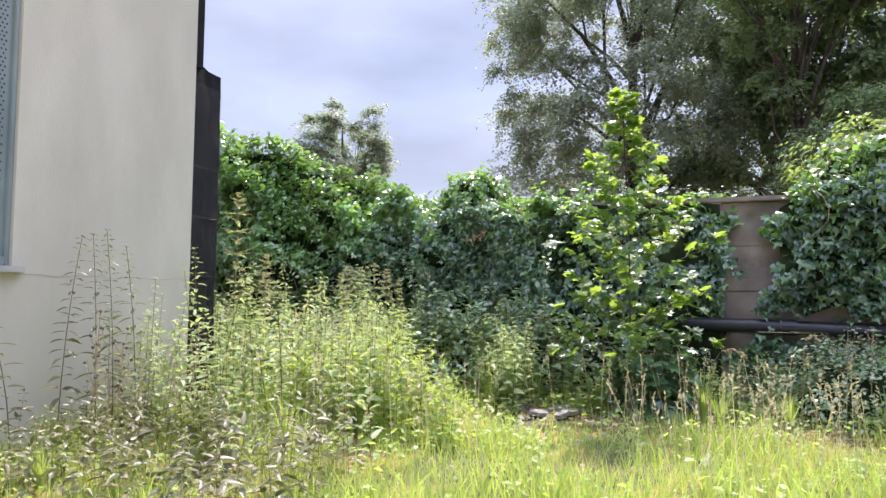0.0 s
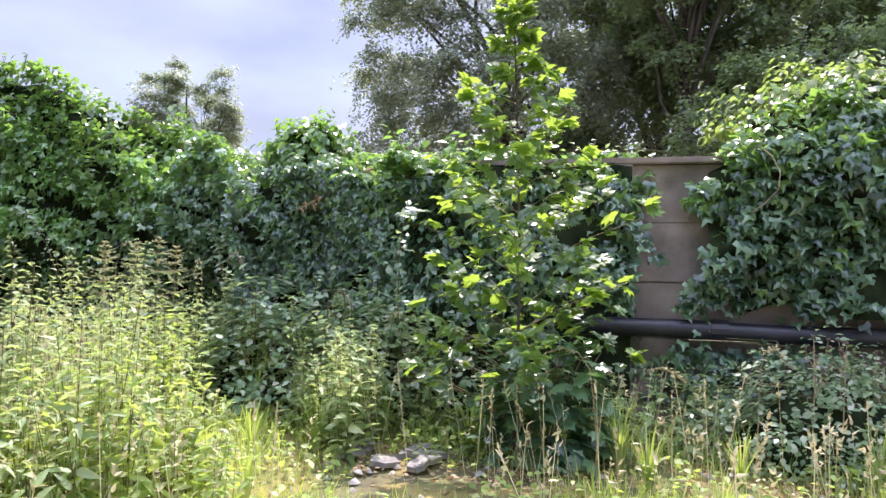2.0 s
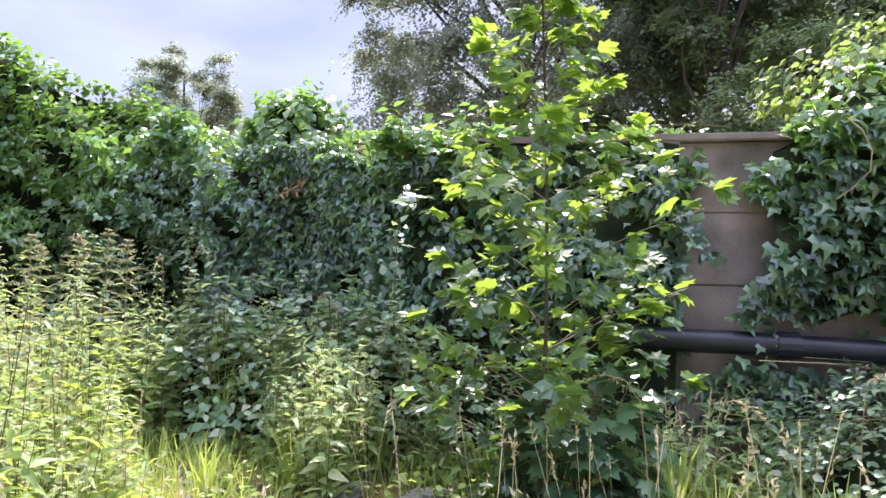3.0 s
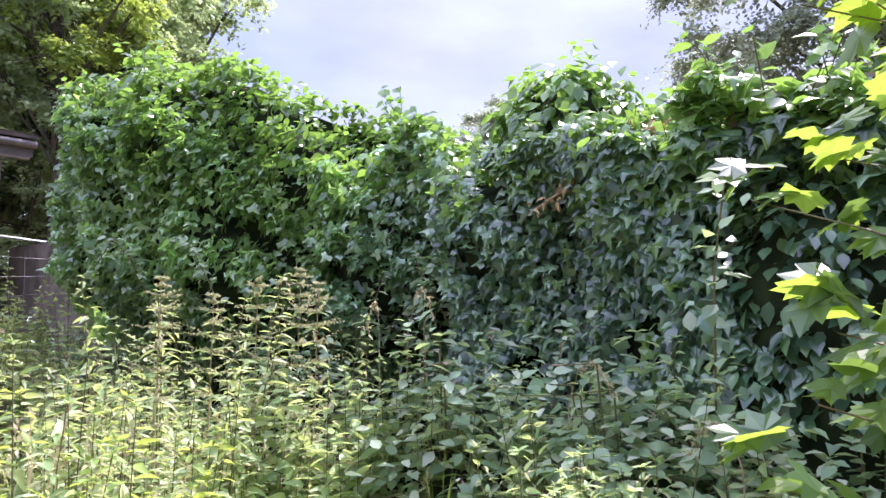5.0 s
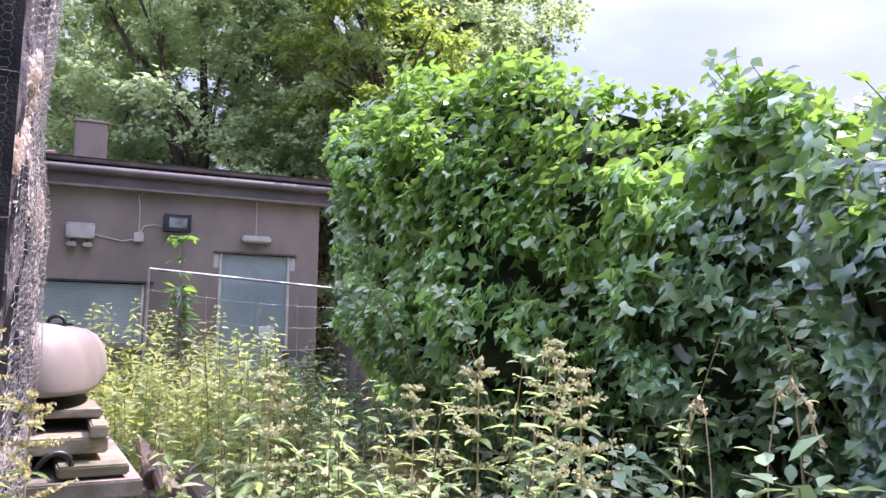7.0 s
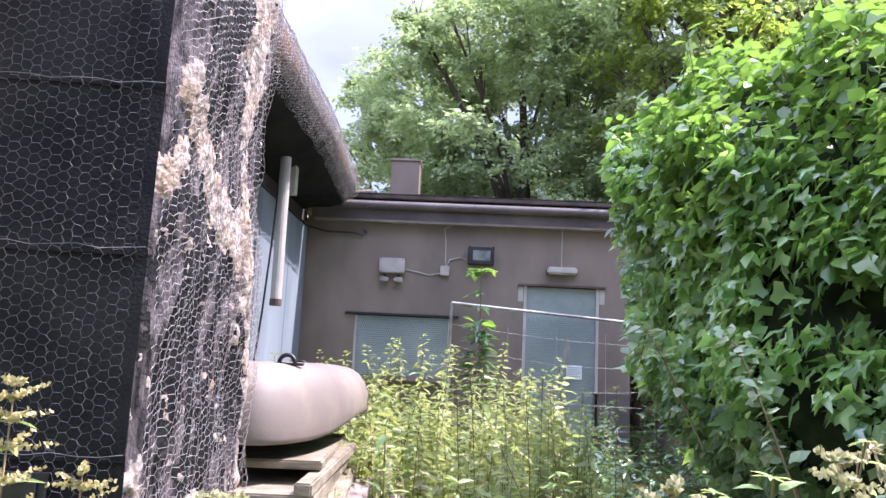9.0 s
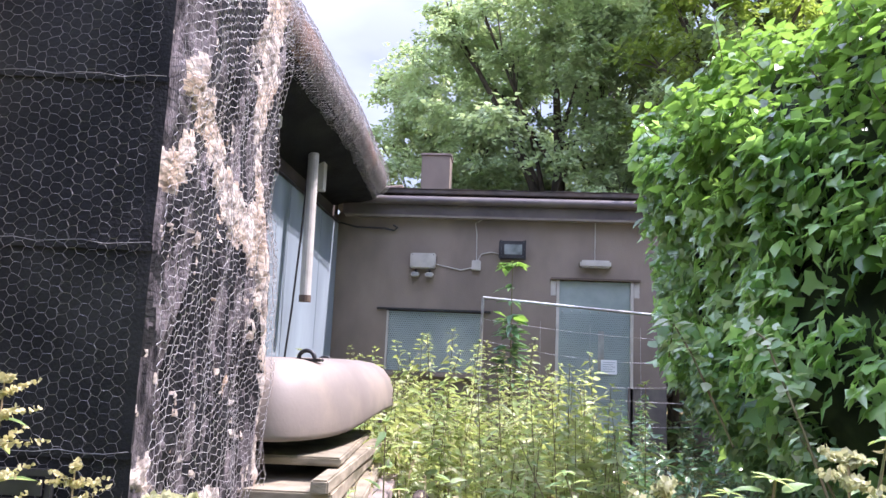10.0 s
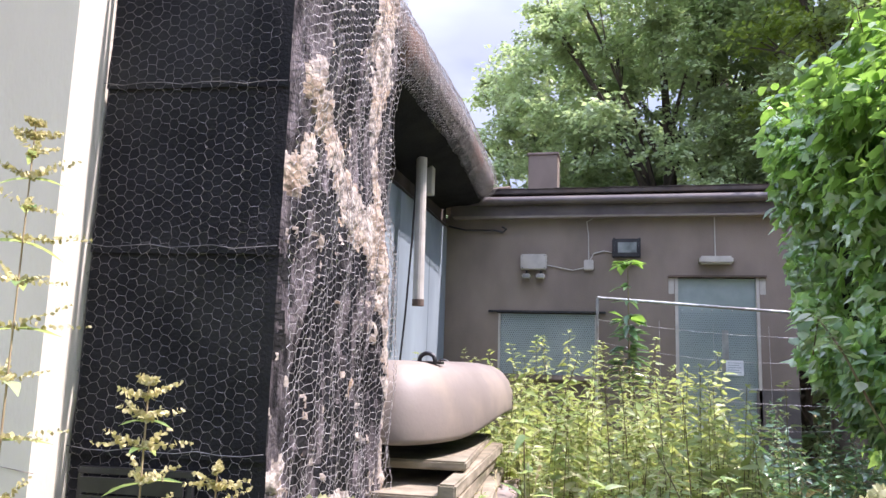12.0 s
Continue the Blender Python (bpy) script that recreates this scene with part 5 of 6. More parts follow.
def nettle_field(name, spots, heights, label, seed, leafmat=None, rich=1.0):
    rng = np.random.default_rng(seed)
    ob = thing(name, (0, 0, 0), label, "nettles", kind="stuff")
    A = [[] for _ in range(6)]
    stems = []
    for (x, y), h in zip(spots, heights):
        # taller and lower clumps
        h = h * (1.0 + 0.22 * math.sin(x * 3.7 + 1.1 * math.sin(y * 2.9)) * math.sin(y * 4.3 + x) + float(rng.normal(0, 0.13)))
        lean, got = nettle_parts(h, rng, rich * float(rng.uniform(0.65, 1.35)))
        base = np.array([x, y, float(ground_z(x, y))])
        got[0] = got[0] + base
        if len(got[3]):
            got[3] = got[3] + base
        for a, g in zip(A, got):
            if len(g):
                a.append(g)
        stems.append((base, h, lean))
    P, Tt, S, Q, Qt, Qs = [np.concatenate(a) for a in A]
    for nm, p, t, s, T, Fc, m in (("leaves", P, Tt, S, LONG_T, LONG_F, leafmat or NET_L), ("tassels", Q, Qt, Qs, TASSEL_T, CARD_F, TASSEL_L)):
        n = len(p)
        up = np.tile([0, 0, 1.0], (n, 1))
        r, t2, nn = frames(n, up, t, 0.42, rng)
        place(nm, scatter_mesh(nm, T, Fc, p, r, t2, nn, s, m), ob, kind="stuff")
    n = len(stems)
    B = np.array([s[0] for s in stems])
    H = np.array([s[1] for s in stems])
    Ln = np.array([s[2] for s in stems])
    tip = np.stack([Ln[:, 0] * 2, Ln[:, 1] * 2, np.ones(n)], 1)
    tip = unit(tip)
    nn = unit(np.cross(tip, np.tile([0.3, 1, 0], (n, 1))))
    w = 0.0032
    T = [(-w, 0, -w), (w, 0, -w), (0, 0, w), (-w * 0.4, 1, -w * 0.4), (w * 0.4, 1, -w * 0.4), (0, 1, w * 0.4)]
    place("stem", scatter_mesh("stem", T, [(0, 1, 4, 3), (1, 2, 5, 4), (2, 0, 3, 5)], B, np.cross(tip, nn), tip, nn, H, STEMM), ob, kind="stuff")
    return ob


def spots(n, x0, x1, y0, y1, gap, rng, cond=None):
    out = []
    tries = 0
    while len(out) < n and tries < n * 30:
        tries += 1
        x, y = rng.uniform(x0, x1), rng.uniform(y0, y1)
        if math.hypot(x + 3.3, y - 4.8) < 0.5:
            continue
        if bool(off_path(x, y, gap)) and (cond is None or cond(x, y)):
            out.append((x, y))
    return out


rng = np.random.default_rng(51)
# between the house wall and the path
sp = spots(135, -5.2, -2.3, 4.4, 7.9, 0.75, rng, lambda x, y: x < -2.5 - 0.35 * (y - 4.4) or y < 6.6 and x < -2.9)
nettle_field("nettle_bed", sp, [float(rng.uniform(0.55, 0.98) + 0.22 * smooth(-x, 3.2, 4.6)) for x, y in sp], "thick bed of flowering nettles", 61, None, 0.72)
sp = spots(110, -7.2, -3.9, 7.0, 8.5, 0.8, rng)
nettle_field("nettle_bed", sp, [float(rng.uniform(0.6, 1.05)) for _ in sp], "thick bed of flowering nettles under the climbers", 62)
sp = spots(330, -11.8, -7.0, 5.8, 8.3, 0.8, rng, lambda x, y: not (x > -7.9 and y < 7.35))
nettle_field("nettle_bed", sp, [float(rng.uniform(0.55, 1.18)) for _ in sp], "sunlit nettles in front of the annex", 63, leaf_mat("pale_nettle_leaf", [(0.10, 0.17, 0.05), (0.20, 0.28, 0.09), (0.36, 0.42, 0.17), (0.50, 0.48, 0.27)], (0.55, 0.62, 0.18), 0.42), 1.0)
sp = spots(150, -3.9, -2.1, 5.2, 7.9, 0.62, rng, lambda x, y: x < -2.2 - 0.0 * y and not (x > -3.0 and y > 6.9))
nettle_field("weed_bed", sp, [float(rng.uniform(0.35, 0.72) + 0.25 * smooth(-x, 2.6, 3.6)) for x, y in sp], "mixed sunlit weeds and young nettles", 65, GRASS_L, 0.8)
sp = spots(100, -3.1, -2.35, 6.8, 7.85, 0.3, rng)
nettle_field("weed_bed", sp, [float(rng.uniform(0.35, 0.85)) for _ in sp], "sunlit weeds and nettles in the trodden grass", 70, None, 0.7)
sp = spots(70, -4.6, -3.0, 7.6, 8.4, 0.5, rng, lambda x, y: y > 7.95 or x < -3.95)
nettle_field("nettle_bed", sp, [float(rng.uniform(0.7, 1.05)) for x, y in sp], "nettles in front of the brambles", 68)
# weeds along the house wall, darkened by leaf colour as if in shade
sp = spots(120, -5.0, -2.2, 2.8, 5.0, 1.3, rng)
nettle_field("weed_bed", sp, [float(rng.uniform(0.25, 0.6)) for x, y in sp], "mixed low dull weeds along the house wall, shade in their colour", 66, SHADE_WEED_L, 0.8)
sp = spots(90, -2.3, 0.6, 7.6, 8.4, 0.6, rng)
nettle_field("weed_bed", sp, [float(rng.uniform(0.25, 0.5)) for x, y in sp], "low weeds at the wall foot", 67, None, 0.9)
sp = spots(150, -12.1, -9.2, 8.3, 10.6, 0.8, rng)
nettle_field("weed_bed", sp, [float(rng.uniform(0.3, 0.8)) for _ in sp], "dark weeds round the end of the climber mound", 69, IVY_L, 1.0)
sp = spots(60, -3.4, -1.9, 7.7, 8.6, 0.6, rng)
nettle_field("nettle_bed", sp, [float(rng.uniform(0.5, 0.9)) for _ in sp], "low nettles at the foot of the ivy", 64)


def tall_nettle(x, y, top, seed, label="tall single nettle with pale flowers", leaf=None):
    """One nettle that stands out, built as a thing with its own parts."""
    rng = np.random.default_rng(seed)
    z0 = float(ground_z(x, y))
    h = top - z0
    ob = thing("nettle", (x, y, z0), label, "nettle", "tall nettles")
    lean, (P, Tt, S, Q, Qt, Qs) = nettle_parts(h, rng, 0.95)
    bm = bmesh.new()
    tube(bm, [(lean[0] * t * t * h * 2, lean[1] * t * t * h * 2, h * t) for t in np.linspace(0, 1, 7)], 0.005, 5, 0.0022)
    part("stem", bm, STEMM, ob)
    for nm, p, t, s, T, Fc, m in (("leaves", P, Tt, S, LONG_T, LONG_F, leaf or NET_L), ("tassels", Q, Qt, Qs, TASSEL_T, CARD_F, TASSEL_L)):
        n = len(p)
        r, t2, nn = frames(n, np.tile([0, 0, 1.0], (n, 1)), t, 0.2, rng)
        place(nm, scatter_mesh(nm, T, Fc, p, r, t2, nn, s, m), ob, kind="stuff")
    return ob


for i, (x, y, top) in enumerate(((-4.88, 4.45, 1.80), (-4.92, 3.6, 1.45), (-4.86, 8.55, 1.70), (-4.6, 6.30, 1.30), (-4.62, 7.80, 1.62), (-4.85, 8.0, 1.66), (-4.5, 7.5, 1.5), (-5.3, 7.9, 1.52), (-5.6, 8.0, 1.5),
                                 (-4.3, 6.1, 1.35), (-3.9, 5.9, 1.40), (-4.4, 5.6, 1.5), (-4.7, 5.2, 1.7), (-4.2, 4.9, 1.5), (-3.7, 5.1, 1.35), (-4.95, 4.75, 1.65), (-4.9, 4.3, 1.75), (-4.95, 4.0, 1.72),
                                 (-9.5, 7.2, 1.95), (-9.0, 6.9, 1.85), (-9.9, 7.6, 2.0), (-8.4, 7.5, 1.8), (-8.0, 7.7, 1.7), (-7.6, 7.8, 1.6), (-10.6, 6.8, 2.0), (-6.4, 7.9, 1.45), (-5.9, 7.7, 1.4))):
    # nettles by the house wall get the shade-coloured leaf
    if x < -4.8 and y < 5:
        tall_nettle(x, y, top, 100 + i, "tall thin nettle by the house wall, drooping leaves coloured as shaded", SHADE_WEED_L)
    else:
        tall_nettle(x, y, top, 100 + i)


def flower_spike(x, y, top, seed):
    """A nettle top in full pale yellow flower, seen close."""
    rng = np.random.default_rng(seed)
    z0 = float(ground_z(x, y))
    ob = thing("flowering_nettle", (x, y, z0), "nettle with pale yellow flower tassels in whorls", "nettle", "flowering nettles")
    h = top - z0
    bm = bmesh.new()
    tube(bm, [(0.02 * t, 0.01 * t, h * t) for t in np.linspace(0, 1, 6)], 0.0045, 6, 0.002)
    part("stem", bm, DRYM, ob)
    P, Tt, S, L, Lt, Ls = [], [], [], [], [], []
    z, a = h, rng.uniform(0, 6)
    k = 0
    while z > h * 0.35:
        for s in (0, math.pi):
            for j in range(2):
                ang = a + s + rng.normal(0, 0.35)
                d = np.array([math.cos(ang), math.sin(ang), rng.uniform(-0.05, 0.45)])
                n = min(0.035 + 0.024 * k, 0.15) * rng.uniform(0.75, 1.15)
                for f in np.linspace(0.05, 1, 9):
                    for q in range(3):
                        P.append(np.array([0.02, 0.01, 0]) * z / h + np.array([0, 0, z]) + d * n * f)
                        Tt.append(rng.normal(0, 1, 3))
                        S.append(0.0125 * (1.3 - f * 0.6))
            if k > 1:
                L.append(np.array([0.02, 0.01, 0]) * z / h + np.array([0, 0, z - 0.006]))
                Lt.append(np.array([math.cos(a + s + 0.5), math.sin(a + s + 0.5), -0.15]))
                Ls.append(min(0.035 + 0.014 * k, 0.11))
        a += math.pi / 2
        z -= 0.032 + 0.013 * k
        k += 1
    P, Tt, S, L, Lt, Ls = [np.array(v) for v in (P, Tt, S, L, Lt, Ls)]
    r, t, n = frames(len(P), rng.normal(0, 1, (len(P), 3)), Tt, 0.1, rng)
    place("tassels", scatter_mesh("tassels", CARD_T, CARD_F, P, r, t, n, S, YELLOW_L if seed < 253 else TASSEL_L), ob, "pale yellow flower tassels", kind="stuff")
    r, t, n = frames(len(L), np.tile([0, 0, 1.0], (len(L), 1)), Lt, 0.15, rng)
    place("leaves", scatter_mesh("leaves", LONG_T, LONG_F, L, r, t, n, Ls, NET_L), ob, kind="stuff")


YELLOW_L = leaf_mat("yellow_tassel", [(0.42, 0.38, 0.18), (0.56, 0.50, 0.26), (0.66, 0.60, 0.38)], (0.6, 0.55, 0.25), 0.35, 0.7, 0.3)
for i, (x, y, top) in enumerate(((-4.95, 6.43, 1.69), (-5.05, 6.55, 1.50), (-5.0, 6.02, 2.30), (-4.35, 7.08, 1.58), (-4.55, 7.72, 1.60), (-4.5, 7.95, 1.66), (-4.3, 7.9, 1.58), (-4.75, 7.6, 1.52))):
    flower_spike(x, y, top, 250 + i)


def dock(x, y, top, seed):
    """A dry branching seed stalk."""
    rng = np.random.default_rng(seed)
    z0 = float(ground_z(x, y))
    ob = thing("seed_stalk", (x, y, z0), "dry branching weed stalk with small seed heads", "weed", "seed stalks")
    h = top - z0
    bm = bmesh.new()
    tube(bm, [(0, 0, 0), (0.01, 0, h * 0.5), (0.03, 0.01, h)], 0.006, 5, 0.003)
    heads = []
    for k in range(7):
        z = h * rng.uniform(0.45, 0.95)
        a = rng.uniform(0, 6.28)
        L = rng.uniform(0.08, 0.22)
        e = (0.02 + math.cos(a) * L * 0.5, math.sin(a) * L * 0.5, z + L)
        tube(bm, [(0.015, 0, z), (0.02 + math.cos(a) * L * 0.4, math.sin(a) * L * 0.4, z + L * 0.5), e], 0.003, 4, 0.002)
        heads.append(e)
    part("stem", bm, DRYM, ob)
    bm = bmesh.new()
    for e in heads + [(0.03, 0.01, h)]:
        bmesh.ops.create_icosphere(bm, subdivisions=1, radius=0.013, matrix=Matrix.Translation(e))
    part("seed_head", bm, CLAY, ob, "small brown seed heads", kind="stuff")


for i, (x, y, top) in enumerate(((-4.3, 3.75, 1.15), (-4.0, 3.6, 0.95), (-4.45, 4.1, 0.9), (0.75, 7.6, 1.0), (0.95, 7.7, 0.95), (0.55, 7.5, 0.92), (1.25, 7.8, 0.98))):
    dock(x, y, top, 200 + i)

# ---- brambles ----


def bramble(name, c, r, n, seed, label, flowers=40, leafmat=None, size=(0.05, 0.088)):
    rng = np.random.default_rng(seed)
    z0 = float(ground_z(c[0], c[1]))
    ob = thing(name, (c[0], c[1], z0), label, "bramble bush")
    d = unit(rng.normal(0, 1, (n, 3)))
    d[:, 2] = np.abs(d[:, 2])
    lump = 1 + 0.22 * np.sin(d[:, 0] * 8 + seed) * np.sin(d[:, 2] * 7 + d[:, 1] * 6 + seed)
    pos = d * np.array(r) * (lump * rng.uniform(0.7, 1.05, n))[:, None]
    rr, t, nn = frames(n, d * 0.6 + np.array([0, 0, 0.9]), d + rng.normal(0, 0.7, (n, 3)), 0.4, rng)
    place("foliage", scatter_mesh("foliage", OVAL_T, OVAL_F, pos, rr, t, nn, rng.uniform(*size, n), leafmat or BRA_L), ob, kind="stuff")
    bm = bmesh.new()
    for i in range(26):
        a = rng.uniform(0, 6.28)
        e = Vector((math.cos(a) * r[0] * rng.uniform(0.5, 1.05), math.sin(a) * r[1] * rng.uniform(0.5, 1.05), r[2] * rng.uniform(0.3, 1.05)))
        tube(bm, [(e.x * 0.2, e.y * 0.2, 0), (e.x * 0.5, e.y * 0.5, e.z * 1.0), tuple(e)], 0.005, 4, 0.003)
    part("cane_mass", bm, STEMM, ob, kind="stuff")
    # solid core, as dark as the shade among the canes
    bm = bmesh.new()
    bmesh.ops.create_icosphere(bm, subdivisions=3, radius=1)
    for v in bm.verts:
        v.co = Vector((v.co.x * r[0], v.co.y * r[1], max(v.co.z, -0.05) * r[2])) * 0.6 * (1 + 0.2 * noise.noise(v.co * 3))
    part("shade_core", bm, DARKIN, ob, "dark solid core, shade among the canes as colour", kind="stuff")
    if flowers:
        k = rng.integers(0, n, flowers)
        k = k[pos[k, 2] > r[2] * 0.45]
        q = np.repeat(pos[k] * 1.05, 6, 0) + rng.normal(0, 0.022, (len(k) * 6, 3))
        rr, t, nn = frames(len(q), np.tile([0, 0, 1.0], (len(q), 1)), rng.normal(0, 1, (len(q), 3)), 0.6, rng)
        place("blossom", scatter_mesh("blossom", OVAL_T, OVAL_F, q, rr, t, nn, rng.uniform(0.018, 0.032, len(q)), leaf_mat("bramble_blossom", [(0.36, 0.24, 0.20), (0.52, 0.42, 0.36), (0.62, 0.55, 0.48)], (0.5, 0.4, 0.35), 0.25)), ob, "pale pinkish blossom", kind="stuff")
    return ob


bramble("bramble_bush", (-2.75, 8.28), (0.8, 0.5, 1.05), 2600, 71, "dark bramble bush in front of the ivy", 18, None, (0.06, 0.105))
bramble("bramble_bush", (-3.75, 8.35), (0.75, 0.5, 1.12), 2000, 72, "bramble bush with pinkish blossom heads", 34, None, (0.06, 0.105))
bramble("bramble_bush", (-1.95, 8.35), (0.5, 0.4, 0.85), 1000, 73, "low bramble bush at the wall foot", 6)
bramble("bramble_bush", (0.75, 7.85), (0.95, 0.55, 0.82), 3600, 74, "sprawling bramble with dry blossom by the wall", 80, None, (0.035, 0.065))
bramble("bramble_bush", (2.3, 7.8), (1.1, 0.8, 0.85), 3400, 75, "sprawling bramble with dry blossom by the wall", 60, None, (0.035, 0.065))
bramble("bramble_bush", (-5.4, 8.75), (0.8, 0.45, 1.15), 1500, 76, "bramble growing up under the climber", 20)


def bramble_shoot(pts, seed, n=26, size=(0.04, 0.075)):
    rng = np.random.default_rng(seed)
    base = Vector(pts[0])
    ob = thing("bramble_shoot", pts[0], "arching bramble shoot with leaves and buds", "bramble shoot", "bramble shoots")
    rel = [Vector(p) - base for p in pts]
    bm = bmesh.new()
    tube(bm, rel, 0.006, 5, 0.003)
    part("cane", bm, STEMM, ob)
    P = []
    for i in range(n):
        f = (0.25 + 0.75 * i / n) * (len(rel) - 1)
        k = min(int(f), len(rel) - 2)
        p = rel[k].lerp(rel[k + 1], f - k)
        for _ in range(3):
            P.append(p + Vector(rng.normal(0, 0.035, 3)))
    P = np.array(P)
    m = len(P)
    r, t, nn = frames(m, np.tile([0, -0.4, 0.9], (m, 1)), rng.normal(0, 1, (m, 3)), 0.4, rng)
    place("leaves", scatter_mesh("leaves", OVAL_T, OVAL_F, P, r, t, nn, rng.uniform(*size, m), BRA_L), ob)


bramble_shoot([(-4.25, 8.7, 0.9), (-4.35, 8.8, 1.35), (-4.5, 8.95, 1.65), (-4.67, 9.05, 1.83)], 81)
bramble_shoot([(-6.0, 8.6, 1.2), (-6.1, 8.5, 1.6), (-6.3, 8.45, 1.9), (-6.45, 8.4, 1.98)], 82)
for i, (x, z) in enumerate(((-5.3, 1.35), (-5.9, 1.6), (-6.7, 1.5), (-7.2, 1.9), (-5.0, 1.7), (-4.5, 1.5))):
    y = float(ivy_surface(np.array(x), np.array(z / 3.0))[0])
    bramble_shoot([(x + 0.35, y - 0.02, z - 0.45), (x + 0.2, y - 0.16, z - 0.05), (x, y - 0.2, z + 0.1), (x - 0.3, y - 0.16, z - 0.06)], 90 + i, 18, (0.05, 0.095))
bramble_shoot([(-3.3, 8.5, 0.9), (-3.3, 8.6, 1.3), (-3.2, 8.75, 1.42)], 83, 14)

bramble_shoot([(-2.32, 8.15, 0.4), (-2.36, 8.05, 1.1), (-2.33, 7.98, 1.6), (-2.26, 7.93, 1.98)], 84, 16, (0.045, 0.09))
bramble_shoot([(-0.25, 8.62, 2.42), (-0.5, 8.66, 2.46), (-0.8, 8.66, 2.44), (-1.1, 8.66, 2.47)], 85, 9, (0.04, 0.07))


def small_details():
    rng = np.random.default_rng(97)
    # arching pale grass stalks
    for i, (x, y, h, lean) in enumerate(((-4.1, 8.35, 1.45, 0.14), (-4.32, 8.4, 1.38, -0.05), (-5.2, 8.3, 1.5, 0.18), (-3.0, 8.1, 1.1, 0.15), (-2.2, 7.9, 0.95, -0.12), (-0.75, 7.1, 0.8, -0.25), (-0.55, 7.2, 0.7, 0.2), (0.2, 7.3, 0.85, 0.1))):
        z0 = float(ground_z(x, y))
        ob = thing("grass_stalk", (x, y, z0), "tall pale arching grass stalk with a drooping head", "grass stalk", "tall grass stalks")
        bm = bmesh.new()
        pts = [(lean * 0.3 * t * t, 0, h * t) for t in (0, 0.3, 0.6, 0.85)] + [(lean * 0.5, 0, h * 0.97), (lean * 0.9, -0.01, h), (lean * 1.3, -0.02, h * 0.96), (lean * 1.55, -0.02, h * 0.88)]
        tube(bm, pts, 0.003, 4, 0.002)
        part("stem", bm, DRYM, ob)
        n = 46
        k = rng.uniform(4, 6.99, n)
        P = np.array([np.array(pts[int(a)]) * (1 - a % 1) + np.array(pts[int(a) + 1]) * (a % 1) for a in k]) + rng.normal(0, 0.005, (n, 3))
        r, t, q = frames(n, rng.normal(0, 1, (n, 3)), np.tile([lean * 4, 0, -0.5], (n, 1)), 0.3, rng)
        place("seed_head", scatter_mesh("seed_head", LONG_T, LONG_F, P, r, t, q, rng.uniform(0.018, 0.03, n), SEED_L), ob, kind="stuff")
    # dry leaf litter
    ob = thing("leaf_litter", (0, 0, 0), "dry brown leaf litter and twigs on the moss", "leaf litter", kind="stuff")
    C = np.array([(0.3, 6.95), (-1.2, 6.9), (-0.9, 7.4), (-2.4, 7.2), (0.9, 7.2), (-3.2, 5.0)])
    n = 2600
    c = C[rng.integers(0, len(C), n)] + rng.normal(0, 0.33, (n, 2))
    pos = np.stack([c[:, 0], c[:, 1], ground_z(c[:, 0], c[:, 1]) + rng.uniform(0.005, 0.03, n)], 1)
    r, t, q = frames(n, np.tile([0, 0, 1.0], (n, 1)), rng.normal(0, 1, (n, 3)), 0.35, rng)
    place("dry_leaf", scatter_mesh("dry_leaf", OVAL_T, OVAL_F, pos, r, t, q, rng.uniform(0.02, 0.055, n), DRY_L), ob, kind="stuff")
    # pale flat stone in the grass
    s = thing("pale_stone", (-3.42, 5.02, float(ground_z(-3.42, 5.02)) + 0.02), "pale flat stone half hidden in grass", "stone")
    bm = bmesh.new()
    bmesh.ops.create_icosphere(bm, subdivisions=2, radius=0.24)
    for v in bm.verts:
        v.co = Vector((v.co.x * 1.2, v.co.y * 0.8, v.co.z * 0.35)) * (1 + 0.2 * noise.noise(v.co * 9))
    part("stone", bm, CONC, s)


small_details()

# ---- maple sapling ----


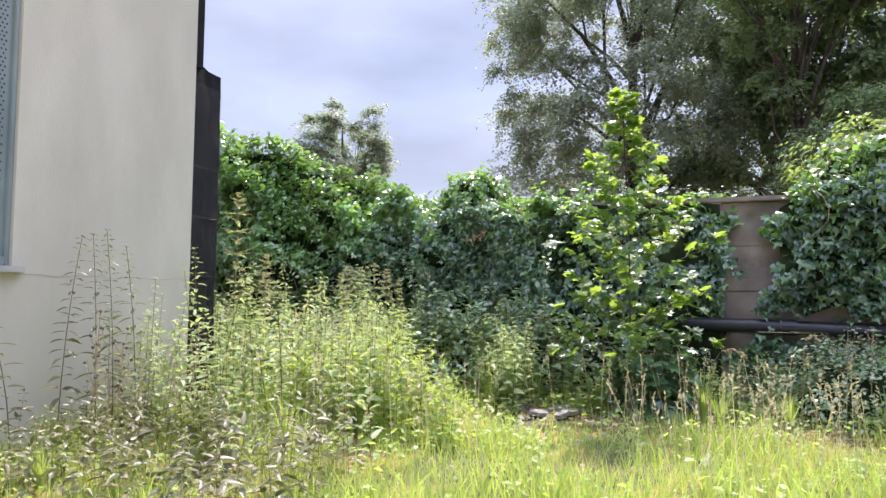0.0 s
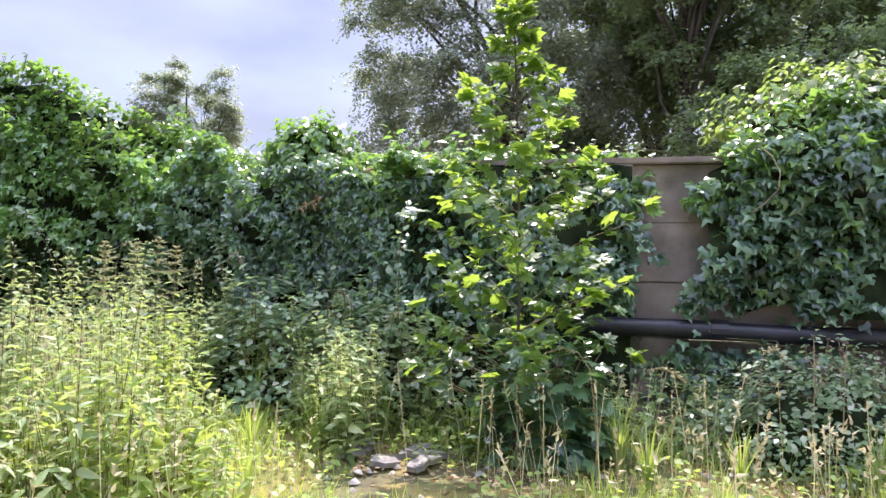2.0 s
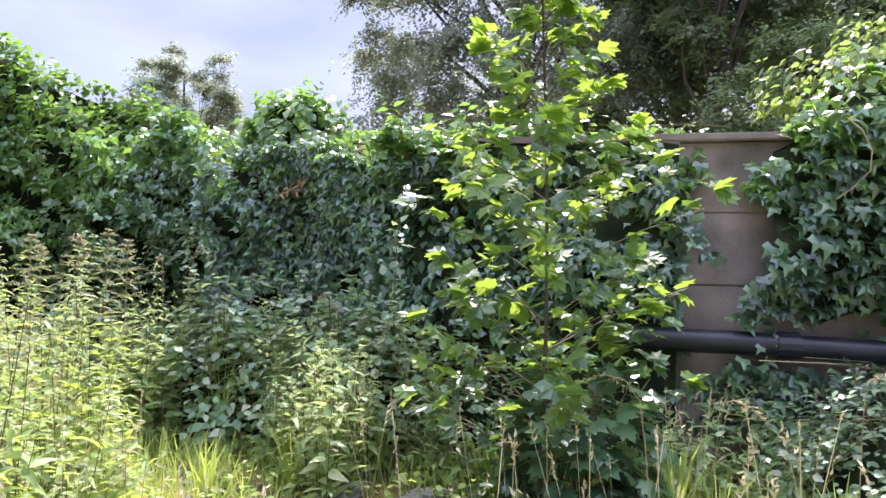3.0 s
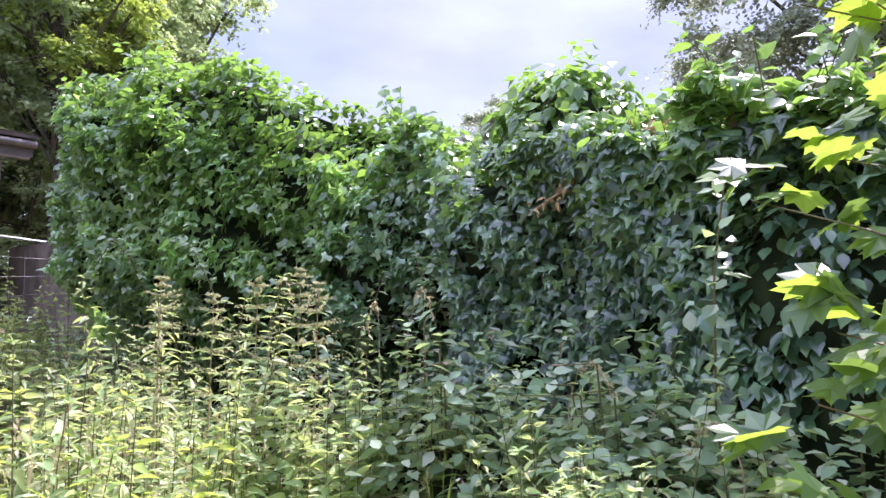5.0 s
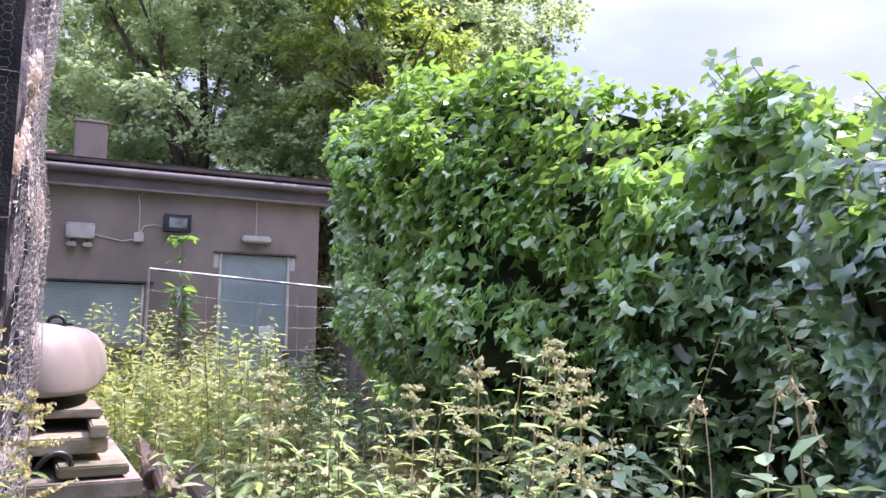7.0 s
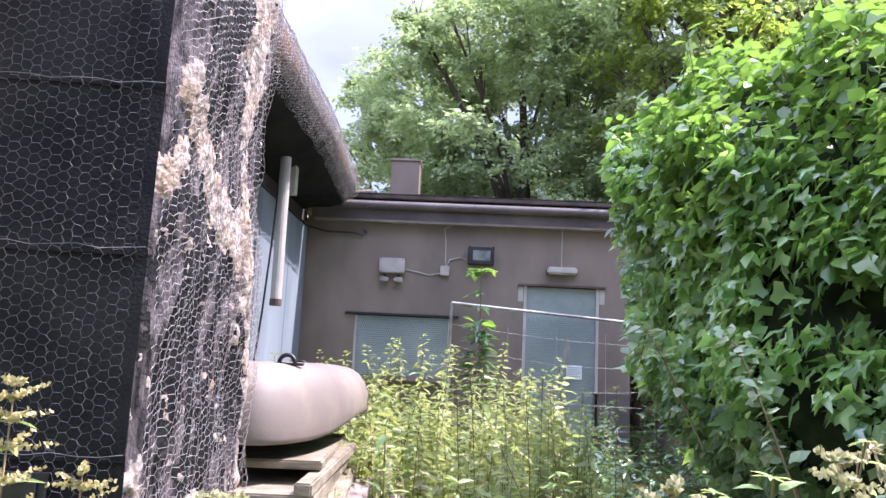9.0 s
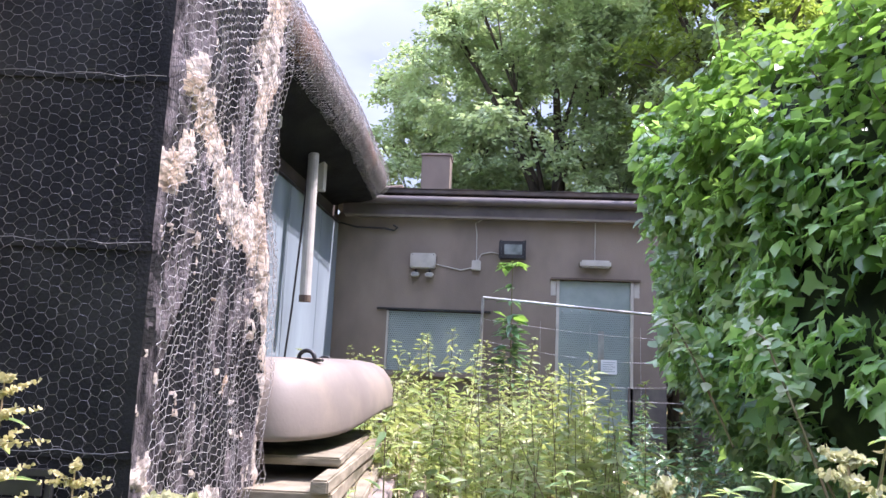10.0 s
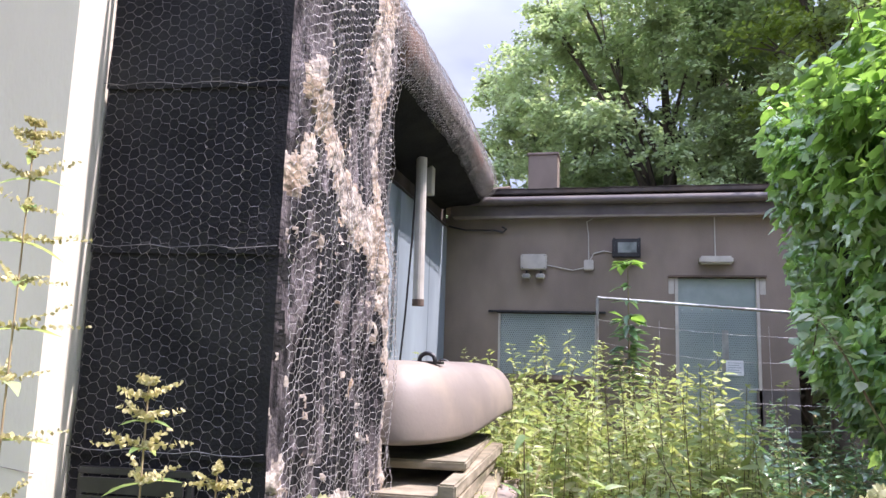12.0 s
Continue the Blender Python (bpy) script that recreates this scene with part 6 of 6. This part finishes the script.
def sapling():
    rng = np.random.default_rng(91)
    bx, by = -1.30, 7.27
    z0 = float(ground_z(bx, by))
    ob = thing("maple_sapling", (bx, by, z0), "young maple sapling with bright lobed leaves", "sapling")
    H = 3.08
    bm = bmesh.new()
    tube(bm, [(0.03 * math.sin(t * 4) - 0.02 * t, 0, H * t) for t in np.linspace(0, 1, 12)], 0.0135, 8, 0.004)
    part("trunk", bm, BARK, ob)
    meshes = []
    for s in range(8):
        v = [(x * (1 + rng.normal(0, 0.05)), y * (1 + rng.normal(0, 0.05)), z + rng.normal(0, 0.03) - 0.08 * y) for x, y, z in MAPLE_T]
        me = bpy.data.meshes.new("leaf")
        me.from_pydata(v, [], MAPLE_F)
        me.materials.append(SAP_L)
        meshes.append(me)
    # same leaf shapes in the shade-coloured copy
    shade_meshes = []
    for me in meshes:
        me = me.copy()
        me.materials[0] = SAP_SHADE
        shade_meshes.append(me)
    count = 0

    def leaf(p, d, size):
        nonlocal count
        if not bool(off_path(bx + p.x, by + p.y, 0.6)):
            return
        # the lower the leaf, the likelier the shade-coloured copy
        o = new("leaf", (shade_meshes if rng.random() < 0.9 - 0.42 * p.z else meshes)[count % 8])
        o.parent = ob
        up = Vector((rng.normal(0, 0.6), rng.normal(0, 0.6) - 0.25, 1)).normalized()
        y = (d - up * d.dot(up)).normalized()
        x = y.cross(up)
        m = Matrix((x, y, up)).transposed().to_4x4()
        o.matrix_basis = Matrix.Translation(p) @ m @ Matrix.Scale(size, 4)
        count += 1
    z, a = 0.28, 0.4
    while z < H:
        f = z / H
        L = (0.74 * math.sin(math.pi * min(1, 0.30 + f * 0.78)) + 0.09) * rng.uniform(0.7, 1.2)
        for s in (0, math.pi):
            d = Vector((math.cos(a + s), math.sin(a + s), 0.55)).normalized()
            bm = bmesh.new()
            p0 = Vector((0.03 * math.sin(f * 4) - 0.02 * f, 0, z))
            tube(bm, [p0, p0 + d * L * 0.3 + Vector((0, 0, 0.02)), p0 + d * L * 0.62, p0 + d * L - Vector((0, 0, 0.06))], 0.0042, 4, 0.0018)
            part("branch", bm, STEMM, ob)
            for q in (0.3, 0.5, 0.68, 0.85, 1.0):
                for k in range(3 if q < 1 else 4):
                    w = Vector((rng.normal(0, 0.6), rng.normal(0, 0.6), rng.normal(0, 0.25))) + d
                    w.normalize()
                    leaf(p0 + d * L * q + w * 0.04, w, rng.uniform(0.06, 0.125) * (1.2 - 0.35 * f))
        a += math.pi / 2 + rng.normal(0, 0.2)
        z += rng.uniform(0.075, 0.115)
    # the long low branch with bright leaves
    for end, n in ((Vector((0.72, 0.15, 1.22)), 7), (Vector((-0.62, -0.1, 0.62)), 5), (Vector((0.35, -0.25, 1.0)), 5), (Vector((-0.35, -0.3, 0.9)), 5)):
        bm = bmesh.new()
        p0 = Vector((0, 0, end.z - 0.35))
        pts = [p0, p0.lerp(end, 0.5) + Vector((0, 0, 0.03)), end]
        tube(bm, pts, 0.005, 4, 0.003)
        part("branch", bm, STEMM, ob)
        for k in range(n):
            w = Vector((rng.normal(0, 0.7), rng.normal(0, 0.7), rng.normal(0, 0.2))) + (end - p0).normalized()
            w.normalize()
            leaf(p0.lerp(end, 0.6 + 0.4 * k / n) + w * 0.05, w, rng.uniform(0.085, 0.135))
    for k in range(10):
        w = Vector((rng.normal(0, 1), rng.normal(0, 1), 0.6)).normalized()
        leaf(Vector((-0.02, 0, H - 0.02 * k)), w, 0.085)


sapling()


def sapling_skirt():
    """The dark low shoots round the sapling's foot."""
    rng = np.random.default_rng(92)
    x, y = -1.12, 7.45
    ob = thing("maple_shoots", (x, y, float(ground_z(x, y))), "dark low maple shoots with big shaded leaves", "sapling")
    n = 420
    d = unit(rng.normal(0, 1, (n, 3)))
    d[:, 2] = np.abs(d[:, 2])
    pos = d * np.array([0.52, 0.36, 0.88]) * rng.uniform(0.45, 1.05, (n, 1))
    r, t, nn = frames(n, d * 0.5 + np.array([0, 0, 0.9]), d, 0.35, rng)
    # dark ivy leaf colour stands for the shade on these maple leaves
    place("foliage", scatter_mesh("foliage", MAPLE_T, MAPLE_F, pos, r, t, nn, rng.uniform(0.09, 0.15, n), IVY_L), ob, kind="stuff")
    for k in range(9):
        a, q = rng.uniform(0, 6.28), rng.uniform(0.15, 0.4)
        bm = bmesh.new()
        tube(bm, [(0, 0, 0), (math.cos(a) * q * 0.4, math.sin(a) * q * 0.4, 0.4), (math.cos(a) * q, math.sin(a) * q, 0.75)], 0.006, 5, 0.003)
        part("stem", bm, STEMM, ob)


sapling_skirt()


def small_sapling():
    rng = np.random.default_rng(93)
    x, y = -11.5, 7.52
    z0 = float(ground_z(x, y))
    ob = thing("young_tree_shoot", (x, y, z0), "slim young shoot with yellow top leaves by the hurdle", "sapling")
    H = 2.85 - z0
    bm = bmesh.new()
    tube(bm, [(0, 0, 0), (0.02, 0.01, H * 0.5), (0, 0, H)], 0.012, 6, 0.004)
    part("stem", bm, STEMM, ob)
    for m, zz, nm in ((IVY_L, np.concatenate([np.linspace(0.75, 0.88, 3), np.linspace(0.42, 0.72, 22)]), "leaves"), (IVY_TOP, np.array([0.99, 0.995, 1.0, 0.985, 0.73, 0.74]), "top_leaves")):
        P = []
        for f in zz:
            for k in range(4):
                a = rng.uniform(0, 6.28)
                P.append([math.cos(a) * 0.05, math.sin(a) * 0.05, f * H])
        P = np.array(P)
        q = len(P)
        r, t, nn = frames(q, np.tile([0, 0, 1.0], (q, 1)), P * np.array([1, 1, 0]) * 20 + np.array([0, 0, -0.3]), 0.25, rng)
        place(nm, scatter_mesh(nm, LONG_T if nm == "leaves" else OVAL_T, LONG_F if nm == "leaves" else OVAL_F, P, r, t, nn, rng.uniform(0.13, 0.22, q), m), ob)


small_sapling()

# ---- grass and low weeds ----


def grass():
    rng = np.random.default_rng(95)
    ob = thing("rough_grass", (0, 0, 0), "rough sunlit grass and seedlings over the mossy ground", "grass", kind="stuff")
    n = 66000
    x, y = rng.uniform(-7, 3.4, n), rng.uniform(1.0, 8.5, n)
    patch = np.sin(x * 2.3 + 1.2 * np.sin(y * 1.7)) * np.sin(y * 2.9 + x) + 0.4 * np.sin(x * 6) * np.sin(y * 5.1)
    bare = np.exp(-(((x + 1.9) / 1.1) ** 2 + ((y - 6.75) / 0.85) ** 2)) + np.exp(-(((x - 0.3) / 0.7) ** 2 + ((y - 6.9) / 0.5) ** 2))
    keep = (patch > -0.55 + 0.9 * bare - rng.uniform(0, 0.5, n)) & (rng.random(n) > bare * 0.86) & (x > -5.3 - 3 * (y > 6.6))
    x, y, patch, bare = x[keep], y[keep], patch[keep], bare[keep]
    n = len(x)
    pos = np.stack([x, y, ground_z(x, y) - 0.01], 1)
    tip = np.stack([rng.normal(0, 0.30, n), rng.normal(0, 0.30, n), np.ones(n)], 1)
    tip = unit(tip)
    nn = unit(np.cross(tip, unit(rng.normal(0, 1, (n, 3)))))
    size = rng.uniform(0.06, 0.25, n) * (1 + 0.5 * (patch > 0.2)) * (1 - 0.5 * np.clip(bare, 0, 1))
    T = [(a * 0.035, b, c) for a, b, c in BLADE_T]
    place("blades", scatter_mesh("blades", T, BLADE_F, pos, np.cross(tip, nn), tip, nn, size, GRASS_L), ob, kind="stuff")
    # broad low leaves
    n = 16000
    x, y = rng.uniform(-6.5, 3.2, n), rng.uniform(2.5, 8.4, n)
    clump = np.sin(x * 3.7 + 2) * np.sin(y * 3.1 + 1.5 * x)
    keep = clump > rng.uniform(-0.3, 0.5, n)
    x, y = x[keep], y[keep]
    n = len(x)
    pos = np.stack([x, y, ground_z(x, y) + rng.uniform(0.01, 0.20, n)], 1)
    r, t, nn = frames(n, np.tile([0, 0, 1.0], (n, 1)), rng.normal(0, 1, (n, 3)), 0.35, rng)
    place("low_leaves", scatter_mesh("low_leaves", OVAL_T, OVAL_F, pos, r, t, nn, rng.uniform(0.025, 0.075, n), GRASS_L), ob, kind="stuff")
    # flowering grass stalks
    n = 1500
    x, y = rng.uniform(-8.5, 2.8, n), rng.uniform(4.2, 8.5, n)
    ok = off_path(x, y, 0.45) & (np.sin(x * 2.9) * np.sin(y * 2.2 + 0.7) > -0.4) & (x > -5.3 - 4 * (y > 6.6))
    x, y = x[ok], y[ok]
    n = len(x)
    h = rng.uniform(0.30, 0.72, n) + 0.35 * smooth(-x, 2.6, 3.8) * rng.random(n)
    pos = np.stack([x, y, ground_z(x, y)], 1)
    tip = unit(np.stack([rng.normal(0, 0.16, n), rng.normal(0, 0.16, n), np.ones(n)], 1))
    nn = unit(np.cross(tip, unit(rng.normal(0, 1, (n, 3)))))
    T = [(-0.0035, 0, 0), (0.0035, 0, 0), (-0.0025, 1, 0), (0.0025, 1, 0)]
    place("stalks", scatter_mesh("stalks", T, [(0, 1, 3, 2)], pos, np.cross(tip, nn), tip, nn, h, SEED_L), ob, kind="stuff")
    ends = pos + tip * h[:, None]
    m = 7
    P = np.repeat(ends, m, 0) - np.repeat(tip * 0.10, m, 0) * np.tile(rng.random(m), n)[:, None] * 1.2
    tw = np.repeat(tip, m, 0) + rng.normal(0, 0.45, (n * m, 3))
    r, t, q = frames(n * m, rng.normal(0, 1, (n * m, 3)), tw, 0.1, rng)
    place("seed_heads", scatter_mesh("seed_heads", LONG_T, LONG_F, P, r, t, q, rng.uniform(0.018, 0.045, n * m), SEED_L), ob, kind="stuff")


grass()


def tussock(x, y, h, seed, n=46):
    """A tuft of tall arching grass."""
    rng = np.random.default_rng(seed)
    ob = thing("grass_tuft", (x, y, float(ground_z(x, y))), "tuft of tall arching green grass", "grass tuft", "grass tufts")
    verts, faces = [], []
    for i in range(n):
        a, L = rng.uniform(0, 6.28), h * rng.uniform(0.5, 1.05)
        lean = rng.uniform(0.08, 0.5)
        d, s = np.array([math.cos(a), math.sin(a), 0]), np.array([-math.sin(a), math.cos(a), 0])
        k = len(verts)
        for t in (0, 0.35, 0.7, 1.0):
            c = d * (0.02 + lean * L * t * t) + np.array([0, 0, L * t * (1 - 0.25 * lean * t * t)])
            w = 0.006 * (1 - t) + 0.001
            verts += [c - s * w, c + s * w]
        for q in range(3):
            faces.append((k + 2 * q, k + 2 * q + 1, k + 2 * q + 3, k + 2 * q + 2))
    place("grass_mass", mesh_from("grass_mass", verts, faces, GRASS_L), ob, kind="stuff")


for i, (x, y, h) in enumerate(((-0.62, 7.25, 0.62), (-0.45, 7.0, 0.45), (-1.7, 7.75, 0.5), (-2.35, 7.75, 0.45), (-1.55, 7.4, 0.5), (0.1, 7.2, 0.4), (0.85, 7.2, 0.45), (-3.1, 7.95, 0.7), (-3.6, 8.05, 0.75), (-2.6, 6.1, 0.4), (-2.7, 7.3, 0.45), (-3.05, 7.0, 0.42), (-2.5, 7.55, 0.5), (-2.9, 7.65, 0.5), (-0.1, 6.4, 0.35), (-3.3, 4.6, 0.5), (-4.9, 3.9, 0.4), (-4.2, 3.3, 0.35))):
    tussock(x, y, h, 300 + i)

# ---- trees ----


def tree(name, base, height, crown, n_clump, per, leaf, material, seed, label, trunk=0.2, spread=0.45, cat="tree", limbs=26, low=0.35, droop=0.25):
    """A tree: tapered trunk, limbs to the clumps, and a crown of many small leaves in clumps. crown: radii in x, y, z."""
    rng = np.random.default_rng(seed)
    ob = thing(name, base, label, cat)
    cz = height - crown[2]
    C = unit(rng.normal(0, 1, (n_clump, 3))) * rng.uniform(0.35, 1.0, (n_clump, 1)) ** 0.5
    C[:, 2] = np.maximum(C[:, 2], -0.9)
    lob = 1 + 0.22 * np.sin(C[:, 0] * 5 + seed) * np.sin(C[:, 2] * 4 + C[:, 1] * 5)
    C = C * np.array(crown) * lob[:, None] + np.array([0, 0, cz])
    bm = bmesh.new()
    tube(bm, [(0, 0, -0.1), (0.05 * height * 0.1, 0, height * 0.25), (-0.02 * height * 0.3, 0.02 * height, height * 0.55), (0, 0, height * 0.88)], trunk, 9, trunk * 0.15)
    part("trunk", bm, BARK, ob)
    bm = bmesh.new()
    for k in range(min(limbs, n_clump)):
        c = Vector(C[k])
        s = Vector((0, 0, max(height * low * rng.uniform(0.7, 1.2), c.z - rng.uniform(1, 2.4) * crown[2] * 0.5)))
        s.z = min(s.z, height * 0.8)
        mid = s.lerp(c, 0.5) + Vector(rng.normal(0, 0.12, 3)) * crown[0] * 0.5
        tube(bm, [s, s.lerp(mid, 0.5) + Vector((0, 0, 0.1)), mid, mid.lerp(c, 0.6), c], trunk * rng.uniform(0.18, 0.36), 5, 0.012)
        for _ in range(3):
            e = c + Vector(rng.normal(0, spread * 0.9, 3))
            tube(bm, [mid.lerp(c, 0.5), c.lerp(e, 0.4), e], 0.018, 3, 0.006)
    part("limb_mass", bm, BARK, ob, kind="stuff")
    # leaves in rows along short twigs, the twigs in sprays round each clump
    sp = spread * rng.uniform(0.7, 1.45, n_clump)
    twigs, row = int(per * 0.15), 26
    m = n_clump * twigs
    c = np.repeat(C, twigs, 0)
    reach = np.repeat(sp, twigs)[:, None]
    way = unit(rng.normal(0, 1, (m, 3)) * np.array([1, 1, 0.5]) + 0.35 * unit(c - np.array([0, 0, cz])))
    start = c + way * reach * rng.uniform(-0.1, 0.75, (m, 1))
    length = reach * rng.uniform(0.45, 1.0, (m, 1))
    f = np.tile(np.linspace(0, 1, row), m)[:, None]
    W = np.repeat(way, row, 0)
    side = unit(np.cross(W, np.array([[0.1, 0.2, 1.0]])))
    sign = np.tile([1.0, -1.0], m * row // 2)[:, None]
    LL = np.repeat(length, row, 0)
    n = m * row
    P = np.repeat(start, row, 0) + W * f * LL - np.array([0, 0, 1.0]) * droop * f * f * LL + side * sign * leaf * 0.3 + rng.normal(0, leaf * 0.35, (n, 3))
    tips = side * sign * 0.8 + W * 0.7 + np.array([0, 0, -0.35 - 0.4 * droop])
    r, t, nn = frames(n, np.tile([0, 0, 0.9], (n, 1)) + 0.3 * W, tips, 0.42, rng)
    place("crown", scatter_mesh("crown", TREE_T, TREE_F, P, r, t, nn, leaf * rng.uniform(0.5, 0.95, n), material), ob, kind="stuff")
    return ob


tree("small_far_tree", (-23.6, 37.4, 0), 12.9, (2.9, 2.6, 5.0), 120, 150, 0.20, TREE_GREY, 401, "distant silvery poplar tree", 0.25, 0.62)
tree("birch_tree", (-3.6, 20.5, 0), 13.2, (4.2, 3.2, 6.0), 420, 125, 0.12, TREE_GREY, 402, "big grey-green weeping birch behind the wall", 0.28, 0.5, droop=1.1)
tree("dark_tree", (2.4, 18.6, 0), 13.5, (3.8, 3.0, 5.4), 230, 110, 0.15, TREE_DARK, 403, "tall dark leafy tree behind the wall", 0.32, 0.46)
tree("dark_tree", (7.0, 19.6, 0), 14.0, (4.2, 3.0, 5.6), 220, 110, 0.16, TREE_DARK, 404, "tall dark leafy tree behind the wall", 0.32, 0.48)
tree("dark_tree", (0.2, 22.5, 0), 12.0, (4.0, 3.0, 5.0), 150, 110, 0.17, TREE_DARK, 405, "dark leafy tree further back", 0.3, 0.5)
tree("lime_tree", (0.4, 16.6, 0), 11.5, (1.7, 1.4, 3.2), 70, 100, 0.14, TREE_DARK, 406, "slim dark tree between taller ones", 0.16, 0.36)
tree("hedge_tree", (3.6, 14.6, 0), 5.6, (3.4, 1.4, 2.1), 110, 110, 0.11, TREE_DARK, 407, "dark scrubby hedge tree close behind the wall", 0.12, 0.36)
tree("ash_tree", (-17.6, 8.2, 0), 9.7, (3.2, 3.4, 4.0), 260, 110, 0.13, TREE_MID, 408, "leafy ash tree behind the annex", 0.24, 0.40)
tree("ash_tree", (-19.5, 6.0, 0), 8.4, (2.6, 2.2, 3.2), 120, 110, 0.13, TREE_MID, 409, "leafy ash tree behind the annex", 0.2, 0.38)
tree("ash_tree", (-16.0, 11.6, 0), 11.0, (3.0, 3.2, 4.6), 240, 110, 0.13, TREE_MID, 410, "tall leafy ash tree beyond the climbers", 0.26, 0.42)
tree("dark_tree", (-16.8, 13.4, 0), 11.0, (2.2, 2.2, 4.2), 120, 110, 0.15, TREE_DARK, 411, "tall dark tree with open branches", 0.26, 0.40)
tree("lime_tree", (-13.9, 10.6, 0), 8.2, (1.5, 1.2, 1.6), 34, 80, 0.13, TREE_LIME, 412, "bright yellow-green branch tree behind the annex", 0.12, 0.34)
tree("ash_tree", (-21.5, 12.0, 0), 9.0, (3.5, 3.5, 4.4), 150, 100, 0.16, TREE_MID, 413, "ash tree further back", 0.26, 0.5)
tree("hedge_tree", (-15.2, 10.0, 0), 4.6, (1.6, 2.4, 2.2), 90, 110, 0.11, TREE_MID, 414, "dense shrub behind the annex roof", 0.12, 0.36)
tree("ash_tree", (-20.5, 9.6, 0), 12.0, (4.0, 3.6, 5.4), 230, 110, 0.15, TREE_MID, 415, "tall leafy tree beyond the ash trees", 0.28, 0.48)
tree("dark_tree", (-18.6, 14.2, 0), 12.0, (2.6, 2.6, 5.0), 140, 110, 0.15, TREE_DARK, 416, "tall dark tree beyond the ash trees", 0.28, 0.46)
